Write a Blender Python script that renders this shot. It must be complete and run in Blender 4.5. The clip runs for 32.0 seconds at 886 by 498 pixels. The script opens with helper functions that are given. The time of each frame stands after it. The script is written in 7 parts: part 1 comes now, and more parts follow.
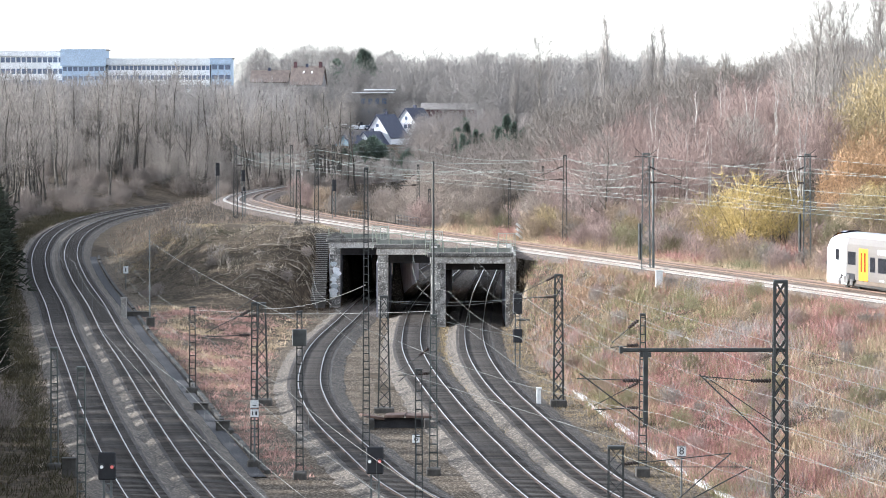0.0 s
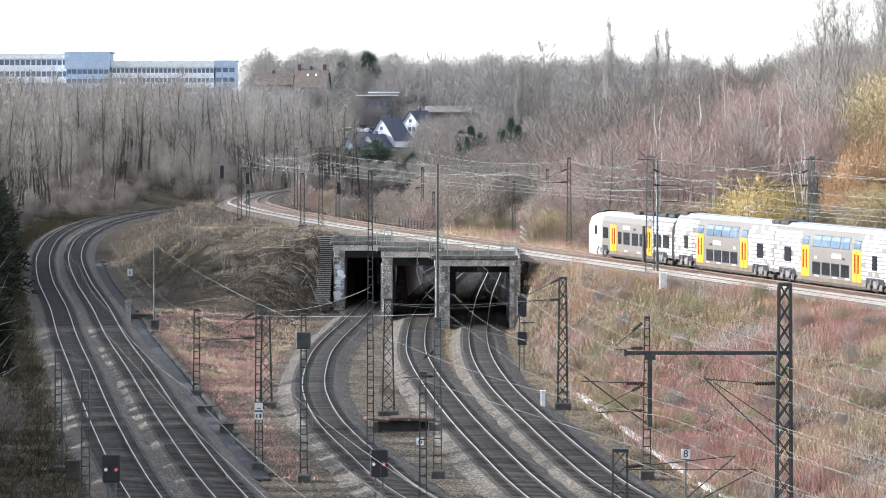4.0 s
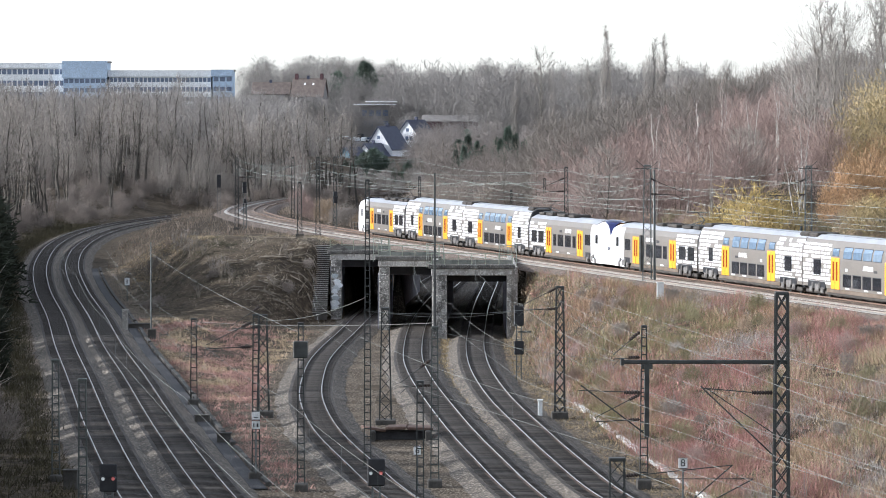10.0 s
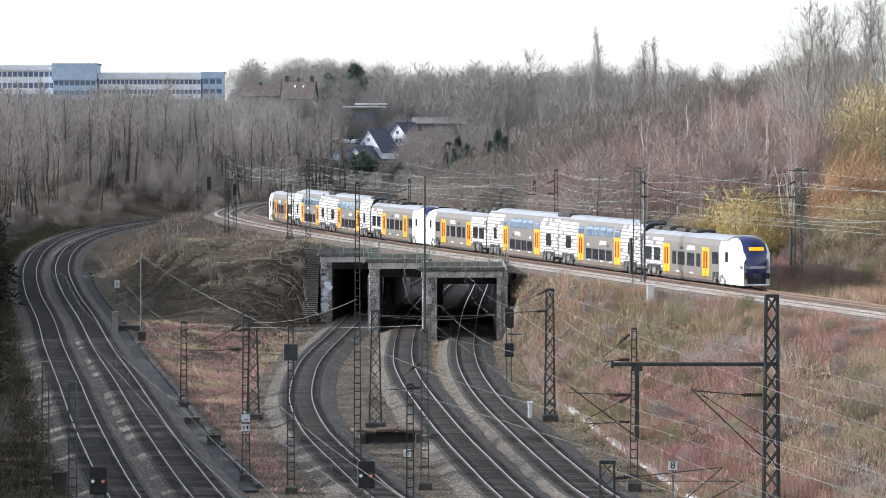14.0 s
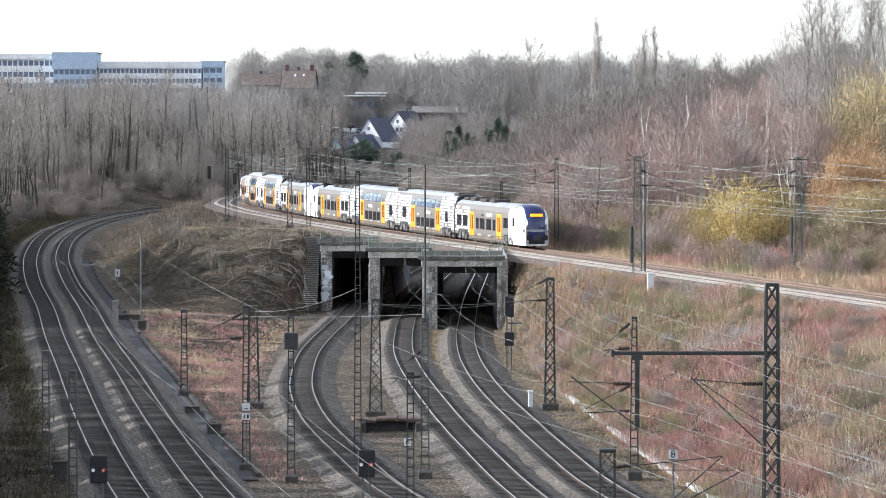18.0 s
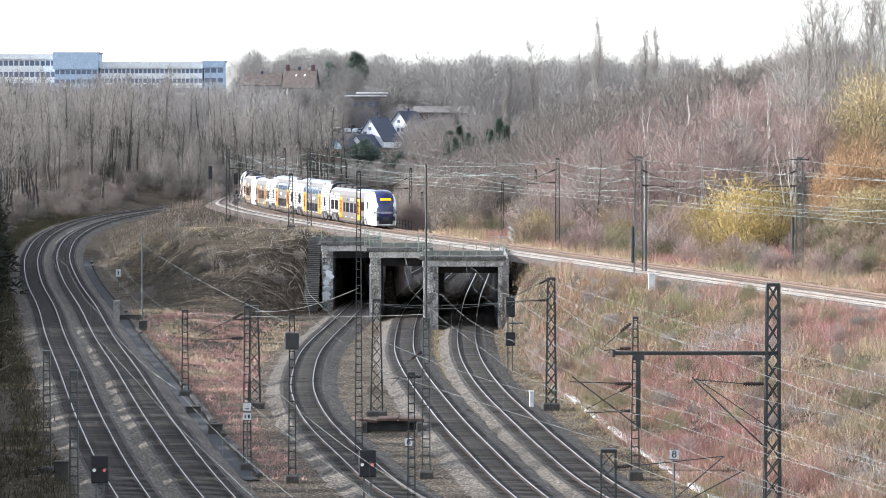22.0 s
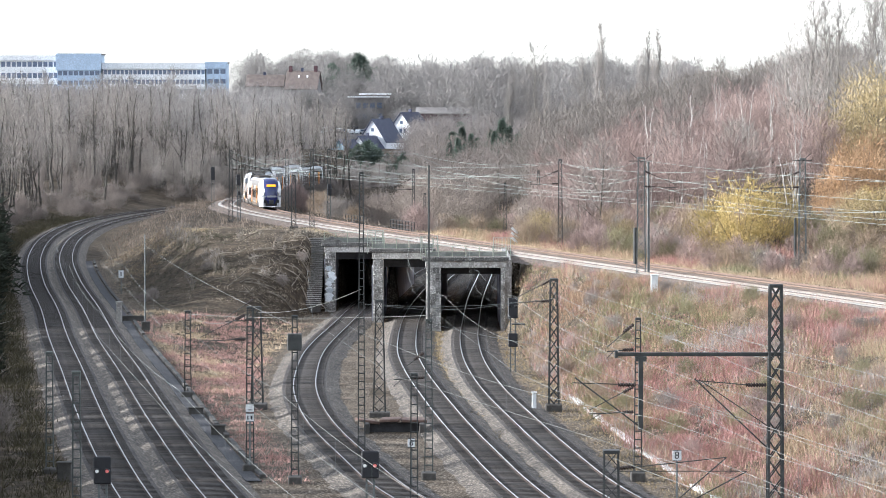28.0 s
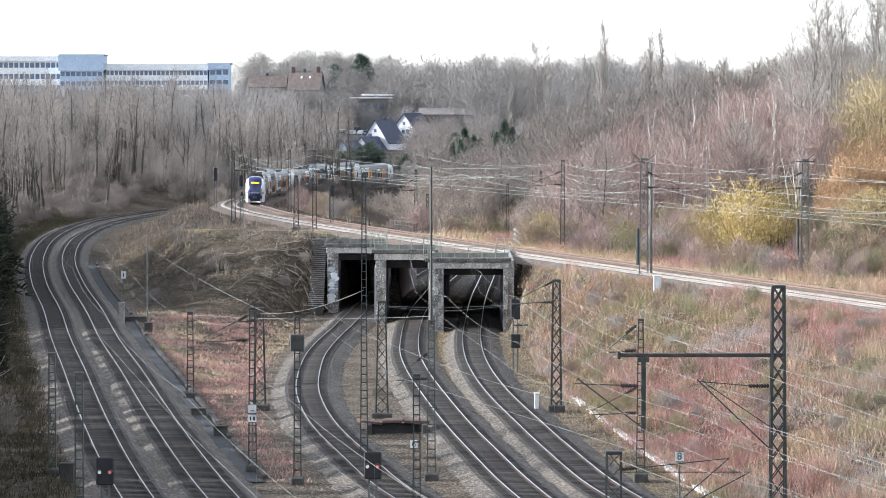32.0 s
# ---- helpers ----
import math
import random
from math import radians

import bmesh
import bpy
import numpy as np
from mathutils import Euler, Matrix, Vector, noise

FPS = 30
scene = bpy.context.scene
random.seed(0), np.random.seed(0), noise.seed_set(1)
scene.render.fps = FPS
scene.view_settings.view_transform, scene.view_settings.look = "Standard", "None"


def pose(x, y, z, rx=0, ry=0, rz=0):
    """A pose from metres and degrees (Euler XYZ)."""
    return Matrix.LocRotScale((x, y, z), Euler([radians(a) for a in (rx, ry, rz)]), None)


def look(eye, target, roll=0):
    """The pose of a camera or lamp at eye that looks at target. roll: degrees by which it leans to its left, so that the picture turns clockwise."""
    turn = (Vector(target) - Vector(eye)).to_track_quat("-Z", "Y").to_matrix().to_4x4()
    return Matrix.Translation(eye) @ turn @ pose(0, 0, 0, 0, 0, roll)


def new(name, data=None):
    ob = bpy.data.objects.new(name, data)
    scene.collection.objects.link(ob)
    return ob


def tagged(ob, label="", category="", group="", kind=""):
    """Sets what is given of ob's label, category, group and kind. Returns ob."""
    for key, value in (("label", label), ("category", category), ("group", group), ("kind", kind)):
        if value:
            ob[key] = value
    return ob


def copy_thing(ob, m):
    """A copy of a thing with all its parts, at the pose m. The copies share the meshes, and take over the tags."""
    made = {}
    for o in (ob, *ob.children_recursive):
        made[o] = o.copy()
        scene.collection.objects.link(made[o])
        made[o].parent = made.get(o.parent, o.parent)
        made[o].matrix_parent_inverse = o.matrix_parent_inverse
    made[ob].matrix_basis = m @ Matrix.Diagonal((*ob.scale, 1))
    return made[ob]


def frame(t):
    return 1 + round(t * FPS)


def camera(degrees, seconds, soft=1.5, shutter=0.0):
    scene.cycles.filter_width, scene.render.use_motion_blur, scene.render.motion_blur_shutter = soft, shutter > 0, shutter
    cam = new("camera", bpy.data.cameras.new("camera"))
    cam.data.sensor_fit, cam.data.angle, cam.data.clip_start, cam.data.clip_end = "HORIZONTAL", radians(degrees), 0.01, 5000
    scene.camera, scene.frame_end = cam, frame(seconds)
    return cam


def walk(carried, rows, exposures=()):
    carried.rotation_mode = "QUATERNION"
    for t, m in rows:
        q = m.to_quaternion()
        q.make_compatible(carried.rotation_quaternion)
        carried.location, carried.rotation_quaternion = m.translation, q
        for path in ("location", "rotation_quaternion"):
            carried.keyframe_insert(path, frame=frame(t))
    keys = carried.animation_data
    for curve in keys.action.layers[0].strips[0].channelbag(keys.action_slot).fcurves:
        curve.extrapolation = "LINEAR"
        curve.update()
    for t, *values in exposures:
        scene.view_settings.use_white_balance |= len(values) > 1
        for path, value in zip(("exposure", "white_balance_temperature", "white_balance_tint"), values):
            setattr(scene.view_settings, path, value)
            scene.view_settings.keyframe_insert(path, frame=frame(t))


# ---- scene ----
# ---- camera: on a high spot beside the line, long lens, swaying a little in the grip ----
cam = camera(12.78, 32.0, soft=0.9)
EYE = (0.0, 0.0, 19.3)
# seconds, turn to the left, turn upwards (degrees)
SWAY = [(0, 0.031, -0.075), (0.5, 0.027, -0.071), (1, 0.012, -0.064), (1.5, 0.025, -0.062), (2, 0.050, -0.054), (2.5, 0.062, -0.066), (3, 0.075, -0.066), (3.5, 0.081, -0.045), (5.5, 0.125, -0.029), (6, 0.112, -0.029), (6.5, 0.062, -0.016), (7, 0.037, 0.021), (7.5, 0.025, 0.024), (8, 0.025, 0.046), (8.5, 0.025, 0.067), (9, 0.025, 0.084), (9.5, 0.037, 0.082), (10, 0.050, 0.097), (10.5, 0.030, 0.109), (11, 0.032, 0.109), (11.5, -0.025, 0.120), (12, -0.062, 0.109), (12.5, -0.075, 0.106), (13, -0.100, 0.091), (13.5, -0.111, 0.117), (14, -0.095, 0.131), (14.5, -0.088, 0.086), (16.5, -0.051, 0.009), (17, -0.063, 0.009), (17.5, -0.075, -0.011), (18, -0.091, -0.029), (18.5, -0.112, -0.042), (19, -0.113, -0.054), (19.5, -0.101, -0.041), (20, -0.086, -0.041), (20.5, -0.063, -0.037), (21, -0.063, -0.041), (21.5, -0.063, -0.037), (22, -0.076, -0.029), (22.5, -0.076, -0.029), (23, -0.063, -0.026), (23.5, -0.051, -0.016), (24, -0.038, -0.016), (24.5, -0.045, -0.017), (25, -0.063, -0.016), (25.5, -0.063, -0.016), (27.5, -0.038, -0.016), (28, -0.037, -0.013), (28.5, -0.025, -0.004), (29, -0.025, -0.004), (29.5, -0.025, -0.004), (30, -0.025, -0.004), (30.5, -0.025, -0.004), (31, -0.025, -0.004), (31.5, -0.025, -0.020), (32, 0.000, 0.000)]
STOPS = [(t, e + 0.08, 5950, 10) for t, e in ((0, 1.7), (3, 1.6), (6, 1.32), (9, 1.15), (13, 1.02), (16, 1.13), (19, 1.36), (23, 1.54), (28, 1.66), (30, 1.64), (32, 1.53))]   # the picture darkens while the bright train fills it
walk(cam, [(t, pose(*EYE, 90 - 2.217 + up, 0, left)) for t, left, up in SWAY], STOPS)

# ---- light: low winter sun from ahead on the left, hazy bright sky ----
SUN_EL, SUN_AZ = 17.0, -90.0   # degrees above the horizon; from +y towards +x
world = bpy.data.worlds.new("sky")
scene.world = world
world.use_nodes = True
wn = world.node_tree
sky = wn.nodes.new("ShaderNodeTexSky")
sky.sky_type, sky.sun_disc = "NISHITA", False
sky.sun_elevation, sky.sun_rotation = radians(SUN_EL), radians(SUN_AZ)
sky.air_density, sky.dust_density, sky.ozone_density, sky.altitude = 1.0, 0.7, 1.5, 100
haze = wn.nodes.new("ShaderNodeHueSaturation")   # thin haze whitens the winter sky
haze.inputs["Saturation"].default_value = 0.3
wn.links.new(sky.outputs[0], haze.inputs["Color"])
wn.links.new(haze.outputs[0], wn.nodes["Background"].inputs[0])
wn.nodes["Background"].inputs[1].default_value = 0.138
lamp = bpy.data.lights.new("sun", "SUN")
lamp.energy, lamp.angle, lamp.color = 3.1, radians(0.6), (1.0, 0.965, 0.92)
sun = new("sun", lamp)
az, el = radians(SUN_AZ), radians(SUN_EL)
to_sun = Vector((math.sin(az) * math.cos(el), math.cos(az) * math.cos(el), math.sin(el)))
sun.matrix_world = look(to_sun * 400, (0, 0, 0))

# ---- materials ----
MATS = {}


def mat(name, a, b=None, rough=0.8, metal=0.0, size=1.0, fine=0.08, bump=0.3, c=None, rand=0.0, spec=0.4, island=False, grain=0.17):
    """A worn surface: colours a to b in patches of about size metres, c as specks, fine grain and bump. rand: change from thing to thing."""
    if name in MATS:
        return MATS[name]
    m = bpy.data.materials.new(name)
    m.use_nodes = True
    n, l = m.node_tree.nodes, m.node_tree.links
    bs = n["Principled BSDF"]
    bs.inputs["Roughness"].default_value, bs.inputs["Metallic"].default_value = rough, metal
    bs.inputs["Specular IOR Level"].default_value = spec
    b = b or tuple(x * 0.8 for x in a)
    geo = n.new("ShaderNodeNewGeometry")
    big, small = n.new("ShaderNodeTexNoise"), n.new("ShaderNodeTexNoise")
    for tex, s, d in ((big, size, 4), (small, fine, 3)):
        tex.inputs["Scale"].default_value, tex.inputs["Detail"].default_value = 1 / s, d
        l.new(geo.outputs["Position"] if size > 0.6 else n.new("ShaderNodeTexCoord").outputs["Object"], tex.inputs["Vector"])
    ramp = n.new("ShaderNodeValToRGB")
    ramp.color_ramp.elements[0].position, ramp.color_ramp.elements[1].position = 0.36, 0.64
    ramp.color_ramp.elements[0].color, ramp.color_ramp.elements[1].color = (*a, 1), (*b, 1)
    l.new(big.outputs["Fac"], ramp.inputs["Fac"])
    col = ramp.outputs["Color"]
    if c:
        mix, r2 = n.new("ShaderNodeMix"), n.new("ShaderNodeValToRGB")
        mix.data_type = "RGBA"
        r2.color_ramp.elements[0].position, r2.color_ramp.elements[1].position = 0.52, 0.66
        l.new(small.outputs["Fac"], r2.inputs["Fac"])
        l.new(r2.outputs["Color"], mix.inputs["Factor"])
        l.new(col, mix.inputs["A"])
        mix.inputs["B"].default_value = (*c, 1)
        col = mix.outputs["Result"]
    hsv = n.new("ShaderNodeHueSaturation")
    l.new(col, hsv.inputs["Color"])
    val = n.new("ShaderNodeMapRange")
    val.inputs["To Min"].default_value, val.inputs["To Max"].default_value = 1 - grain, 1 + grain
    val.inputs["From Min"].default_value, val.inputs["From Max"].default_value = 0.3, 0.7
    l.new(small.outputs["Fac"], val.inputs["Value"])
    out = val.outputs["Result"]
    if rand:
        r3, mul = n.new("ShaderNodeMapRange"), n.new("ShaderNodeMath")
        r3.inputs["To Min"].default_value, r3.inputs["To Max"].default_value = 1 - rand, 1 + rand
        src = geo.outputs["Random Per Island"] if island else n.new("ShaderNodeObjectInfo").outputs["Random"]
        l.new(src, r3.inputs["Value"])
        mul.operation = "MULTIPLY"
        l.new(out, mul.inputs[0])
        l.new(r3.outputs["Result"], mul.inputs[1])
        out = mul.outputs[0]
    l.new(out, hsv.inputs["Value"])
    l.new(hsv.outputs["Color"], bs.inputs["Base Color"])
    if bump:
        bp = n.new("ShaderNodeBump")
        bp.inputs["Strength"].default_value, bp.inputs["Distance"].default_value = bump, fine * 0.5
        l.new(small.outputs["Fac"], bp.inputs["Height"])
        l.new(bp.outputs["Normal"], bs.inputs["Normal"])
    MATS[name] = m
    return m


def glow(name, colour, strength):
    m = mat(name, colour, colour, bump=0)
    bs = m.node_tree.nodes["Principled BSDF"]
    bs.inputs["Emission Color"].default_value, bs.inputs["Emission Strength"].default_value = (*colour, 1), strength
    return m


BALLAST = mat("ballast", (0.064, 0.053, 0.042), (0.125, 0.103, 0.081), size=1.8, fine=0.16, bump=1.0, c=(0.24, 0.207, 0.17), grain=0.5, rough=0.95)
BALLAST_OILY = mat("ballast_oily", (0.032, 0.026, 0.022), (0.058, 0.048, 0.04), size=2.6, fine=0.14, bump=0.9, c=(0.105, 0.09, 0.078), grain=0.5, rough=0.9)
BALLAST_BROWN = mat("ballast_brown", (0.095, 0.07, 0.056), (0.155, 0.115, 0.09), size=2.0, fine=0.12, bump=0.9, c=(0.185, 0.15, 0.122), grain=0.5, rough=0.95)
SLEEPER = mat("sleeper_concrete", (0.075, 0.064, 0.055), (0.045, 0.038, 0.032), size=0.4, fine=0.05, rand=0.35, rough=0.9)
SLEEPER_PALE = mat("sleeper_pale", (0.56, 0.53, 0.49), (0.42, 0.395, 0.36), size=0.4, fine=0.05, rand=0.15, rough=0.9)
SLEEPER_TAN = mat("sleeper_rusty", (0.22, 0.165, 0.125), (0.15, 0.112, 0.085), size=0.4, fine=0.05, rand=0.2, rough=0.9)
RAIL = mat("rail_rust", (0.05, 0.034, 0.026), (0.075, 0.048, 0.036), size=0.5, fine=0.03, rough=0.8)
RAIL_TOP = mat("rail_polished", (0.55, 0.54, 0.53), (0.45, 0.44, 0.43), size=0.8, fine=0.02, rough=0.3, metal=1.0, bump=0.05)
RAIL_TAN = mat("rail_tan_rust", (0.19, 0.125, 0.09), (0.13, 0.085, 0.062), size=0.5, fine=0.03, rough=0.8)
# paler web colour for the near upper track
RAIL_PALE = mat("rail_pale_web", (0.27, 0.24, 0.21), (0.19, 0.165, 0.14), size=0.5, fine=0.03, rough=0.8)
RAIL_DULL = mat("rail_dull", (0.36, 0.35, 0.345), (0.27, 0.26, 0.255), size=0.8, fine=0.02, rough=0.45, metal=1.0, bump=0.05)
RAIL_WORN = mat("rail_worn_rust", (0.34, 0.235, 0.175), (0.25, 0.165, 0.12), size=0.8, fine=0.03, rough=0.5, metal=0.3)
STEEL = mat("galvanised_steel", (0.04, 0.042, 0.04), (0.065, 0.066, 0.062), size=0.5, fine=0.03, rough=0.6, metal=0.3, bump=0.1)
STEEL_MID = mat("steel_green_grey", (0.085, 0.095, 0.085), (0.06, 0.066, 0.06), size=0.5, fine=0.03, rough=0.6, metal=0.2, bump=0.1)
STEEL_LIGHT = mat("steel_weathered", (0.15, 0.16, 0.155), (0.09, 0.095, 0.092), size=0.5, fine=0.03, rough=0.55, metal=0.3, bump=0.1)
WIRE_DARK = mat("wire_grey", (0.16, 0.165, 0.15), (0.23, 0.235, 0.215), size=2.0, fine=0.05, rough=0.8, metal=0.0, bump=0)
COPPER = mat("wire_patina", (0.22, 0.26, 0.235), (0.30, 0.335, 0.31), size=2.0, fine=0.05, rough=0.7, metal=0.0, bump=0)
CONCRETE = mat("concrete", (0.34, 0.32, 0.29), (0.22, 0.20, 0.18), size=1.2, fine=0.1, c=(0.42, 0.40, 0.36), rough=0.95, bump=0.5)
STONE = mat("portal_stone", (0.36, 0.345, 0.32), (0.13, 0.12, 0.11), size=0.7, fine=0.12, c=(0.55, 0.53, 0.49), rough=0.95, bump=0.7, rand=0.42)
# passage walls, coloured paler to lift the dark inside
LIFTED_WALL = mat("lifted_wall", (0.40, 0.39, 0.43), (0.30, 0.29, 0.33), size=1.5, fine=0.1, rough=0.95)
SOIL = mat("soil", (0.05, 0.039, 0.028), (0.095, 0.073, 0.052), size=3.0, fine=0.5, bump=0.9, c=(0.10, 0.08, 0.055), grain=0.3, rough=1.0, spec=0.1)
DIRT = mat("stony_dirt", (0.062, 0.048, 0.034), (0.13, 0.10, 0.072), size=2.4, fine=0.14, bump=0.9, c=(0.24, 0.205, 0.162), grain=0.5, rough=1.0, spec=0.1)
WHITE = mat("white_paint", (0.78, 0.79, 0.80), (0.70, 0.71, 0.72), size=0.9, fine=0.05, rough=0.4, bump=0.03)
BLACK = mat("black_paint", (0.012, 0.012, 0.015), (0.02, 0.02, 0.023), size=0.5, fine=0.04, rough=0.5, bump=0.05)


# ---- building helpers ----
def link(name, verts, faces, material, parent=None, label="", smooth=False):
    me = bpy.data.meshes.new(name)
    me.from_pydata([tuple(v) for v in verts], [], [tuple(f) for f in faces])
    me.materials.append(material)
    if smooth:
        me.polygons.foreach_set("use_smooth", [True] * len(me.polygons))
    me.update()
    ob = new(name, me)
    ob.parent = parent
    if label:
        ob["label"] = label
    return ob


def share(name, ob, m, parent=None):
    """Another object on ob's mesh, at m in its parent's space."""
    o = new(name, ob.data)
    o.parent = parent
    o.matrix_basis = m
    return o


def box(x0, x1, y0, y1, z0, z1):
    v = [(x, y, z) for x in (x0, x1) for y in (y0, y1) for z in (z0, z1)]
    return v, [(0, 1, 3, 2), (4, 6, 7, 5), (0, 4, 5, 1), (2, 3, 7, 6), (0, 2, 6, 4), (1, 5, 7, 3)]


def soft_box(x0, x1, y0, y1, z0, z1, b=0.02):
    """A box with bevelled edges."""
    bm = bmesh.new()
    v, f = box(x0, x1, y0, y1, z0, z1)
    vs = [bm.verts.new(p) for p in v]
    for q in f:
        bm.faces.new([vs[i] for i in q])
    bmesh.ops.bevel(bm, geom=list(bm.edges), offset=b, segments=1, affect="EDGES")
    bm.verts.index_update()
    out = [tuple(p.co) for p in bm.verts], [[p.index for p in q.verts] for q in bm.faces]
    bm.free()
    return out


def join(*shapes):
    V, F = [], []
    for v, f in shapes:
        k = len(V)
        V += [tuple(p) for p in v]
        F += [tuple(i + k for i in q) for q in f]
    return V, F


def moved(shape, m):
    return [tuple(m @ Vector(p)) for p in shape[0]], shape[1]


def bar(p, q, w, d=None, sides=4):
    """A straight bar from p to q, w thick."""
    p, q = Vector(p), Vector(q)
    t = (q - p).normalized()
    a = t.orthogonal().normalized() if abs(t.z) < 0.99 else Vector((1, 0, 0))
    if abs(t.z) < 0.99:
        a = t.cross(Vector((0, 0, 1))).normalized()
    b = t.cross(a)
    d = d or w
    ph = math.pi / sides if sides == 4 else 0
    k = 0.7071 if sides == 4 else 0.5
    ring = [a * (math.cos(ph + 2 * math.pi * i / sides) * w * k) + b * (math.sin(ph + 2 * math.pi * i / sides) * d * k) for i in range(sides)]
    v = [p + r for r in ring] + [q + r for r in ring]
    f = [(i, (i + 1) % sides, sides + (i + 1) % sides, sides + i) for i in range(sides)]
    return v, f + [tuple(range(sides - 1, -1, -1)), tuple(range(sides, 2 * sides))]


def tube(points, radii, sides=5, cap=True):
    pts = [Vector(p) for p in points]
    V, F = [], []
    for i, p in enumerate(pts):
        t = (pts[min(i + 1, len(pts) - 1)] - pts[max(i - 1, 0)]).normalized()
        a = t.cross(Vector((0, 0, 1)))
        a = a.normalized() if a.length > 0.05 else Vector((1, 0, 0))
        b = t.cross(a)
        r = radii[i] if isinstance(radii, (list, tuple)) else radii
        V += [p + (a * math.cos(2 * math.pi * k / sides) + b * math.sin(2 * math.pi * k / sides)) * r for k in range(sides)]
    for i in range(len(pts) - 1):
        for k in range(sides):
            F.append((i * sides + k, i * sides + (k + 1) % sides, (i + 1) * sides + (k + 1) % sides, (i + 1) * sides + k))
    if cap:
        F += [tuple(range(sides - 1, -1, -1)), tuple(range((len(pts) - 1) * sides, len(pts) * sides))]
    return V, F


def extruded(profile, x0, x1):
    """A profile of (y, z) points drawn out along x."""
    n = len(profile)
    v = [(x0, y, z) for y, z in profile] + [(x1, y, z) for y, z in profile]
    f = [(i, (i + 1) % n, n + (i + 1) % n, n + i) for i in range(n)]
    return v, f + [tuple(range(n - 1, -1, -1)), tuple(range(n, 2 * n))]


def empty(name, m, label, category, group=""):
    ob = new(name)
    ob.matrix_basis = m
    return tagged(ob, label, category, group)


def slivers(base, way, length, width, rng):
    """Long thin triangles from base points along way: twigs and blades. Arrays of n rows."""
    n = len(base)
    way = way / np.linalg.norm(way, axis=1, keepdims=True)
    side = np.cross(way, rng.normal(size=(n, 3)))
    side /= np.linalg.norm(side, axis=1, keepdims=True) + 1e-9
    v = np.empty((n, 3, 3))
    v[:, 0], v[:, 1] = base - side * width[:, None] / 2, base + side * width[:, None] / 2
    v[:, 2] = base + way * length[:, None]
    return v.reshape(-1, 3)


def sliver_mesh(name, v, material):
    """A mesh of loose triangles, three rows of v each."""
    me = bpy.data.meshes.new(name)
    n = len(v)
    me.vertices.add(n)
    me.vertices.foreach_set("co", np.ascontiguousarray(v, dtype=np.float32).ravel())
    me.loops.add(n)
    me.loops.foreach_set("vertex_index", np.arange(n, dtype=np.int32))
    me.polygons.add(n // 3)
    me.polygons.foreach_set("loop_start", np.arange(0, n, 3, dtype=np.int32))
    me.update(calc_edges=True)
    me.materials.append(material)
    return me


# ---- the lines of the tracks ----
def spline(points, step=2.0):
    """Points every step metres along a smooth curve through the given ones (x, y)."""
    P = np.array(points, float)
    d = np.r_[0, np.cumsum(np.linalg.norm(np.diff(P, axis=0), axis=1))]
    m = np.gradient(P, d, axis=0)
    s = np.arange(0, d[-1], step)
    i = np.clip(np.searchsorted(d, s, side="right") - 1, 0, len(P) - 2)
    h = (d[i + 1] - d[i])[:, None]
    u = ((s - d[i]) / h[:, 0])[:, None]
    return ((2 * u**3 - 3 * u**2 + 1) * P[i] + (u**3 - 2 * u**2 + u) * h * m[i]
            + (3 * u**2 - 2 * u**3) * P[i + 1] + (u**3 - u**2) * h * m[i + 1])


def ease(x, a, b):
    u = np.clip((np.asarray(x, float) - a) / (b - a), 0, 1)
    return u * u * (3 - 2 * u)


def low_z(y):
    """Rail height of the three tracks that dip under the bridge."""
    return -1.2 * ease(y, 230, 360)


# the upper line: straight, then a long curve to the right; a is the length along it
ARC = np.arange(-230, 640, 2.0)
BEND = np.interp(ARC, (60, 120, 170, 220, 270, 330, 400, 500, 640), (0, 0.384e-3, 0.831e-3, 1.243e-3, 1.206e-3, 0.981e-3, 1.569e-3, 2.086e-3, 2.542e-3))   # one over the radius
HEAD = 0.2461 - np.cumsum(BEND) * 2.0
UX, UY = np.cumsum(-np.sin(HEAD)) * 2.0, np.cumsum(np.cos(HEAD)) * 2.0
UX += 28.658 - np.interp(0, ARC, UX)
UY += 299.3 - np.interp(0, ARC, UY)


def upper_z(a):
    return np.interp(a, (-300, 0, 100, 200, 260, 320, 400, 520, 640), (5.5, 4.75, 4.54, 4.212, 3.741, 2.747, 2.146, 1.582, 1.2))


def upper(a, off=0.0):
    """Place and heading on the upper line, off metres to the camera's side of the far track."""
    h = np.interp(a, ARC, HEAD)
    return np.interp(a, ARC, UX) - np.cos(h) * off, np.interp(a, ARC, UY) - np.sin(h) * off, upper_z(a), h


LINE_A = spline([(-0.9, 100), (-4, 120), (-10.2, 160), (-15.9, 198.2), (-20.4, 232.5), (-26.3, 281), (-30.35, 314), (-35.1, 355), (-41.8, 409), (-49.35, 482), (-54.0, 549), (-55.0, 590), (-54.2, 620), (-50.5, 656), (-44, 690), (-30, 730)])
LINE_B = spline([(3.1, 100), (0, 120), (-6.1, 160), (-11.8, 198.2), (-16.3, 232.5), (-22.3, 281), (-26.5, 314), (-31.3, 355), (-37.95, 409), (-45.6, 482), (-49.8, 545), (-50.7, 588), (-49.8, 618), (-46.6, 650), (-40.6, 685), (-27, 725)])
LINE_C = spline([(22, 100), (11, 140), (3.5, 168), (-1.6, 189.8), (-4.9, 214), (-7.0, 232.5), (-8.7, 256), (-9.7, 288.6), (-9.9, 309), (-9.6, 331), (-8.9, 354), (-8.0, 380), (-6, 420), (-3.2, 460), (1, 510), (8, 580), (16, 640), (30, 700)])
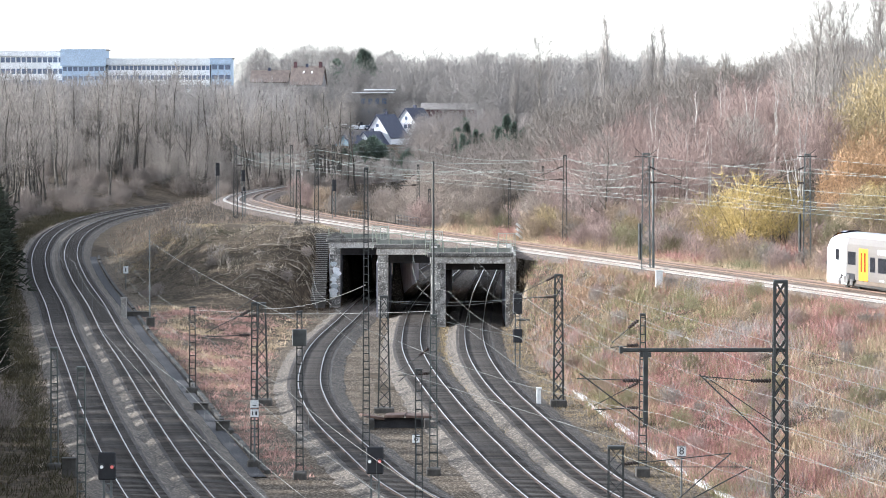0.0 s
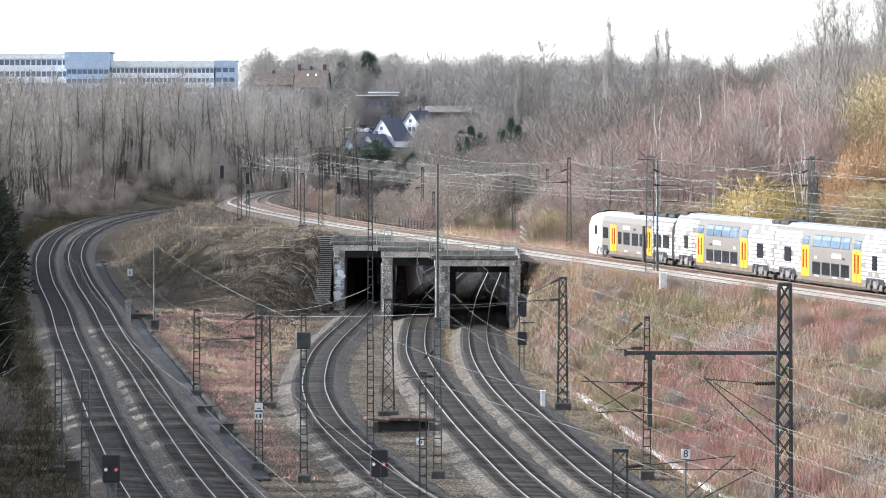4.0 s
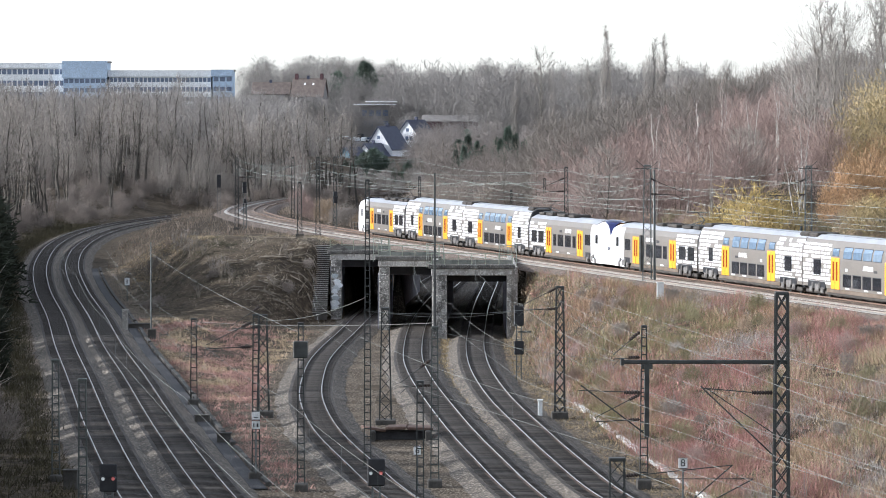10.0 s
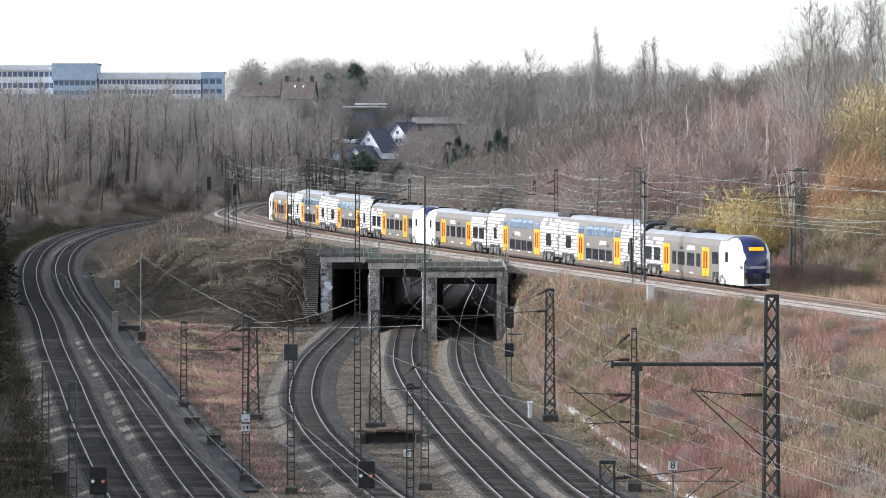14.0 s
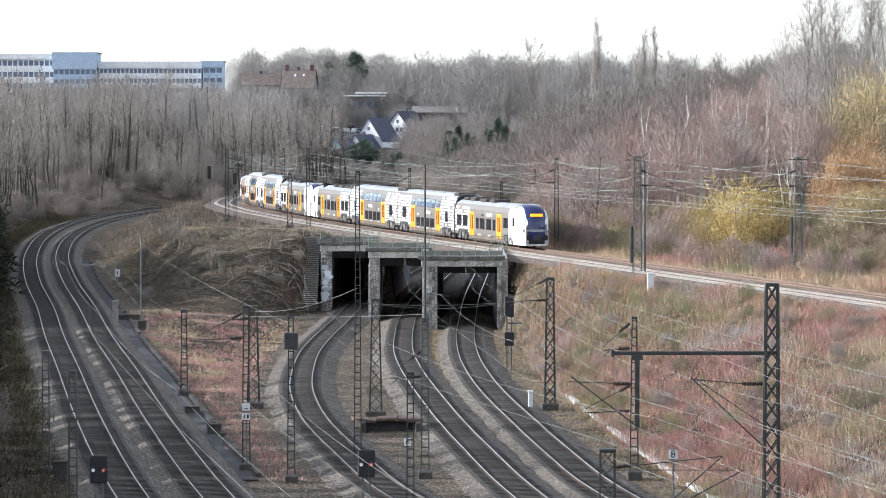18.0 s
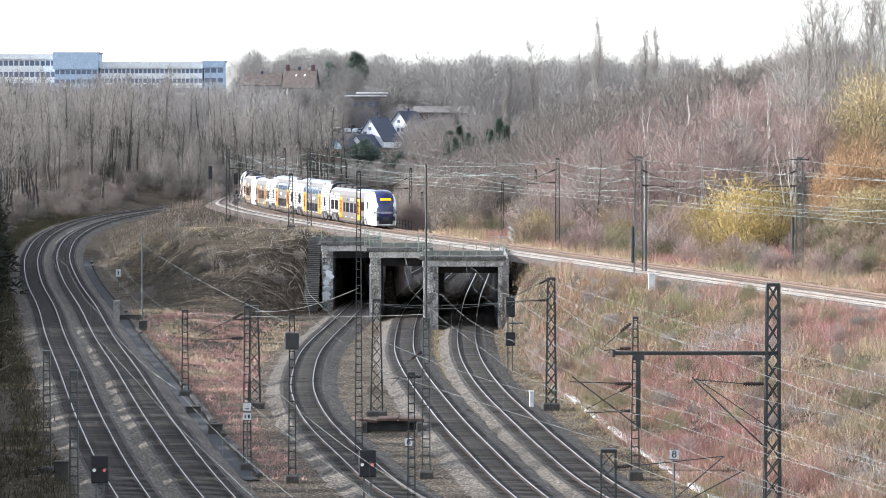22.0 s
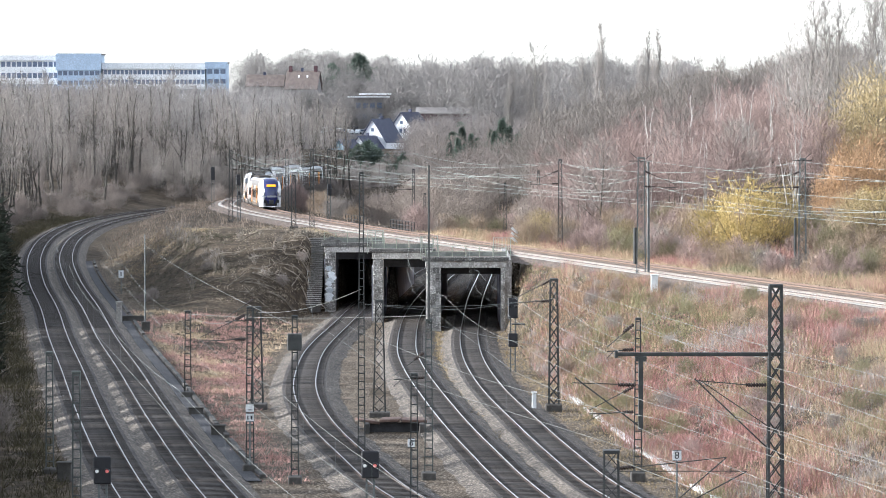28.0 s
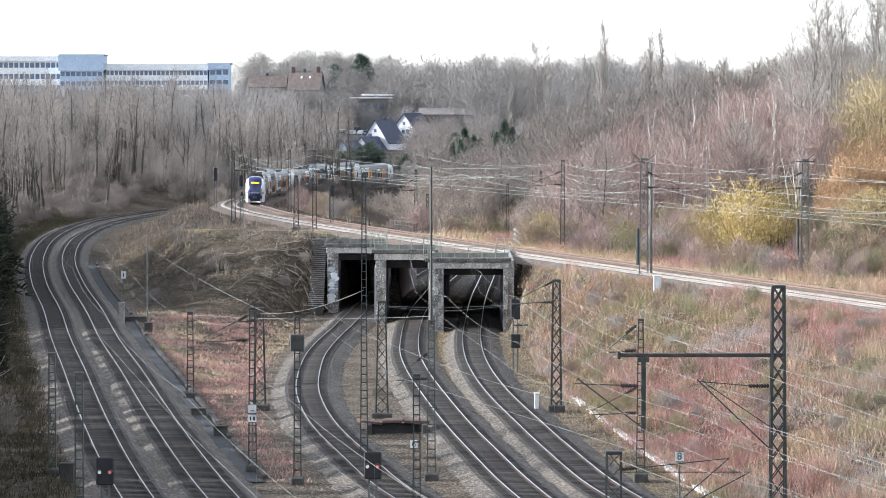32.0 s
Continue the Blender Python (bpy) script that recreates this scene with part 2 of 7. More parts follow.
LINE_D = spline([(18.4, 100), (12, 140), (7.5, 165), (3.6, 198), (2.3, 214), (0.9, 232.5), (-0.5, 256), (-2.0, 288.6), (-2.6, 309), (-2.8, 331), (-2.6, 367), (-2.0, 390), (-0.6, 425), (1.6, 465), (5.6, 520), (11.5, 585), (19, 640), (33, 700)])
LINE_E = spline([(25.2, 100), (17.5, 140), (12.8, 165), (8.0, 196), (6.5, 214), (5.2, 232.5), (3.8, 256), (2.7, 288.6), (2.4, 331), (2.9, 367), (3.5, 398), (4.6, 435), (5.8, 470), (9.5, 525), (15, 585), (22.5, 640), (36, 700)])


def near(line, x, y):
    """Distance from places x, y to a line, and the line's nearest y and side (+1: to its right)."""
    x, y = np.asarray(x, float), np.asarray(y, float)
    lx = np.interp(y, line[:, 1], line[:, 0])
    i = np.clip(np.searchsorted(line[:, 1], y), 1, len(line) - 1)
    t = line[i] - line[i - 1]
    c = t[..., 1] / np.linalg.norm(t, axis=-1)
    return (x - lx) * c


UPPER_MID = np.stack(upper(ARC, 2.0)[:2], 1)


def ground_z(x, y):
    """Height of the ground."""
    x, y = np.asarray(x, float), np.asarray(y, float)
    du = near(UPPER_MID, x, y)                       # + beyond the upper line, - on the camera's side
    a = np.interp(y, UY, ARC)
    top = upper_z(a) - 0.55
    low = np.where(y < 480, low_z(y) - 0.45, -1.65)
    left_low = -0.45
    da = near(LINE_A, x, y)
    db = near(LINE_B, x, y)
    dc = near(LINE_C, x, y)
    de = near(LINE_E, x, y)
    # valley floor between the left pair and the others
    w = ease(dc - 0.0, -14, -4)
    floor = left_low * (1 - w) + low * w
    # right bank up to the upper line
    span = np.maximum(-near(UPPER_MID, np.interp(y, LINE_E[:, 1], LINE_E[:, 0]) + 4.6, y) - 5.0, 3.0)
    foot = np.interp(y, [335, 349], [4.6, 3.1])
    up = np.clip((de - foot) / span, 0, 1)
    bank = floor + (top - floor) * (0.65 * ease(up, 0, 0.55) + 0.35 * ease(up, 0.3, 1.0))
    z = np.where(de > foot, bank, floor)
    # knoll left of the portals: a steep face, then a gently falling top
    face = np.interp(x, [-60, -34, -18, -13.2, -11.4], [362, 360, 361, 374, 383])
    u = np.clip((y - face) / np.interp(x, [-34, -20, -13.2, -11.4], [50, 44, 15, 11]), 0, 1)
    k = (0.45 * ease(u, 0, 1) + 0.55 * u * (2 - u)) * ease(db, 4.4, 14)
    knoll = np.maximum(top + 1.7 * ease(y, 470, 392) * ease(x, -9, -14), 0)
    z = np.where((du < 0) & (db > 3.5), z + (np.maximum(knoll, z) - z) * k, z)
    # platform of the upper line
    p = ease(-np.abs(du), -9.0, -5.2)
    z = np.where(y > 385, z * (1 - p) + top * p, np.where(du > -5.2, np.maximum(z, top * p + z * (1 - p)), z))
    # beyond the upper line, hollow behind the loop and hill to the right
    deep = ease(y, 420, 560)
    hill = top + ease(du, 9 + 26 * deep, 75 + 30 * deep) * (9 + 3.5 * deep) + ease(du, 10, 26) * 2.0 * ease(y, 430, 330)
    f = ease(y, 415, 490) * ease(du, 7.5, 14) * ease(du, 52, 36)
    beyond = hill * (1 - f) - 1.75 * f
    z = np.where((du > 5.2), beyond, z)
    # wooded bank left of the left pair
    z = np.where(da < -3.4, left_low + ease(-da, 4, 27) * (2.2 + 1.3 * ease(y, 430, 500) + 8 * ease(y, 570, 480) * ease(y, 415, 470)) + ease(-da, 20, 120) * 6 * ease(y, 380, 480), z)
    # beyond everything the land climbs
    far = ease(y, 830, 1150)
    rise = 3.5 + 15 * ease(y, 1190, 1560)
    z = z * (1 - far) + rise * far
    z = z + np.where(np.abs(x) > 160, ease(np.abs(x), 160, 600) * 6, 0)
    return z


TUNNELS = [(-9.7, 382.0, 4.2), (-2.9, 364.0, 4.3), (2.75, 350.0, 5.3)]   # middle of each portal and its opening


def in_tunnel(x, y):
    ok = np.zeros(np.shape(x), bool)
    for line, (px, py, w) in zip((LINE_C, LINE_D, LINE_E), TUNNELS):
        ok |= (np.abs(near(line, x, y)) < w / 2 + 0.55) & (np.asarray(y) > py - 0.5) & (np.asarray(y) < 478)
    return ok


def ground():
    ys = np.unique(np.r_[np.arange(-400, 120, 20), np.arange(120, 330, 3.0), np.arange(330, 480, 1.25), np.arange(480, 760, 4.0), np.arange(760, 1800, 40), np.arange(1800, 5200, 300)])
    xs = np.unique(np.r_[np.arange(-3000, -150, 150), np.arange(-150, -70, 8), np.arange(-70, -16, 2.0), np.arange(-16, 14, 0.75), np.arange(14, 90, 2.0), np.arange(90, 200, 10), np.arange(200, 3001, 150)])
    X, Y = np.meshgrid(xs, ys)
    Z = ground_z(X, Y)
    Z = np.where(in_tunnel(X, Y), low_z(Y) - 0.45, Z)
    rough = np.array([noise.noise(Vector((x * 0.35, y * 0.12, 0))) for x, y in zip(X.ravel(), Y.ravel())]).reshape(X.shape)
    dmin = np.minimum.reduce([np.abs(near(l, X, Y)) for l in (LINE_A, LINE_B, LINE_C, LINE_D, LINE_E, UPPER_MID)])
    Z = Z + rough * 0.35 * ease(dmin, 4.0, 8.0)
    n = len(xs)
    V = np.stack([X.ravel(), Y.ravel(), Z.ravel()], 1)
    F = [(j * n + i, j * n + i + 1, (j + 1) * n + i + 1, (j + 1) * n + i) for j in range(len(ys) - 1) for i in range(n - 1)]
    ob = link("ground", V, F, SOIL, smooth=True)
    # stony dirt close to the lower tracks
    ob.data.materials.append(DIRT)
    d = np.minimum.reduce([np.abs(near(l, X, Y)) for l in (LINE_A, LINE_B, LINE_C, LINE_D, LINE_E)]) + rough * 2.2
    stony = (d < 4.3) | ((np.abs(near(LINE_C, X, Y) - 3.5) < 4.5) & (Y < 260)) | ((near(LINE_B, X, Y) > 0) & (near(LINE_C, X, Y) < 0) & (Y < 245 + rough * 30))
    stony = stony & (Y < 470)
    idx = stony[:-1, :-1].ravel().astype(np.int32)
    ob.data.polygons.foreach_set("material_index", idx)
    return tagged(ob, "brown soil with dead grass and leaf litter", "ground", kind="structure")


ground()


# ---- tracks ----
def rows_along(line, zf, start, end):
    pts = [(x, y, float(zf(y))) for x, y in line if start <= y <= end]
    return pts


def offset_line(pts, d):
    out = []
    for i, p in enumerate(pts):
        q, r = pts[max(i - 1, 0)], pts[min(i + 1, len(pts) - 1)]
        t = Vector((r[0] - q[0], r[1] - q[1])).normalized()
        out.append((p[0] + t.y * d, p[1] - t.x * d, p[2]))
    return out


def strip(pts, profile):
    """A profile of (across, up) drawn along pts."""
    V, F, n = [], [], len(profile)
    for i, p in enumerate(pts):
        q, r = pts[max(i - 1, 0)], pts[min(i + 1, len(pts) - 1)]
        t = Vector((r[0] - q[0], r[1] - q[1])).normalized()
        V += [(p[0] + t.y * u, p[1] - t.x * u, p[2] + w) for u, w in profile]
    for i in range(len(pts) - 1):
        for k in range(n - 1):
            F.append((i * n + k, i * n + k + 1, (i + 1) * n + k + 1, (i + 1) * n + k))
    return V, F


SLEEPER_BOX = soft_box(-1.3, 1.3, -0.13, 0.13, -0.12, 0.09, 0.03)


SUNK_BOX = join(soft_box(-1.2, -0.62, -0.14, 0.14, -0.12, 0.09, 0.03), soft_box(0.62, 1.2, -0.14, 0.14, -0.12, 0.09, 0.03), box(-0.62, 0.62, -0.1, 0.1, -0.12, 0.01))


def track(pts, label, sleeper=SLEEPER, bed=BALLAST, single=(0, 0), half=1.75, head=None, web=RAIL):
    """One track on its ballast: rails, sleepers each a piece where y lies in single, the rest joined."""
    tr = empty("railway_track", Matrix(), label, "railway track", "railway tracks")
    prof = [(-half - 1.0, -0.56), (-half - 0.2, -0.33), (-1.5, -0.17), (-0.85, -0.145), (0, -0.15), (0.85, -0.145), (1.5, -0.17), (half + 0.2, -0.33), (half + 1.0, -0.56)]
    V, F = strip(pts, prof)
    n = len(prof)
    V = [(x + wide * 0.3 * noise.noise(Vector((x * 0.5, y * 0.3, 1.0))), y, z + wide * 0.09 * noise.noise(Vector((x * 0.6, y * 0.45, 4.0)))) for i, (x, y, z) in enumerate(V) for wide in ((1.0,) if i % n in (0, 1, n - 2, n - 1) else (0.1,))]
    bed_ob = link("ballast_bed", V, F, bed)
    if bed is BALLAST:   # oil and brake dust between the rails
        bed_ob.data.materials.append(BALLAST_OILY)
        bed_ob.data.polygons.foreach_set("material_index", [1 if 2 <= i % (n - 1) <= n - 4 else 0 for i in range(len(F))])
    tagged(bed_ob, "coarse grey ballast bed under a track", "ballast", kind="structure")
    for d in (-0.7535, 0.7535):
        line = offset_line(pts, d)
        rail = link("rail", *strip(line, [(-0.07, -0.15), (-0.07, -0.13), (-0.012, -0.11), (-0.012, -0.045), (-0.036, -0.03), (-0.036, -0.004), (0.036, -0.004), (0.036, -0.03), (0.012, -0.045), (0.012, -0.11), (0.07, -0.13), (0.07, -0.15)]), web, tr)
        link("rail_head", *strip([(x, y, z) for x, y, z in line], [(-0.037, -0.006), (-0.03, 0.0), (0.03, 0.0), (0.037, -0.006)]), head or (RAIL_TOP if bed is BALLAST else RAIL_WORN), rail, "polished running surface" if bed is BALLAST else "rust-brown running surface")
    # sleepers every 0.6 m
    P = np.array(pts)
    d = np.r_[0, np.cumsum(np.linalg.norm(np.diff(P[:, :2], axis=0), axis=1))]
    s = np.arange(0.3, d[-1], 0.63)
    X, Y, Z = (np.interp(s, d, P[:, k]) for k in range(3))
    H = np.arctan2(np.gradient(Y), np.gradient(X)) - math.pi / 2
    first, V, F = None, [], []
    upper_kind = bed is not BALLAST
    for x, y, z, h in zip(X, Y, Z, H):
        m = Matrix.Translation((x, y, z - 0.2)) @ Matrix.Rotation(h, 4, "Z")
        if single[0] <= y <= single[1]:
            if first is None:
                first = link("sleeper", *(SUNK_BOX if upper_kind else SLEEPER_BOX), sleeper, tr)
                first.matrix_basis = m
            else:
                share("sleeper", first, m, tr)
        else:
            v, f = moved(join(box(-1.2, -0.62, -0.14, 0.14, -0.12, 0.09), box(0.62, 1.2, -0.14, 0.14, -0.12, 0.09)) if upper_kind else box(-1.3, 1.3, -0.13, 0.13, -0.12, 0.09), m)
            k = len(V)
            V += v
            F += [tuple(i + k for i in q) for q in f]
    if V:
        rest = link("sleeper_rest", V, F, sleeper, tr)
        rest["kind"] = "stuff"
    return tr


zero = lambda y: 0.0
track(rows_along(LINE_A, zero, 105, 730), "curving railway track on dark grey ballast", single=(185, 330), head=RAIL_DULL)
track(rows_along(LINE_B, zero, 105, 725), "curving railway track on dark grey ballast", single=(185, 330), head=RAIL_DULL)
track(rows_along(LINE_C, low_z, 105, 690), "railway track curving into the narrow bridge opening", single=(185, 345), head=RAIL_DULL)
track(rows_along(LINE_D, low_z, 105, 690), "railway track with bright worn rails under the bridge", single=(185, 345))
track(rows_along(LINE_E, low_z, 105, 690), "railway track with bright worn rails under the bridge", single=(185, 345))
UA = [a for a in ARC if a > -210]
track([tuple(float(k) for k in upper(a, 0.0)[:3]) for a in UA], "upper railway track with rusty rails on brown ballast", bed=BALLAST_BROWN, sleeper=SLEEPER_TAN, web=RAIL_TAN)
track([tuple(float(k) for k in upper(a, 4.0)[:3]) for a in UA], "upper railway track on pale new concrete sleepers", bed=BALLAST_BROWN, sleeper=SLEEPER_PALE, single=(280, 420), web=RAIL_PALE)


# ---- the bridge: three staggered portals, wing walls, deck, railings ----
CONCRETE_DARK = mat("footing_concrete", (0.05, 0.046, 0.04), (0.085, 0.078, 0.07), size=0.6, fine=0.06, rough=0.95)
STONE_FACE = mat("pale_render", (0.42, 0.40, 0.37), (0.24, 0.22, 0.20), size=0.9, fine=0.15, c=(0.50, 0.48, 0.45), rough=0.95, bump=0.5)
RAILING = mat("railing_green", (0.30, 0.33, 0.25), (0.38, 0.40, 0.32), size=0.5, fine=0.04, rough=0.6, metal=0.2, bump=0.1)
# near-black that stands in for shade inside openings
SHADE_BLACK = mat("shade_black", (0.035, 0.033, 0.034), (0.055, 0.052, 0.053), size=1.0, fine=0.1, rough=0.95)
COPING = mat("coping_stone", (0.05, 0.047, 0.044), (0.14, 0.132, 0.12), size=0.8, fine=0.12, c=(0.20, 0.19, 0.175), rough=0.95, bump=0.6)
PANEL = mat("railing_sheet", (0.15, 0.155, 0.135), (0.24, 0.245, 0.215), size=0.6, fine=0.08, rough=0.8, bump=0.1)
BRIDGE = empty("railway_bridge", Matrix(), "weathered stone railway bridge with three staggered portals", "bridge")


def courses(x0, x1, y, z0, z1, depth, h, w, parent, seed):
    """Stone blocks in courses on a wall face at y, each a piece."""
    rng = random.Random(seed)
    shapes = {}
    z = z0
    row = 0
    while z < z1 - 0.05:
        hh = min(h, z1 - z)
        x = x0 - (w / 2 if row % 2 else 0)
        while x < x1 - 0.02:
            a, b = max(x, x0), min(x + w, x1)
            if b - a > 0.12:
                key = (round(b - a, 2), round(hh, 2))
                m = Matrix.Translation((a, y - rng.uniform(0, 0.05), z))
                if key in shapes:
                    share("stone", shapes[key], m, parent)
                else:
                    shapes[key] = link("stone", *soft_box(0.012, key[0] - 0.012, -0.06, depth, 0.012, key[1] - 0.012, 0.025), STONE, parent)
                    shapes[key].matrix_basis = m
            x += w
        z += hh
        row += 1


# left, right edge of the opening; left and right end of the face; front; foot; soffit; top of the coping
PORTALS = [(-10.15, -6.25, -11.15, -5.7, 382.0, -1.75, 4.1, 5.05), (-5.25, -1.35, -6.2, -0.75, 364.0, -1.75, 4.2, 5.15), (0.05, 5.35, -1.25, 5.75, 350.0, -1.75, 4.0, 4.95)]
for n, (ox0, ox1, x0, x1, y, z0, zs, zt) in enumerate(PORTALS):
    pt = part_of = link("portal_wall", *join(box(x0, ox0, y, y + 1.2, z0, zs), box(ox1, x1, y, y + 1.2, z0, zs)), STONE_FACE, BRIDGE)
    courses(x0, ox0, y, z0 + 0.3, zs, 0.02, 0.62, 0.55, pt, n)
    courses(ox1, x1, y, z0 + 0.3, zs, 0.02, 0.62, 0.5, pt, 10 + n)
    link("lintel", *soft_box(x0 - 0.1, x1 + 0.1, y - 0.12, y + 1.2, zs, zt - 0.36, 0.04), STONE_FACE, BRIDGE, "streaked pale stone lintel beam")
    link("coping", *soft_box(x0 - 0.35, x1 + 0.3, y - 0.3, y + 1.3, zt - 0.36, zt, 0.05), COPING, BRIDGE, "dark projecting stone coping")
    # side walls and roof of the passage
    for xa, xb in ((ox0 - 1.1, ox0 - 0.02), (ox1 + 0.02, ox1 + 0.5)):
        link("passage_wall", *box(xa, xb, y + 1.2, y + 24, z0, 3.42), LIFTED_WALL, BRIDGE)
    # added plate and slab hide the deck's edge, shade put in their colour
    link("downstand", *box(ox0 - 0.02, ox1 + 0.02, y + 3.4, y + 3.6, 3.3, zs + 0.3), SHADE_BLACK, BRIDGE)
    link("soffit_slab", *box(ox0 - 0.9, ox1 + 0.4, y + 1.21, y + 3.68, zs + 0.03, zs + 0.45), SHADE_BLACK, BRIDGE)
    # railing on the coping
    rail = empty("bridge_railing", Matrix(), "low pale-green steel railing on the bridge coping", "railing", "bridge railings")
    k = int((x1 - x0) / 1.3) + 1
    for i in range(k + 1):
        xx = x0 - 0.1 + (x1 - x0 + 0.2) * i / k
        link("post", *bar((xx, y + 0.5, zt - 0.02), (xx, y + 0.5, zt + 1.0), 0.07), RAILING, rail)
        if i < k:
            link("infill_panel", *box(xx + 0.06, xx + (x1 - x0 + 0.2) / k - 0.06, y + 0.49, y + 0.51, zt + 0.05, zt + 0.42), PANEL, rail, "grey-green sheet panel")
    for zz in (0.5, 0.98):
        link("handrail", *bar((x0 - 0.1, y + 0.5, zt + zz), (x1 + 0.1, y + 0.5, zt + zz), 0.05), RAILING, rail)
DECK_SOIL = mat("deck_soil", (0.11, 0.092, 0.072), (0.19, 0.16, 0.125), size=2.5, fine=0.2, bump=0.8, c=(0.26, 0.225, 0.17), rough=1.0, spec=0.1)
for x_left, ya, yb in ((-1.2, 353.7, 365.2), (-6.15, 367.7, 383.2), (-12.7, 385.7, 478.5)):
    rows = []
    for yy in np.linspace(ya, yb, 2 + int((yb - ya) / 4)):
        x_right = min(6.5 if yy < 366 else 8.5, float(np.interp(yy, UPPER_MID[:, 1], UPPER_MID[:, 0])) + 5.6)
        rows.append((x_left, max(x_right, x_left + 0.5), yy))
    dv = [(x, yy, z) for a, b, yy in rows for x, z in ((a, 3.4), (a, 3.86), (b, 3.86), (b, 3.4))]
    df = [(4 * i + k, 4 * i + 4 + k, 4 * i + 4 + (k + 1) % 4, 4 * i + (k + 1) % 4) for i in range(len(rows) - 1) for k in range(4)]
    link("deck", dv, df + [(0, 1, 2, 3)], DECK_SOIL, BRIDGE, "bridge deck covered with brown ballast and grass")
for line, ya, yb, u in ((LINE_E, 375, 408, -3.3), (LINE_E, 375, 402, 3.0), (LINE_D, 389, 438, -3.2), (LINE_C, 407, 462, -3.2)):
    pts = [(x, yy, -1.7) for x, yy in line if ya < yy < yb]
    link("passage_wall", *strip(pts, [(u, 0.0), (u, 5.2), (u + 0.3, 5.2), (u + 0.3, 0.0)]), LIFTED_WALL, BRIDGE)
link("pediment", *moved(extruded([(-1.15, 0.0), (1.15, 0.0), (0.9, 0.16), (0.0, 0.62), (-0.9, 0.16)], -0.45, 0.6), pose(-10.5, 382.3, 5.04, 0, 0, 90)), COPING, BRIDGE, "small gabled pier cap")
# step walls between the staggered portals
link("step_wall", *box(-6.2, -5.72, 364.6, 383.2, -1.75, 4.95), STONE_FACE, BRIDGE)
link("step_wall", *box(-1.25, -0.77, 350.6, 365.2, -1.75, 5.0), STONE_FACE, BRIDGE)
link("step_wall", *box(5.76, 6.3, 350.3, 376, -1.75, 4.7), STONE_FACE, BRIDGE)
# tall cages of screens where the railings step
MESH_SCREEN = mat("wire_screen", (0.33, 0.36, 0.30), (0.42, 0.44, 0.38), size=0.5, fine=0.05, rough=0.6, metal=0.2, bump=0.1)
for x, y, z in ((-6.0, 366, 4.9), (-1.0, 352, 4.9), (5.5, 353, 4.7)):
    g = empty("safety_screen", pose(x, y, z), "pale green steel safety screen on the bridge", "screen", "safety screens")
    for u in (-0.75, 0, 0.75):
        link("post", *bar((u, 0, -0.3), (u, 0, 1.9), 0.07), MESH_SCREEN, g)
    for w in (0.1, 0.95, 1.85):
        link("rail", *bar((-0.75, 0, w), (0.75, 0, w), 0.06), MESH_SCREEN, g)
    for u in np.arange(-0.6, 0.7, 0.3):
        link("bar", *bar((u, 0, 0.1), (u, 0, 1.85), 0.025), MESH_SCREEN, g)
# graffiti on the left wing, plain shapes of paint
GRAFFITI = mat("graffiti_paint", (0.80, 0.82, 0.82), (0.68, 0.71, 0.72), size=0.4, fine=0.05, rough=0.6, bump=0.05)
SPRAY = mat("spray_grey", (0.40, 0.44, 0.46), (0.52, 0.55, 0.56), size=0.4, fine=0.05, rough=0.6, bump=0.05)
gr = empty("graffiti", Matrix(), "pale bubble-shaped graffiti on the portal wall", "graffiti")
rg = random.Random(8)
for k in range(9):
    cx, cz, r = -10.66 + rg.uniform(-0.2, 0.2), 2.45 - 0.36 * k + rg.uniform(-0.1, 0.1), rg.uniform(0.3, 0.44)
    ring = [(cx + r * (1 + 0.25 * math.sin(3 * a + k)) * math.cos(a), cz + r * 0.8 * math.sin(a)) for a in np.linspace(0, 6.283, 13)[:-1]]
    yy = 381.86 - 0.004 * k
    link("letter_shape", [(u, yy, w) for u, w in ring] + [(u, yy + 0.04, w) for u, w in ring], [tuple(range(12))] + [(i, (i + 1) % 12, 12 + (i + 1) % 12, 12 + i) for i in range(12)], GRAFFITI if k % 3 else SPRAY, gr)

# steps up the bank beside the left portal
steps = empty("bank_steps", Matrix(), "worn concrete steps up the bank beside the portal", "steps")
step_ob = tread_ob = None
for i in range(34):
    m = Matrix.Translation((-12.15 + 0.03 * math.sin(2.3 * i), 377.0 + i * 0.34, -0.85 + i * 0.18)) @ Matrix.Rotation(0.02 * math.sin(1.7 * i), 4, "Y")
    if step_ob is None:
        step_ob = link("step", *soft_box(-0.75, 0.7, 0.06, 0.40, -0.6, 0.11, 0.02), CONCRETE_DARK, steps)
        tread_ob = link("tread", *soft_box(-0.9, 0.75, 0, 0.36, 0.11, 0.18, 0.02), CONCRETE, steps)
        step_ob.matrix_basis = tread_ob.matrix_basis = m
    else:
        share("step", step_ob, m, steps)
        share("tread", tread_ob, m, steps)


# ---- masts ----
def lattice(h, w0, w1, pitch=0.62, leg=0.07, cross=False, sides=(0, 1, 2, 3)):
    """A tapered four-legged lattice mast: legs, and the braces joined by side."""
    def corner(k, z):
        w = (w0 + (w1 - w0) * z / h) / 2
        return Vector(((-w, -w), (w, -w), (w, w), (-w, w))[k] + (z,))
    legs = [bar(corner(k, 0), corner(k, h), leg) for k in range(4)]
    braces = []
    n = max(2, int(h / pitch))
    for s in sides:
        for i in range(n):
            z0, z1 = h * i / n, h * (i + 1) / n
            a, c = (s, (s + 1) % 4) if i % 2 else ((s + 1) % 4, s)
            braces.append(bar(corner(a, z0), corner(c, z1), leg * 0.55))
            if cross and s % 2 == 0:
                braces.append(bar(corner(c, z0), corner(a, z1), leg * 0.5))
    return legs, braces


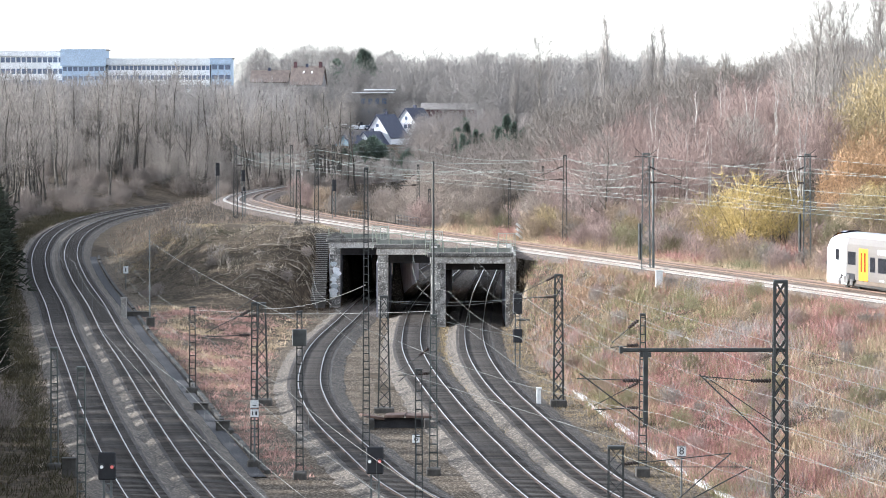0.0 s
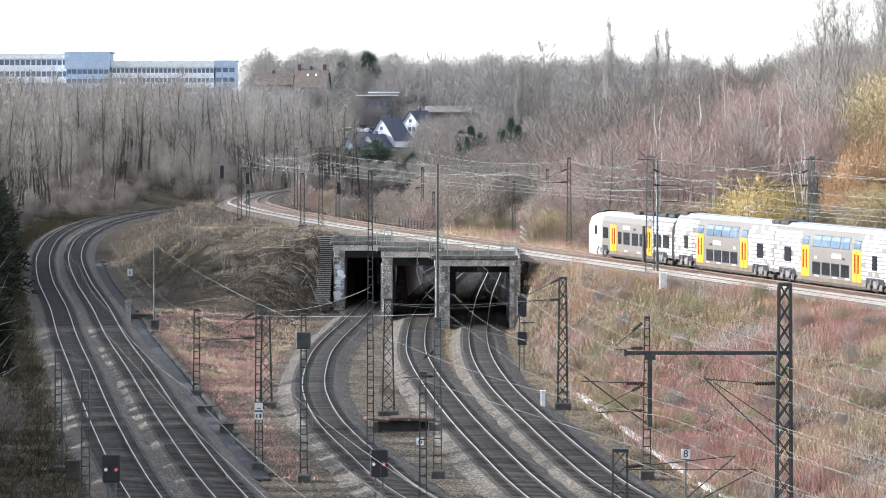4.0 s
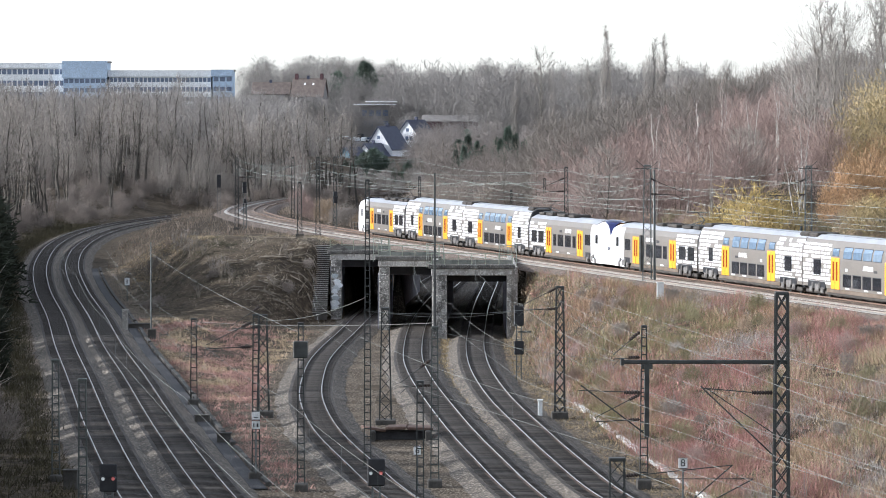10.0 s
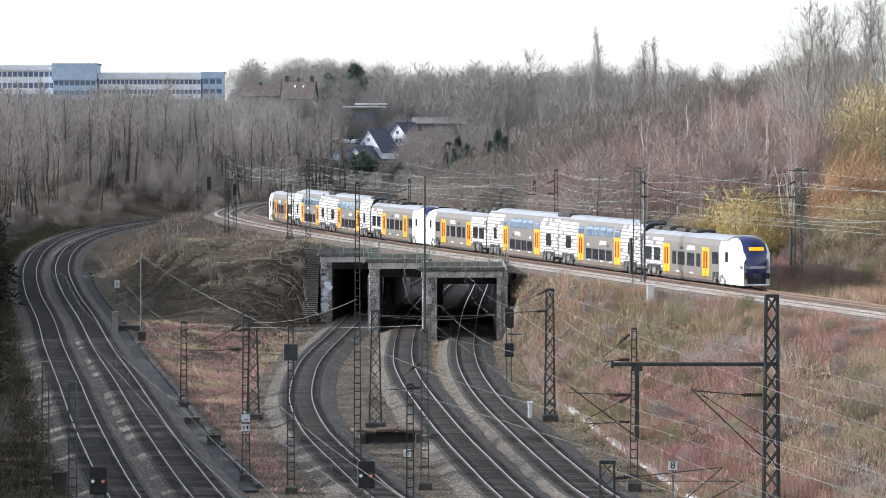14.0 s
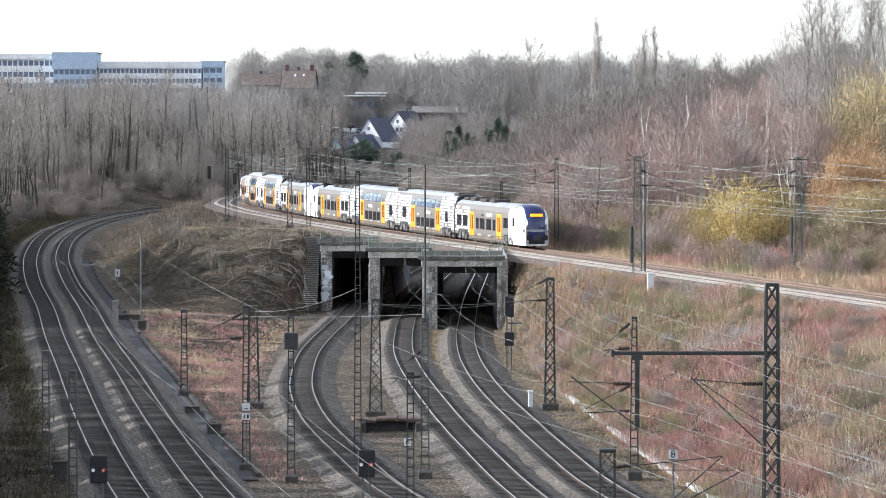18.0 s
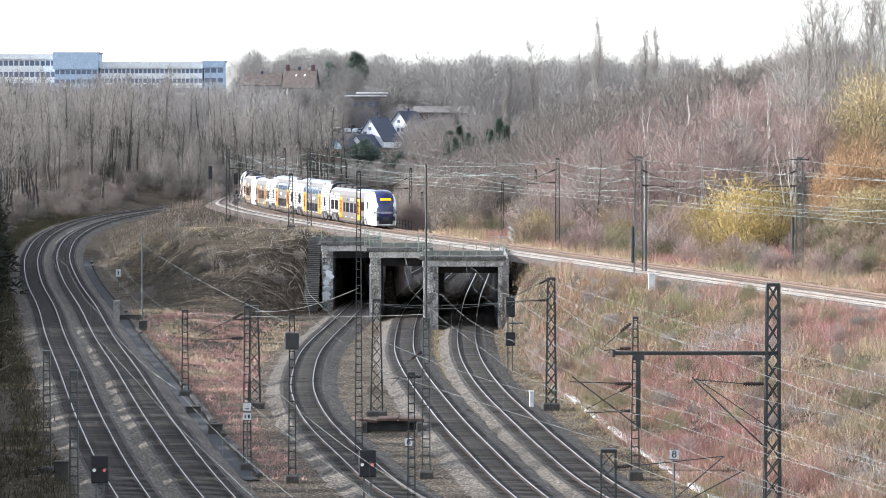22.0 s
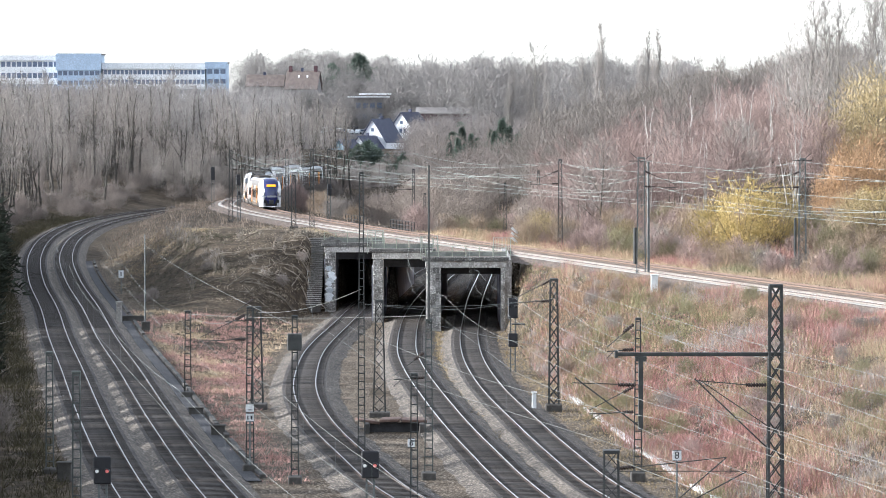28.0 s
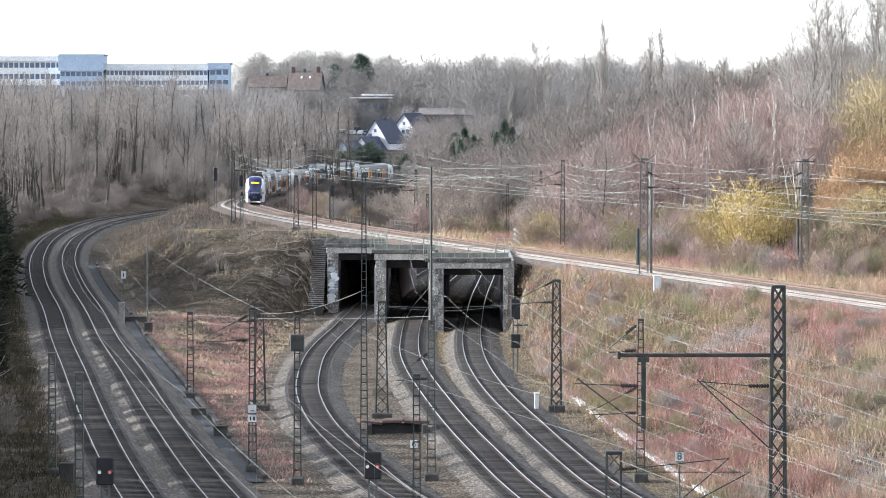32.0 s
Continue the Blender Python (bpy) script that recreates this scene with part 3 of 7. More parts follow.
def ladder_mast(x, y, z, h, w0=0.55, w1=0.34, label="dark steel mast of two channels with rungs, on a concrete footing", material=None, turn=0):
    """A mast of two upright channels joined by batten plates."""
    material = material or STEEL
    g = empty("catenary_mast", pose(x, y, z, 0, 0, turn), label, "catenary mast", "catenary masts")
    for s in (-1, 1):
        a, b = s * w0 / 2, s * w1 / 2
        link("leg", *join(bar((a, 0, 0), (b, 0, h), 0.03, 0.2), bar((a - s * 0.015, -0.09, 0), (b - s * 0.015, -0.09, h), 0.05, 0.02), bar((a - s * 0.015, 0.09, 0), (b - s * 0.015, 0.09, h), 0.05, 0.02)), material, g)
    n = int(h / 0.42)
    for i in range(n):
        zz = (i + 0.6) * h / n
        w = w0 + (w1 - w0) * zz / h
        for yy in (-0.11, 0.11):
            link("batten", *box(-w / 2, w / 2, yy - 0.012, yy + 0.012, zz - 0.022, zz + 0.022), material, g)
    link("footing", *soft_box(-w0 * 0.85, w0 * 0.85, -0.5, 0.5, -0.8, 0.35, 0.06), CONCRETE_DARK, g, "dark concrete footing")
    link("cap", *soft_box(-w1 * 0.6, w1 * 0.6, -0.14, 0.14, h - 0.1, h + 0.03, 0.02), material, g)
    return g


def lattice_mast(x, y, z, h, w0=0.55, w1=0.3, label="dark steel lattice catenary mast on a concrete footing", material=None, turn=0, foot=True, pitch=0.62, name="catenary_mast", leg=0.07, cross=False):
    material = material or STEEL
    g = empty(name, pose(x, y, z, 0, 0, turn), label, "catenary mast", "catenary masts")
    legs, braces = lattice(h, w0, w1, pitch, leg, cross)
    for s in legs:
        link("leg", *s, material, g)
    for s in braces:
        link("brace", *s, material, g)
    if foot:
        link("footing", *soft_box(-w0 * 0.85, w0 * 0.85, -w0 * 0.85, w0 * 0.85, -0.8, 0.35, 0.06), CONCRETE_DARK, g, "dark concrete footing")
    link("cap", *soft_box(-w1 * 0.6, w1 * 0.6, -w1 * 0.6, w1 * 0.6, h - 0.12, h + 0.03, 0.02), material, g)
    return g


INSULATOR = mat("insulator_brown", (0.03, 0.02, 0.017), (0.045, 0.03, 0.024), size=0.3, fine=0.03, rough=0.7, bump=0)


def cantilever(g, z, reach, way=-1, stagger=0.0):
    """Swivelling arm on a mast: two tubes with insulators, stay and steady arm."""
    u = way
    link("arm", *join(bar((0.2 * u, 0, z), (reach * u, stagger, z - 0.1), 0.06, sides=6), bar((0.2 * u, 0, z + 1.3), (reach * u, stagger, z + 0.1), 0.05, sides=6)), STEEL, g)
    link("insulator", *tube([(u * (0.25 + 0.06 * i), 0, z - 0.002 * i) for i in range(10)], [0.05, 0.11] * 5, 8), INSULATOR, g)
    link("insulator", *tube([(u * (0.25 + 0.055 * i), 0, z + 1.28 - 0.06 * i * 1.2 / max(reach, 1)) for i in range(10)], [0.05, 0.11] * 5, 8), INSULATOR, g)
    link("steady_arm", *bar((reach * u * 0.75, stagger, z - 0.05), (reach * u * 1.0, stagger, z - 0.45), 0.035, sides=5), STEEL, g)


# valley masts: x, y, height, foot width, top width
M1 = ladder_mast(-7.4, 200.6, -0.4, 8.5, 0.4, 0.26)
link("transformer_box", *soft_box(-0.36, 0.36, -0.45, 0.1, 6.75, 7.6, 0.04), STEEL, M1, "dark grey equipment box")
M2 = ladder_mast(-10.0, 207.1, -0.4, 8.6, 0.44, 0.28)
cantilever(M2, 6.9, 2.6, -1)
M3 = lattice_mast(-11.55, 248.8, -0.45, 6.4, 0.74, 0.44, pitch=0.7, leg=0.085)
cantilever(M3, 5.6, 2.0, -1)
M4 = ladder_mast(-16.5, 257.9, -0.4, 5.6, 0.46, 0.34)
T6 = ladder_mast(-4.2, 210.0, -0.4, 15.6, 0.4, 0.2, "tall slim steel mast with rungs carrying cross-span wires")
M7 = lattice_mast(-3.75, 242.6, -0.5, 7.2, 0.74, 0.42, pitch=0.7, leg=0.085)
T8 = ladder_mast(-0.6, 202.7, -0.4, 8.2, 0.44, 0.3, "tall steel mast with rungs and a slender tubular top", STEEL_MID)
link("top_tube", *tube([(0, 0, 8.0), (0, 0, 16.1)], [0.065, 0.045], 6), STEEL, T8, "slender tube")
cantilever(T8, 5.2, 1.8, -1)
M9 = ladder_mast(-1.25, 187.2, -0.4, 6.5, 0.38, 0.3)
M11 = lattice_mast(7.1, 247.4, -0.4, 8.2, 0.62, 0.42, pitch=0.7, leg=0.11, cross=True)
cantilever(M11, 6.8, 2.6, -1)
M12 = ladder_mast(10.1, 201.8, -0.3, 8.2, 0.44, 0.26)
cantilever(M12, 6.6, 1.6, -1)
cantilever(M12, 3.4, 2.5, -1)
M13 = lattice_mast(7.4, 171.0, -0.4, 4.3, 0.7, 0.6)
link("arm", *bar((0.3, 0, 3.5), (5.0, 0, 4.0), 0.05, sides=6), STEEL, M13)
link("arm", *bar((2.7, 0, 2.0), (5.0, 0, 4.0), 0.06, sides=6), STEEL, M13)
link("arm", *bar((0.3, 0, 3.4), (5.9, 0, 3.4), 0.04, sides=6), STEEL, M13)
link("arm", *bar((3.1, 0, 1.9), (5.9, 0, 3.4), 0.06, sides=6), STEEL, M13)
link("insulator", *tube([(0.3 + 0.06 * i, 0, 3.52 + 0.006 * i) for i in range(12)], [0.05, 0.11] * 6, 8), INSULATOR, M13)
# two masts at the foot of the left bank
for u, v, h in ((-20.4, 206.0, 6.4), (-16.6, 180.0, 7.2)):
    ladder_mast(u, v, -0.5, h, 0.42, 0.34, "slim dark green steel mast with rungs beside the wooded bank", STEEL_MID)
# the big mast with its boom over the tracks
BIG = lattice_mast(14.85, 175.0, -0.3, 11.2, 0.68, 0.5, "big dark lattice mast with a long horizontal boom", pitch=0.8, leg=0.11, cross=True)
link("boom", *join(soft_box(-7.1, 0.35, -0.09, 0.09, 8.03, 8.2, 0.03)), STEEL, BIG, "long steel boom")
link("boom_bracket", *soft_box(-7.14, -6.98, -0.12, 0.12, 7.96, 8.28, 0.03), STEEL, BIG)
link("drop_post", *soft_box(-6.08, -5.86, -0.1, 0.1, 4.75, 8.05, 0.02), STEEL, BIG, "hanging drop post")
link("drop_gusset", *extruded([(-0.08, 7.8), (0.08, 7.8), (0.08, 8.02), (-0.08, 8.02)], -6.2, -5.72), STEEL, BIG)
link("insulator", *tube([(-0.4 - 0.06 * i, 0, 6.75) for i in range(16)], [0.05, 0.11] * 8, 8), INSULATOR, BIG)
link("arm", *bar((-1.2, 0, 6.75), (-3.5, 0, 6.95), 0.05, sides=6), STEEL, BIG)
link("arm", *bar((-0.3, 0, 3.9), (-3.6, -0.3, 7.05), 0.07, sides=6), STEEL, BIG)
link("arm", *bar((-0.3, 0, 4.9), (-3.4, -0.3, 7.0), 0.05, sides=6), STEEL, BIG)
link("arm", *bar((-5.95, 0, 6.75), (-9.0, 0, 6.85), 0.05, sides=6), STEEL, BIG)
link("arm", *bar((-5.95, 0, 4.85), (-8.9, -0.3, 7.1), 0.07, sides=6), STEEL, BIG)
link("insulator", *tube([(-6.2 - 0.06 * i, 0, 6.76) for i in range(14)], [0.05, 0.11] * 7, 8), INSULATOR, BIG)

# thin pole and slim masts on the upper level
UPM = "grey steel lattice mast beside the upper tracks"


def upper_mast(x, y, h, w0=0.5, w1=0.32, arm=0, way=-1, dz=0.0, material=None, label=UPM):
    z = float(ground_z(x, y)) + dz
    g = lattice_mast(x, y, z, h, w0, w1, label, material or STEEL_LIGHT)
    if arm:
        cantilever(g, h - 2.4, arm, way)
    return g


P1 = upper_mast(16.6, 327.0, 10.0, 0.72, 0.5, 3.0, 1)
link("second_post", *tube([(0.65, 0.4, -0.2), (0.6, 0.4, 9.6)], [0.11, 0.08], 6), STEEL_LIGHT, P1)
link("cross_piece", *join(bar((-1.0, 0, 9.7), (0.9, 0, 9.7), 0.07), bar((0, 0, 9.6), (-0.9, 0, 10.4), 0.05), bar((0, 0, 9.6), (0.9, 0, 10.3), 0.05)), STEEL, P1)
link("weight_stack", *tube([(-0.52, -0.2, 1.2), (-0.52, -0.2, 4.2)], 0.13, 8), STEEL, P1, "stack of tensioning weights")
P2 = upper_mast(30.3, 331.0, 9.8, 0.64, 0.46, 3.4, -1)
link("cross_piece", *join(bar((-0.8, 0, 9.6), (0.8, 0, 9.6), 0.07), bar((0, 0, 9.6), (0.7, 0, 10.2), 0.05)), STEEL, P2)
link("weight_stack", *tube([(-0.62, -0.2, 1.6), (-0.62, -0.2, 4.8)], 0.12, 8), STEEL, P2, "stack of tensioning weights")
P3 = upper_mast(11.9, 393.0, 8.9, 0.45, 0.3, 3.0, -1, material=STEEL)
P4 = upper_mast(-25.6, 483.0, 8.9, 0.5, 0.3, 2.8, 1, material=STEEL)
P5 = upper_mast(-14.2, 437.0, 9.2, 0.5, 0.3, 2.8, 1, material=STEEL)
P6 = upper_mast(-13.6, 482.0, 9.0, 0.5, 0.3, 2.6, -1, material=STEEL)
P7 = upper_mast(-15.0, 404.0, 5.6, 0.5, 0.34, material=STEEL)
P8 = upper_mast(-20.6, 531.0, 8.6, 0.45, 0.3, 2.6, -1, material=STEEL)
P9 = upper_mast(-3.2, 468.0, 8.8, 0.4, 0.22, 2.6, -1, material=STEEL)
P10 = upper_mast(8.5, 520.0, 9.5, 0.4, 0.25, dz=0, material=STEEL)
P11 = upper_mast(13.5, 545.0, 10.0, 0.4, 0.25, material=STEEL)
P12 = upper_mast(-2.0, 505.0, 8.5, 0.4, 0.25, material=STEEL)
thin = empty("thin_pole", pose(-24.6, 329.0, -0.5), "thin grey steel pole with cable box at its foot", "pole")
link("pole", *tube([(0, 0, 0), (0, 0, 8.2)], [0.07, 0.05], 6), STEEL_LIGHT, thin)
link("cable_box", *soft_box(-0.3, 0.4, -0.3, 0.3, -0.2, 0.95, 0.05), CONCRETE_DARK, thin)


# ---- signals, signs and lineside boxes ----
RED_LAMP = glow("red_lamp", (0.8, 0.22, 0.2), 0.12)
# the pale lens has a weak glow added to whiten it
PALE_LAMP = glow("lens_pale_glow", (0.85, 0.87, 0.86), 0.12)
DARK_LENS = mat("lens_dark", (0.02, 0.02, 0.022), (0.03, 0.03, 0.032), size=0.3, fine=0.05, rough=0.2, bump=0)
SIGN = mat("sign_white", (0.74, 0.74, 0.72), (0.62, 0.62, 0.60), size=0.3, fine=0.04, rough=0.5, bump=0.05)


def signal(x, y, z, h, red=True, wide=0.92, tall=1.35, label="railway signal with black screen showing a red lamp"):
    g = empty("railway_signal", pose(x, y, z), label, "signal", "railway signals")
    link("screen", *soft_box(-wide / 2, wide / 2, -0.06, 0.06, h - tall, h, 0.05), BLACK, g, "black signal screen")
    link("post", *join(bar((-0.17, 0.2, -0.4), (-0.17, 0.2, h - 0.2), 0.09), bar((0.17, 0.2, -0.4), (0.17, 0.2, h - 0.2), 0.09)), STEEL_LIGHT, g)
    for i in range(int((h - 0.6) / 0.4)):
        link("rung", *bar((-0.17, 0.2, 0.3 + 0.4 * i), (0.17, 0.2, 0.3 + 0.4 * i), 0.03), STEEL_LIGHT, g)
    for u, m in ((-0.24, PALE_LAMP if red else DARK_LENS), (0.22, RED_LAMP if red else DARK_LENS)):
        k = link("lamp", *tube([(u, -0.06, h - 0.66), (u, -0.12, h - 0.66)], 0.08, 12), m, g, "red lamp" if m is RED_LAMP else "unlit lamp")
        link("hood", *moved(([(0.15 * math.cos(a), 0.0, 0.15 * math.sin(a)) for a in np.linspace(0.2, 2.94, 9)] + [(0.13 * math.cos(a), -0.26, 0.13 * math.sin(a)) for a in np.linspace(0.2, 2.94, 9)], [(i, i + 1, i + 10, i + 9) for i in range(8)]), pose(u, -0.06, h - 0.66)), BLACK, k)
    return g


signal(-15.3, 178.5, 0.0, 2.95, wide=0.8, tall=1.25)
signal(-3.2, 179.6, 0.0, 3.1, wide=0.8, tall=1.25)
S3 = signal(5.3, 288.6, -0.7, 5.2, red=False, wide=0.7, tall=1.5, label="tall railway signal beside the portal, black screens")
link("lower_screen", *soft_box(-0.35, 0.35, -0.06, 0.06, 1.6, 2.6, 0.04), BLACK, S3)
link("platform", *soft_box(-0.1, 0.9, 0.1, 0.5, 3.2, 3.3, 0.02), STEEL, S3)
signal(-24.7, 485.0, float(ground_z(-24.7, 485)), 3.8, red=False, wide=0.3, tall=0.5, label="slim signal post beside the upper tracks")
signal(-33.2, 577.0, float(ground_z(-33.2, 577)), 6.0, red=False, wide=0.6, tall=1.9, label="black railway signal beyond the upper tracks")
signal(-28.6, 560.0, float(ground_z(-28.6, 560)), 5.0, red=False, wide=0.6, tall=1.6, label="black railway signal beyond the upper tracks")
signal(-13.2, 470.0, float(ground_z(-13.2, 470)), 5.0, red=False, wide=0.5, tall=1.4, label="black railway signal beside the upper tracks")


def text(parent, word, size, m, material, name="lettering"):
    cu = bpy.data.curves.new(name, "FONT")
    cu.body, cu.size, cu.align_x, cu.align_y, cu.extrude = word, size, "CENTER", "CENTER", 0.004
    ob = new(name, cu)
    cu.materials.append(material)
    ob.parent, ob.matrix_basis = parent, m
    return ob


def board(x, y, z, w, h, post, bars=(), word="", label="small white trackside board on a steel post", plates=1):
    g = empty("trackside_board", pose(x, y, z), label, "sign", "trackside boards")
    link("post", *tube([(0, 0.04, -0.3), (0, 0.04, post + h)], 0.045, 6), STEEL_LIGHT, g)
    for k in range(plates):
        zz = post + k * (h + 0.03)
        link("plate", *soft_box(-w / 2, w / 2, -0.015, 0.015, zz, zz + h, 0.006), SIGN, g)
        for zr in (zz, zz + h - 0.03):
            link("plate_rim", *box(-w / 2, w / 2, -0.02, -0.016, zr, zr + 0.03), BLACK, g)
    for u, v, a, b in bars:
        link("marking", *box(u - a / 2, u + a / 2, -0.024, -0.02, post + v, post + v + b), BLACK, g)
    if word:
        text(g, word, h * 0.95, pose(0, -0.026, post + h / 2, 90, 0, 0), BLACK)
    return g


board(11.15, 186.0, 0.0, 0.42, 0.52, 2.05, word="8")
board(-1.45, 196.5, 0.0, 0.36, 0.46, 1.75, word="6", label="small white number board on a grey post")
board(-9.98, 206.6, 0.0, 0.42, 0.46, 2.2, plates=2, bars=((-0.1, 0.12, 0.06, 0.2), (0.09, 0.12, 0.1, 0.2), (0.0, 0.6, 0.2, 0.05)), label="two white marker plates on a lattice mast")
board(-31.6, 391.0, -0.3, 0.5, 0.8, 1.5, bars=((0, 0.2, 0.1, 0.4),), label="white trackside board near the curve")


def cabinet(x, y, z, w, d, h, material, label):
    g = empty("lineside_cabinet", pose(x, y, z), label, "cabinet", "lineside cabinets")
    link("body", *soft_box(-w / 2, w / 2, -d / 2, d / 2, -0.25, h, 0.03), material, g)
    link("lid", *soft_box(-w / 2 - 0.05, w / 2 + 0.05, -d / 2 - 0.05, d / 2 + 0.05, h, h + 0.08, 0.02), material, g)
    return g


cabinet(16.7, 308.5, float(ground_z(16.7, 308.5)), 0.55, 0.4, 1.35, SIGN, "white lineside cabinet beside the upper track")
cabinet(-27.9, 343.0, -0.4, 0.5, 0.5, 1.7, CONCRETE, "grey concrete lineside post beside the track")
cabinet(-26.9, 345.0, -0.4, 2.2, 0.5, 0.35, CONCRETE_DARK, "dark concrete cable chest beside the track")
cabinet(-15.1, 244.0, -0.4, 0.9, 0.6, 0.35, CONCRETE_DARK, "low concrete box beside the track")
cabinet(-12.9, 229.0, -0.4, 0.8, 0.6, 0.5, CONCRETE_DARK, "low concrete box beside the track")
cabinet(5.85, 246.5, -0.4, 0.28, 0.28, 1.1, SIGN, "small white marker post beside the track")
cabinet(-30.8, 239.0, -0.4, 0.9, 0.7, 0.8, CONCRETE_DARK, "dark concrete box beside the track")
cabinet(-19.2, 201.5, -0.4, 0.7, 0.6, 0.9, CONCRETE_DARK, "dark concrete box beside the track")
# dark path strip, shade put into its colour, and cable trough along the left pair
PATH_SHADED = mat("path_shaded", (0.030, 0.029, 0.032), (0.048, 0.046, 0.048), size=1.6, fine=0.1, bump=0.5, c=(0.075, 0.07, 0.068), grain=0.35, rough=0.95)
pb = rows_along(LINE_B, zero, 200, 470)
tagged(link("path", *strip(pb, [(2.2, -0.52), (2.3, -0.39), (3.05, -0.385), (3.15, -0.52)]), PATH_SHADED), "dark path strip beside the tracks, shade put into its colour", "path", kind="structure")
side = empty("cable_trough", Matrix(), "narrow dark concrete cable trough beside the service path", "cable trough", "cable troughs")
tb = offset_line(pb, 3.32)
rt = random.Random(31)
lid = None
for p, q in zip(tb[:-1], tb[1:]):
    if rt.random() < 0.08:
        continue
    m = Matrix.Translation((p[0], p[1], -0.36 + rt.uniform(-0.02, 0.02))) @ Matrix.Rotation(math.atan2(q[1] - p[1], q[0] - p[0]) + rt.uniform(-0.01, 0.01), 4, "Z")
    if lid is None:
        lid = link("slab", *soft_box(0, 1.9, -0.14, 0.14, -0.2, 0.12, 0.02), CONCRETE_DARK, side)
        lid.matrix_basis = m
    else:
        share("slab", lid, m, side)
# white cable trough along the foot of the right bank
trough = empty("cable_trough", Matrix(), "pale concrete cable trough along the foot of the bank", "cable trough", "cable troughs")
tl = offset_line([(x, y, 0.0) for x, y in LINE_E if 165 < y < 262], 5.0)
first = None
for p, q in zip(tl[:-1], tl[1:]):
    if rt.random() < 0.28:
        continue
    m = Matrix.Translation((p[0], p[1], float(ground_z(p[0], p[1])) + 0.05)) @ Matrix.Rotation(math.atan2(q[1] - p[1], q[0] - p[0]), 4, "Z")
    if first is None:
        first = link("slab", *soft_box(0, 1.96, -0.2, 0.2, -0.25, 0.12, 0.02), SIGN, trough)
        first.matrix_basis = m
    else:
        share("slab", first, m, trough)
# old culvert head between the tracks: dark mouth under a rusty broken slab
pit = empty("culvert_head", pose(-2.7, 231.0, -0.5), "dark culvert mouth under a broken rusty slab", "culvert")
# no hole is cut: the mouth's shade is the colour of plate and apron
link("mouth", *box(-1.45, 1.45, 0.3, 0.5, -0.2, 0.62), SHADE_BLACK, pit, "black opening")
for u, v in ((-1.75, -1.45), (1.45, 1.8)):
    link("wing_wall", *soft_box(u, v, -1.1, 1.3, -0.3, 0.66, 0.06), CONCRETE_DARK, pit)
link("apron", *soft_box(-1.45, 1.45, -1.2, 0.3, -0.3, 0.02, 0.03), SHADE_BLACK, pit)
RUSTY = mat("rusty_slab", (0.10, 0.062, 0.048), (0.17, 0.115, 0.09), size=0.5, fine=0.06, rough=0.9)
for u, w, t in ((-1.9, 1.0, 9), (-0.85, 1.2, -2), (0.4, 1.5, 1)):
    link("slab", *moved(soft_box(0, w, -0.35, 1.5, 0.0, 0.17, 0.03), pose(u, 0.1, 0.66, 0, t, 2 * t)), RUSTY, pit)


# fences and a striped marker on the far side of the upper line
def fence(x, y, n, step, label):
    g = empty("steel_fence", Matrix(), label, "fence", "steel fences")
    for i in range(n):
        xx, yy = x - i * step * 0.22, y + i * step
        zz = float(ground_z(xx, yy))
        link("post", *bar((xx, yy, zz - 0.2), (xx, yy, zz + 1.3), 0.06), STEEL, g)
        if i:
            for k in (0.35, 0.8, 1.25):
                link("rail", *bar((x0, y0, z0 + k), (xx, yy, zz + k), 0.05), STEEL, g)
        x0, y0, z0 = xx, yy, zz


fence(-2.9, 441, 9, 1.6, "dark steel fence beyond the upper tracks")
fence(-8.6, 462, 8, 1.8, "dark steel fence beyond the upper tracks")
marker = empty("striped_marker", pose(7.6, 404, float(ground_z(7.6, 404))), "red and white striped marker on a short post", "sign")
link("post", *tube([(0, 0, -0.2), (0, 0, 1.6)], 0.05, 6), STEEL_LIGHT, marker)
for i in range(3):
    link("stripe", *moved(soft_box(-0.45, 0.45, -0.03, 0.03, -0.13, 0.13, 0.02), pose(0, -0.06, 0.5 + 0.5 * i, 0, 40, 0)), SIGN, marker)


# ---- overhead wires ----
def wire(name, p, q, sag=0.0, r=0.017, material=None, n=12, parent=None):
    p, q = Vector(p), Vector(q)
    pts = [p.lerp(q, i / n) - Vector((0, 0, 4 * sag * (i / n) * (1 - i / n))) for i in range(n + 1)]
    return link(name, *tube(pts, r, 4), material or COPPER, parent)


def catenary(line, span=58, start=0.0, z_contact=5.5, z_carry=7.0, label="catenary wires over a track", r=0.016, sag=1.0, material=None):
    """Carrier and contact wire with droppers over points (x, y, z)."""
    g = empty("overhead_line", Matrix(), label, "overhead wires", "overhead lines")
    P = np.array(line)
    d = np.r_[0, np.cumsum(np.linalg.norm(np.diff(P[:, :2], axis=0), axis=1))]
    at = lambda s: Vector([float(np.interp(s, d, P[:, k])) for k in range(3)])
    s = start
    while s < d[-1] - 5:
        e = min(s + span, d[-1])
        p, q = at(s), at(e)
        up = Vector((0, 0, 1))
        link("contact_wire", *tube([p + up * z_contact, q + up * z_contact], r, 4), material or COPPER, g)
        c = wire("carrier_wire", p + up * z_carry, q + up * z_carry, sag, r, material, parent=g)
        for k in range(1, 6):
            m = p.lerp(q, k / 6)
            zc = z_carry - 4 * sag * (k / 6) * (1 - k / 6)
            link("dropper", *bar(m + up * z_contact, m + up * zc, 0.007), material or COPPER, g)
        s = e
    return g


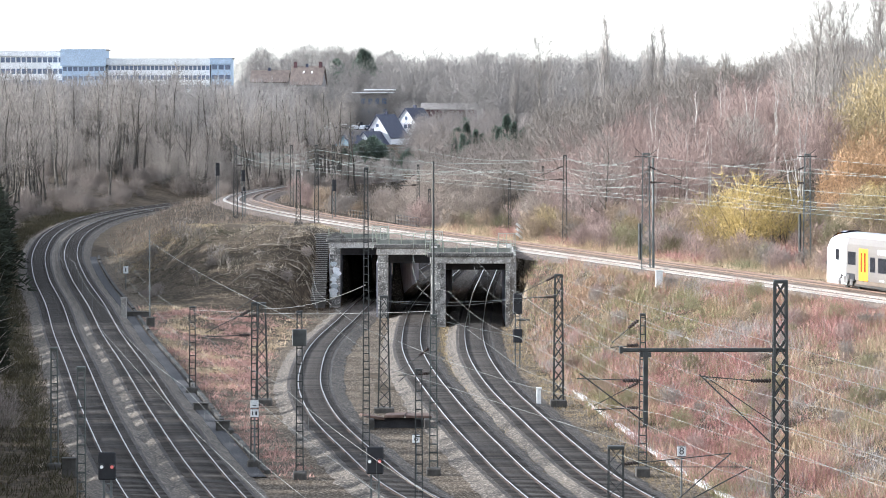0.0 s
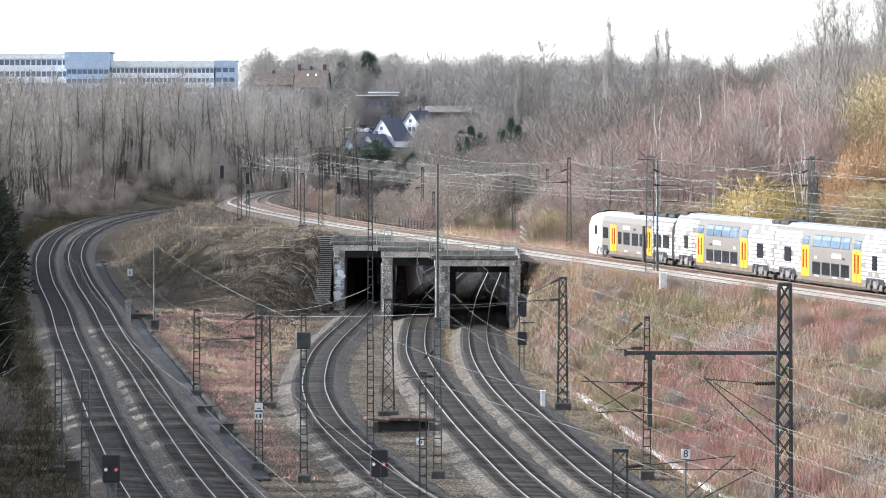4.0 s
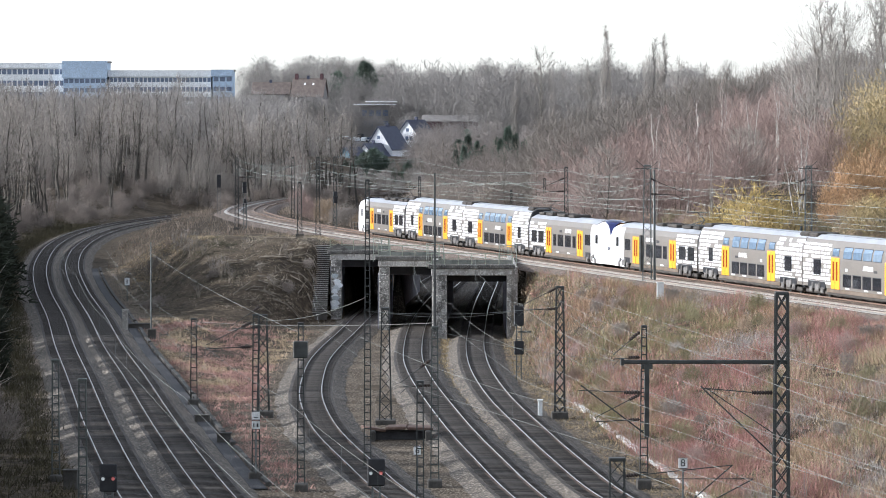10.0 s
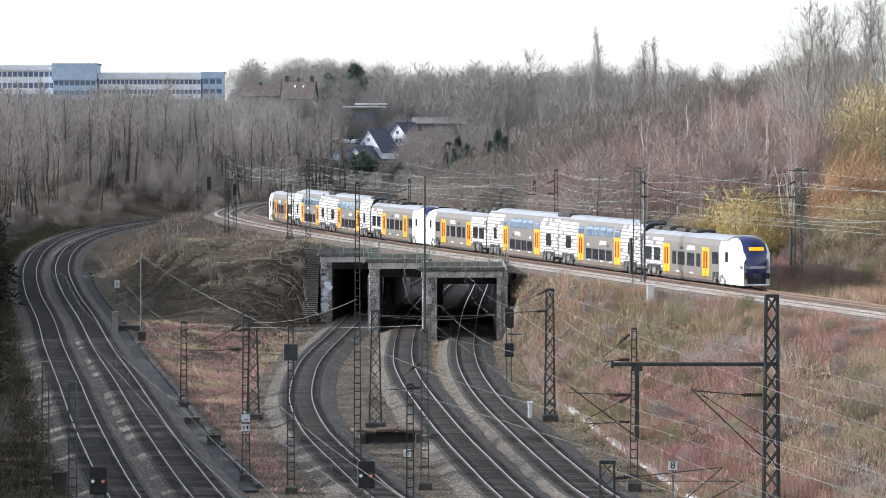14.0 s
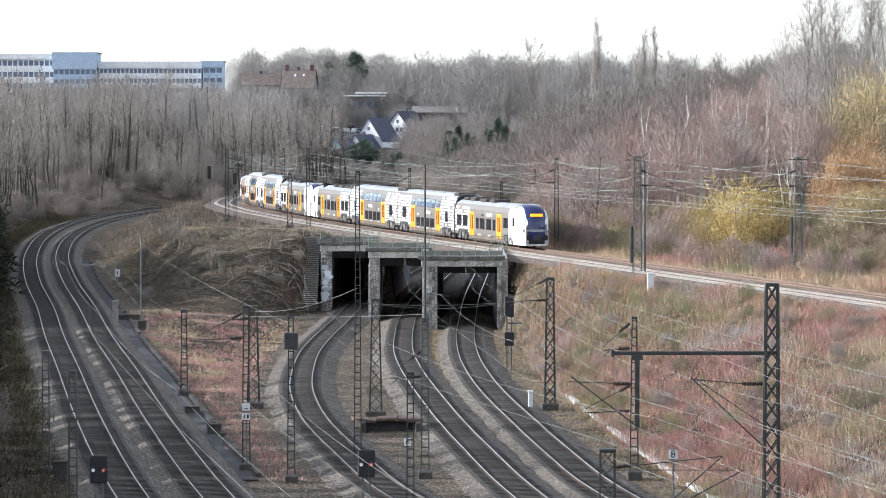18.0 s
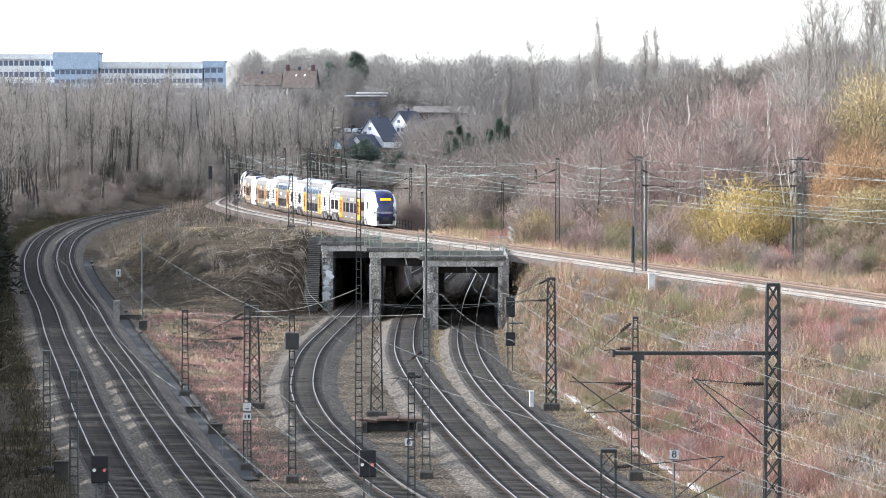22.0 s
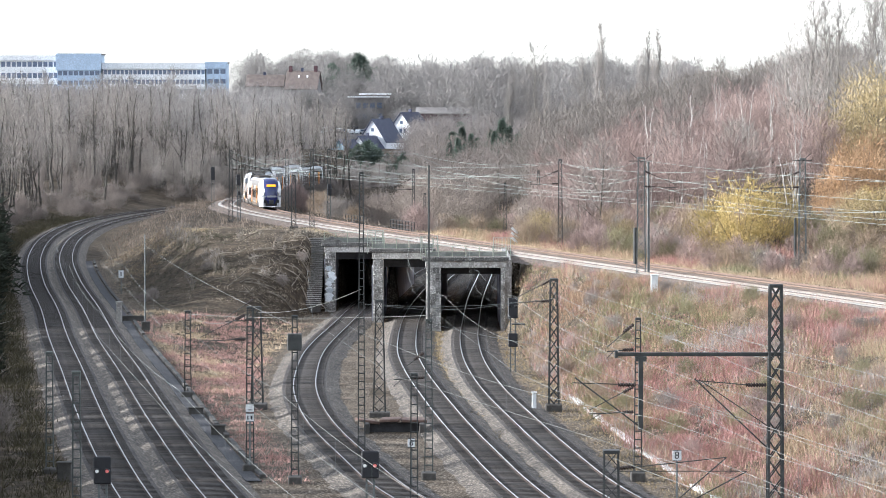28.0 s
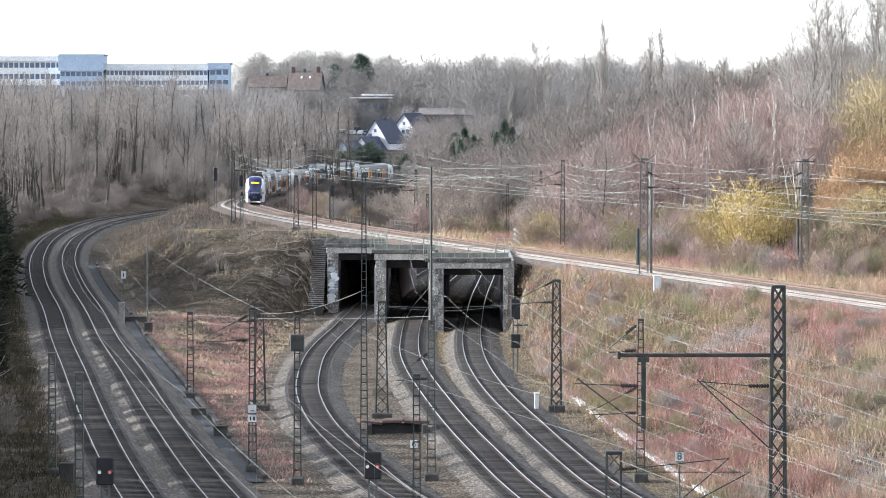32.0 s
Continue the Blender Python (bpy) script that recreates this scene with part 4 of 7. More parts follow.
for line, zf in ((LINE_A, zero), (LINE_B, zero), (LINE_C, low_z), (LINE_D, low_z), (LINE_E, low_z)):
    catenary(rows_along(line, zf, 104, 352 if zf is low_z else 330), 46 if zf is low_z else 60, label="catenary wires over a lower track", r=0.008, sag=0.4, material=WIRE_DARK)
for off in (0.0, 4.0):
    catenary([tuple(float(k) for k in upper(a, off)[:3]) for a in ARC if -60 < a < 560], 66, 20.0, label="catenary wires over an upper track", r=0.012)
# feeder lines from pole to pole above the upper tracks, and cross-span wires
feeders = empty("feeder_lines", Matrix(), "pale feeder cables strung along the upper masts", "overhead wires")
tops = [(60, 215, 15.2), (30.3, 331, 14.1), (11.9, 393, 12.9), (-14.2, 437, 13.2), (-25.6, 483, 12.8), (-20.6, 531, 12.3)]
for k, dz in enumerate((-0.4, -1.3)):
    for p, q in zip(tops[:-1], tops[1:]):
        wire("cable", (p[0], p[1], p[2] + dz), (q[0], q[1], q[2] + dz), 0.9, 0.013, parent=feeders)
tops = [(44, 215, 14.6), (16.6, 327, 14.1), (11.9, 393, 12.9), (-3.2, 468, 12.6), (8.5, 520, 9.0)]
for k, dz in enumerate((-0.2, -1.5)):
    for p, q in zip(tops[:-1], tops[1:]):
        wire("cable", (p[0], p[1], p[2] + dz), (q[0], q[1], q[2] + dz), 0.8, 0.013, parent=feeders)
span = empty("cross_span_wires", Matrix(), "steel cross-span wires between the tall masts", "overhead wires")
for (p, q, sag) in (((-4.2, 210, 8.2), (7.1, 247, 6.6), 0.3), ((-0.6, 202.7, 7.6), (10.1, 201.8, 6.0), 0.25), ((-0.6, 202.7, 8.0), (-16.5, 258, 5.0), 0.2), ((-7.4, 200.6, 7.6), (-24.6, 329, 6.8), 0.35),
                    ((-4.2, 210, 9.0), (-11.5, 249, 5.6), 0.4), ((-10, 207, 7.8), (-16.5, 258, 4.9), 0.5), ((14.85, 175, 7.6), (7.1, 247, 6.9), 0.6), ((-3.75, 242.6, 6.4), (5.3, 288, 4.2), 0.4), ((10.1, 201.8, 6.6), (7.1, 247.4, 6.6), 0.5),
                    ((7.1, 247.4, 7.6), (26, 112, 8.2), 0.5), ((10.1, 201.8, 7.6), (24, 112, 6.2), 0.3), ((14.85, 175, 7.2), (29, 108, 7.8), 0.3), ((7.4, 171, 3.6), (20, 108, 4.2), 0.2), ((10.1, 201.8, 4.6), (22, 120, 5.6), 0.2), ((5.3, 288, 4.6), (10.1, 201.8, 5.4), 0.3)):
    wire("span_wire", p, q, sag, 0.011, WIRE_DARK, parent=span)


# ---- plants ----
def bark(name, a, b, **k):
    return mat(name, a, b, size=0.5, fine=0.06, rough=0.95, bump=0.4, rand=0.2, spec=0.15, **k)


BARK_GREY = bark("bark_grey", (0.075, 0.066, 0.058), (0.125, 0.11, 0.098))
BARK_WOOD = bark("bark_wood", (0.045, 0.04, 0.034), (0.12, 0.108, 0.094))
BARK_PALE = bark("bark_pale_grey", (0.17, 0.155, 0.135), (0.30, 0.275, 0.245))
BARK_BIRCH = bark("bark_birch", (0.60, 0.57, 0.53), (0.35, 0.32, 0.29))


def twigs(name, colour, rand=0.25):
    return mat(name, colour, tuple(c * 0.78 for c in colour), size=3.0, fine=0.3, rough=0.95, bump=0, rand=rand, spec=0.1)


TW_GREY = twigs("twigs_grey_brown", (0.30, 0.265, 0.235))
# distance haze is put into the far twig and bark colours
TW_HAZE = twigs("twigs_pale_grey", (0.33, 0.30, 0.275))
TW_FAR = twigs("twigs_hazy_far", (0.285, 0.265, 0.25))
BARK_FAR = bark("bark_hazy_far", (0.22, 0.205, 0.20), (0.28, 0.265, 0.255))
TW_FOREST = twigs("twigs_forest", (0.325, 0.29, 0.26))
TW_DARK = twigs("twigs_dark_brown", (0.25, 0.215, 0.19))
TW_RED = twigs("twigs_reddish", (0.355, 0.265, 0.235))
TW_TAN = twigs("twigs_tan", (0.34, 0.262, 0.19))
TW_GREEN = twigs("twigs_olive", (0.27, 0.245, 0.15))
LEAF_YELLOW = twigs("leaves_yellow", (0.50, 0.385, 0.165), 0.25)
LEAF_OCHRE = twigs("leaves_ochre", (0.41, 0.325, 0.185), 0.25)
LEAF_ORANGE = twigs("leaves_orange", (0.46, 0.30, 0.175), 0.2)
NEEDLES = twigs("needles_dark", (0.145, 0.18, 0.145), 0.25)
IVY = twigs("leaves_ivy", (0.045, 0.05, 0.036), 0.3)
TREES = {}


def tree_kind(key, h, spread, seed, base=0.3, limbs=26, subs=6, tw=7, tl=0.8, tww=0.035, lean=55, bark_m=None, twig_m=None, column=1.0, stems=1, leaf=False, r0=None, label="bare winter tree with grey-brown twigs", name="tree", cat="tree", fill=0, fl=1.2, fw=None, up=0.75):
    """A bare tree: trunk with limbs, crown of branchlets and twigs. Built once, then copied."""
    rng = np.random.default_rng(seed)
    shapes, B, W, L, D = [], [], [], [], []
    r0 = r0 or h * 0.011
    for st in range(stems):
        top = np.array([rng.normal(0, 0.05 * h), rng.normal(0, 0.05 * h), h * rng.uniform(0.85, 0.97)]) if stems == 1 else np.array([rng.normal(0, 0.3 * spread), rng.normal(0, 0.3 * spread), h * rng.uniform(0.6, 0.95)])
        foot = np.array([rng.normal(0, 0.25), rng.normal(0, 0.25), -0.4]) if stems > 1 else np.array([0, 0, -0.4])
        us = np.linspace(0, 1, 7)
        pts = foot + us[:, None] * (top - foot) + rng.normal(0, 0.017 * h, (7, 3)) * np.array([1, 1, 0.1]) * us[:, None]
        shapes.append(tube(pts.tolist(), [r0 * (1.0 - 0.86 * u) / (stems**0.4) for u in us], 6))
        nl = max(4, limbs // stems)
        for i in range(nl):
            u = base + (1 - base) * ((i + rng.uniform(0, 1)) / nl)
            p = np.array([np.interp(u, us, pts[:, k]) for k in range(3)])
            az, el = i * 2.4 + rng.normal(0, 0.5), radians(lean + rng.normal(0, 10))
            rel = (u - base) / (1 - base)
            ln = spread * column * (1.02 - rel) ** 0.6 * rng.uniform(0.6, 1.1) + 0.05 * h * rel
            way = np.array([math.cos(az) * math.cos(el), math.sin(az) * math.cos(el), math.sin(el)])
            bend = np.array([0, 0, 0.25 * ln])
            vs = np.linspace(0, 1, 4)
            lp = p + vs[:, None] * way * ln + (vs**2)[:, None] * bend + rng.normal(0, 0.03 * ln, (4, 3)) * vs[:, None]
            lr = r0 * 0.38 * (1.1 - u)
            if not leaf:
                shapes.append(tube(lp.tolist(), [max(0.012, lr * (1 - 0.8 * v)) for v in vs], 4, cap=False))
            for j in range(subs):
                v = rng.uniform(0.25, 1.0)
                q = np.array([np.interp(v, vs, lp[:, k]) for k in range(3)])
                sw = way + rng.normal(0, 0.55, 3) + np.array([0, 0, 0.35])
                sw /= np.linalg.norm(sw)
                sl = max(0.5, 0.38 * ln * rng.uniform(0.6, 1.2))
                B.append(q); D.append(sw); L.append(sl); W.append(tww * 1.7)
                for k in range(tw):
                    x = rng.uniform(0.2, 1.0)
                    B.append(q + sw * sl * x)
                    D.append(sw * 0.7 + rng.normal(0, 0.5, 3) + np.array([0, 0, 0.3]))
                    L.append(tl * rng.uniform(0.5, 1.25)); W.append(tww)
    # the fine outer twigs that fill the crown
    mid, rad = np.array([0, 0, h * (base + 1.0) / 2]), np.array([spread * column * 0.95, spread * column * 0.95, h * (1.0 - base) / 2 * 0.93])
    for i in range(fill):
        d = rng.normal(size=3)
        d *= rng.uniform(0.15, 1.0) ** 0.45 / np.linalg.norm(d)
        lump = 1 + 0.22 * math.sin(5 * math.atan2(d[1], d[0]) + seed) * math.cos(4 * d[2] + seed)
        B.append(mid + d * rad * lump * rng.uniform(0.8, 1.0))
        D.append(d * np.array([0.8, 0.8, 0.3]) + np.array([0, 0, up]) + rng.normal(0, 0.4, 3))
        L.append(fl * rng.uniform(0.5, 1.2)); W.append(fw or tww)
    g = empty(name, pose(0, 0, -500), label, cat)
    link("trunk", *join(*shapes), bark_m or BARK_GREY, g)
    me = sliver_mesh("crown", slivers(np.array(B), np.array(D), np.array(L), np.array(W), rng), twig_m or TW_GREY)
    c = new("crown", me)
    c.parent = g
    TREES[key] = [g, False, h]
    return g


def tris(me):
    """A mesh's triangles as rows of three points."""
    me.calc_loop_triangles()
    co = np.empty(len(me.vertices) * 3, np.float32)
    me.vertices.foreach_get("co", co)
    ix = np.empty(len(me.loop_triangles) * 3, np.int32)
    me.loop_triangles.foreach_get("vertices", ix)
    return co.reshape(-1, 3)[ix]


def wood(name, label, keys, n, xf, yr, scale, seed, ok=None, twig_m=None, dz=0.0):
    """A far stretch of trees that nobody could count, as one mesh."""
    rng = np.random.default_rng(seed)
    trunk = {k: next(c.data for c in TREES[k][0].children if c.name.startswith("trunk")) for k in keys}
    crown = {k: next(c.data for c in TREES[k][0].children if c.name.startswith("crown")) for k in keys}
    parts = {k: (tris(trunk[k]), tris(crown[k])) for k in keys}
    T, C = [], []
    k = tries = 0
    while k < n and tries < 20 * n:
        tries += 1
        y = rng.uniform(*yr)
        x = rng.uniform(*xf(y))
        if ok and not ok(x, y):
            continue
        k += 1
        sc, a = rng.uniform(*scale), rng.uniform(0, 6.28)
        R = np.array([[math.cos(a), -math.sin(a), 0], [math.sin(a), math.cos(a), 0], [0, 0, 1]]) * sc
        off = np.array([x, y, float(ground_z(x, y)) - 0.3 + dz])
        t, c = parts[keys[rng.integers(len(keys))]]
        T.append(t @ R.T + off)
        C.append(c @ R.T + off)
    t, c = np.concatenate(T), np.concatenate(C)
    me = sliver_mesh(name, np.concatenate([t, c]), trunk[keys[0]].materials[0])
    me.materials.append(twig_m or crown[keys[0]].materials[0])
    me.polygons.foreach_set("material_index", np.r_[np.zeros(len(t) // 3, np.int32), np.ones(len(c) // 3, np.int32)])
    return tagged(new(name, me), label, "woodland", kind="stuff")


PLACED = random.Random(7)


def plant(key, x, y, scale=1.0, z=None, sink=0.2):
    """A tree of that kind on the ground at x, y; the first one is the built one itself."""
    rec = TREES[key]
    z = float(ground_z(x, y)) if z is None else z
    m = Matrix.Translation((x, y, z - sink)) @ Matrix.Rotation(PLACED.uniform(0, 6.28), 4, "Z")
    if rec[1]:
        ob = copy_thing(rec[0], m)
    else:
        ob, rec[1] = rec[0], True
        ob.matrix_basis = m
    ob.scale = (scale,) * 3
    return ob


def at_px(px, d):
    """x of the place d metres away on the bearing px (784 is straight ahead, 7000 steps a radian)."""
    return (px - 784) / 7000 * d


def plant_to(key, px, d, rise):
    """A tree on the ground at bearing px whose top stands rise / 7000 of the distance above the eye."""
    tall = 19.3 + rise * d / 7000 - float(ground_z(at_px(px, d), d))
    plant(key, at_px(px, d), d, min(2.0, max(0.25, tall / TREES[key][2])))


def grove(keys, n, xf, yr, scale=(0.8, 1.15), seed=1, ok=None):
    rng = random.Random(seed)
    k = tries = 0
    while k < n and tries < n * 20:
        tries += 1
        y = rng.uniform(*yr)
        x0, x1 = xf(y)
        x = rng.uniform(x0, x1)
        if ok is None or ok(x, y):
            plant(rng.choice(keys), x, y, rng.uniform(*scale))
            k += 1


for i in range(3):
    tree_kind(f"forest{i}", 17, 2.9, 10 + i, base=0.42, limbs=20, subs=5, tw=5, tl=1.1, tww=0.033, lean=54, label="tall slender bare tree in the wood", twig_m=TW_FOREST, r0=0.3, stems=1 + i // 2, fill=240, fl=1.3, fw=0.03, bark_m=BARK_WOOD)
for i in range(3):
    tree_kind(f"far{i}", 14, 4.6, 20 + i, base=0.12, limbs=16, subs=3, tw=2, tl=1.5, tww=0.07, lean=45, twig_m=TW_FAR, bark_m=BARK_FAR, label="broad bare tree on the distant hill", fill=3000, fl=1.0, fw=0.05, up=0.4)
for i in range(2):
    tree_kind(f"hill{i}", 12, 3.6, 30 + i, base=0.14, limbs=24, subs=4, tw=4, tl=1.0, tww=0.04, lean=48, twig_m=TW_GREY, label="bare grey-brown tree on the bank", fill=1500, fl=1.3)
    tree_kind(f"red{i}", 9, 2.6, 34 + i, base=0.1, limbs=26, subs=5, tw=5, tl=0.9, tww=0.03, lean=58, twig_m=TW_RED, stems=3, r0=0.07, label="bare young tree with reddish twigs", fill=1400, fl=1.1)
    tree_kind(f"birch{i}", 12, 2.4, 38 + i, base=0.25, limbs=18, subs=3, tw=4, tl=0.8, tww=0.022, lean=66, bark_m=BARK_BIRCH, twig_m=TW_RED, stems=2 + i, r0=0.17, label="white-barked birch with forked stems and bare twigs", fill=300)
tree_kind("poplar", 24, 1.0, 42, base=0.06, limbs=60, subs=6, tw=4, tl=1.3, tww=0.04, lean=84, twig_m=TW_HAZE, label="tall columnar bare poplar", name="poplar", fill=1500, fl=1.8, fw=0.04, up=3.0, bark_m=BARK_FAR)
tree_kind("great0", 21, 4.6, 44, base=0.25, limbs=36, subs=7, tw=8, tl=1.1, tww=0.028, lean=64, bark_m=BARK_PALE, twig_m=TW_HAZE, r0=0.3, label="great bare tree with upright limbs", fill=1500, fl=1.6)
tree_kind("great1", 20, 4.2, 45, base=0.22, limbs=36, subs=7, tw=8, tl=1.1, tww=0.028, lean=68, bark_m=BARK_PALE, twig_m=TW_HAZE, r0=0.28, stems=2, label="great twin-stemmed bare tree", fill=1500, fl=1.6)
for key, m, sd, lab in (("yellow", LEAF_YELLOW, 50, "round bush of bright yellow leaves"), ("ochre", LEAF_OCHRE, 51, "bush with ochre-yellow leaves"), ("orange", LEAF_ORANGE, 52, "bush with rusty orange leaves")):
    tree_kind(key, 4.4, 2.3, sd, base=0.0, limbs=30, subs=5, tw=4, tl=0.22, tww=0.03, lean=46, twig_m=m, stems=6, r0=0.06, label=lab, name="bush", cat="bush", fill=6500, fl=0.17, fw=0.034)
tree_kind("ochre_tree", 10, 3.0, 53, base=0.12, limbs=34, subs=6, tw=7, tl=0.4, tww=0.04, lean=58, twig_m=LEAF_OCHRE, stems=4, r0=0.11, label="spreading tree with the last ochre-yellow leaves", fill=1500, fl=0.4, fw=0.06)
tree_kind("orange_tree", 7, 2.0, 54, base=0.05, limbs=34, subs=6, tw=6, tl=0.35, tww=0.035, lean=70, twig_m=LEAF_ORANGE, stems=5, r0=0.08, label="upright tree with rusty orange leaves", fill=2200, fl=0.4, fw=0.05)
for key, m, sd, lab in (("scrub_tan", TW_TAN, 60, "tangled tan-brown shrub without leaves"), ("scrub_red", TW_RED, 61, "tangled reddish shrub without leaves"), ("scrub_olive", TW_GREEN, 62, "dense olive-brown shrub on the bank"), ("scrub_grey", TW_GREY, 63, "tangled grey shrub without leaves")):
    tree_kind(key, 3.4, 1.9, sd, base=0.0, limbs=20, subs=4, tw=4, tl=0.6, tww=0.03, lean=60, twig_m=m, stems=7, leaf=True, r0=0.04, label=lab, name="shrub", cat="shrub", fill=1300, fl=0.75, fw=0.028)


def conifer(key, h, w, seed, round_=1.0, name="conifer", label="dark green conifer among bare trees", cat="tree", leaves=None):
    rng = np.random.default_rng(seed)
    B, D, L, W = [], [], [], []
    for i in range(800):
        u = rng.uniform(0.04, 1.0)
        az = rng.uniform(0, 6.28)
        lump = 1 + 0.25 * math.sin(3 * az + 7 * u + seed) + 0.15 * math.sin(19 * u + 2 * az)
        ln = w * lump * (1.02 - u**round_) ** 0.75 * rng.uniform(0.7, 1.1)
        for k in range(8):
            v = rng.uniform(0.2, 1)
            B.append((math.cos(az) * ln * v, math.sin(az) * ln * v, u * h + 0.1 * ln * v + rng.normal(0, 0.25)))
            D.append((math.cos(az + rng.normal(0, 0.6)), math.sin(az + rng.normal(0, 0.6)), rng.normal(0.25, 0.5)))
            L.append(rng.uniform(0.4, 0.9)); W.append(0.16)
    g = empty(name, pose(0, 0, -500), label, cat)
    link("trunk", *tube([(0, 0, -0.3), (0, 0, h * 0.95)], [h * 0.014, 0.03], 6), BARK_GREY, g)
    c = new("crown", sliver_mesh("crown", slivers(np.array(B), np.array(D), np.array(L), np.array(W), rng), leaves or NEEDLES))
    c.parent = g
    TREES[key] = [g, False, h]


conifer("fir", 13, 4.3, 70, 2.6)
conifer("evergreen", 6, 2.7, 72, 3.2, "evergreen_shrub", "rounded dark evergreen shrub before the houses", "shrub")
conifer("ivy", 8, 2.5, 73, 3.0, "ivy_clad_tree", "dark ivy-clad tree on the bank beside the tracks", leaves=IVY)
conifer("spruce", 11, 1.9, 71, 1.3)

# wood beyond the left curve: the front trees one by one, the depth as one wood
F3 = ["forest0", "forest1", "forest2"]
line_x = lambda y: float(np.interp(y, LINE_A[:, 1], LINE_A[:, 0]))
grove(F3, 72, lambda y: (-0.122 * y - 6, line_x(y) - 8), (540, 690), (0.85, 1.1), 1)
grove(F3, 85, lambda y: (-0.12 * y, -12 - (y - 690) * 0.1), (712, 780), (0.85, 1.1), 2)
# the deep trees get paler twigs, with haze in their colour
wood("deep_wood", "grey winter wood beyond the curve", F3, 170, lambda y: (-0.118 * y, at_px(540, y)), (780, 960), (0.9, 1.2), 102, twig_m=twigs("twigs_deep_hazy", (0.38, 0.35, 0.33)))
# mostly out of view: the next three woods are placed for their shade
wood("bank_wood", "bare winter wood on the bank above the tracks", F3, 170, lambda y: (line_x(y) - 50, line_x(y) - 9), (370, 545), (0.75, 1.0), 103)
wood("cutting_wood", "bare trees set back above the cutting", F3, 60, lambda y: (line_x(y) - 50, line_x(y) - 9), (150, 236), (0.7, 1.0), 121)
wood("young_wood", "low trees mostly out of view above the cutting, sized for their shade", F3, 110, lambda y: (line_x(y) - 50, line_x(y) - 14), (236, 370), (0.5, 0.74), 122)
wood("bank_scrub", "tangled grey-brown scrub along the left tracks", ["scrub_grey", "scrub_olive", "scrub_tan"], 90, lambda y: (line_x(y) - 14, line_x(y) - 5.5), (200, 690), (0.5, 0.9), 104, twig_m=TW_DARK)
wood("wood_edge_scrub", "grey-brown scrub at the edge of the wood", ["scrub_grey", "scrub_tan"], 110, lambda y: (-0.118 * y, -10), (697, 775), (0.5, 1.2), 105, twig_m=TW_DARK)
wood("understory", "grey haze of young trees within the wood", ["hill0", "hill1"], 110, lambda y: (-0.118 * y, at_px(530, y)), (716, 800), (0.45, 0.85), 118, twig_m=TW_FOREST)
wood("left_edge_scrub", "dark brown scrub below the wood", ["scrub_grey", "scrub_tan"], 70, lambda y: (-0.122 * y - 4, line_x(y) - 7), (545, 700), (0.5, 1.2), 115, twig_m=TW_DARK)
# evergreen, ivy-clad trees, mostly out of view, added on the left bank to shade the tracks in patches
rv = random.Random(19)
v = 172.0
while v < 452:
    plant("ivy", line_x(v) - (rv.uniform(6.3, 10.5) if v > 262 else rv.uniform(9.5, 13)), v, rv.uniform(0.6, 1.2) if v < 240 else rv.uniform(0.5, 0.98) if v < 368 else rv.uniform(0.9, 1.6))
    v += rv.uniform(3.0, 9.0) if v < 325 else rv.uniform(1.5, 3.6)
# far hill across the middle
FAR = ["far0", "far1", "far2"]
wood("hill_wood", "hazy bare trees on the distant hill", FAR, 250, lambda y: (at_px(425, y), at_px(1235, y)), (1225, 1560), (0.95, 1.5), 106)
wood("garden_wood", "hazy bare trees among the houses", FAR, 34, lambda y: (at_px(560, y), at_px(900, y)), (1222, 1237), (0.75, 0.95), 116)
wood("house_wood", "hazy bare trees before the tall house", FAR, 60, lambda y: (at_px(440, y), at_px(575, y)), (1160, 1208), (1.15, 1.4), 120)
wood("valley_wood", "hazy bare trees below the office blocks", FAR, 110, lambda y: (at_px(-20, y), at_px(520, y)), (960, 1270), (1.1, 1.5), 107)
wood("slope_wood", "reddish-grey bare trees on the far slope", FAR, 110, lambda y: (at_px(715, y), at_px(1150, y)), (860, 1140), (0.6, 0.95), 108, twig_m=twigs("twigs_slope", (0.225, 0.20, 0.185)))
# slope on the right, behind the upper line
du = lambda x, y: float(near(UPPER_MID, x, y))
grove(["red0", "red1", "birch0", "red0", "red1", "hill0"], 90, lambda y: (at_px(980, y), at_px(1500, y)), (415, 520), (0.8, 1.2), 10, lambda x, y: du(x, y) > 15)
wood("upper_slope_wood", "reddish-brown bare trees covering the slope", ["red0", "red1"], 120, lambda y: (at_px(960, y), at_px(1480, y)), (480, 600), (0.95, 1.35), 109, lambda x, y: du(x, y) > 17)
wood("crest_wood", "grey-brown bare trees along the crest of the slope", ["hill0", "hill1"], 260, lambda y: (at_px(940, y), at_px(1540, y)), (560, 820), (0.9, 1.3), 110, lambda x, y: du(x, y) > 17)
grove(["scrub_tan", "scrub_red", "scrub_olive", "scrub_tan", "scrub_red", "scrub_grey"], 190, lambda y: (at_px(930, y), at_px(1600, y)), (318, 440), (0.4, 0.95), 12, lambda x, y: 7 < du(x, y) < 26)
wood("hollow_scrub", "dark tangled scrub in the hollow", ["scrub_tan", "scrub_red", "scrub_grey", "red0"], 110, lambda y: (at_px(590, y), at_px(960, y)), (455, 620), (0.7, 1.2), 113, lambda x, y: du(x, y) > 20 and min(abs(float(near(l, x, y))) for l in (LINE_C, LINE_D, LINE_E)) > 4, twig_m=twigs("twigs_hollow_scrub", (0.28, 0.235, 0.20)))
grove(["scrub_tan", "scrub_red", "scrub_tan", "scrub_grey"], 60, lambda y: (at_px(520, y), at_px(640, y)), (465, 640), (0.6, 1.05), 15, lambda x, y: 6.5 < du(x, y) < 14)
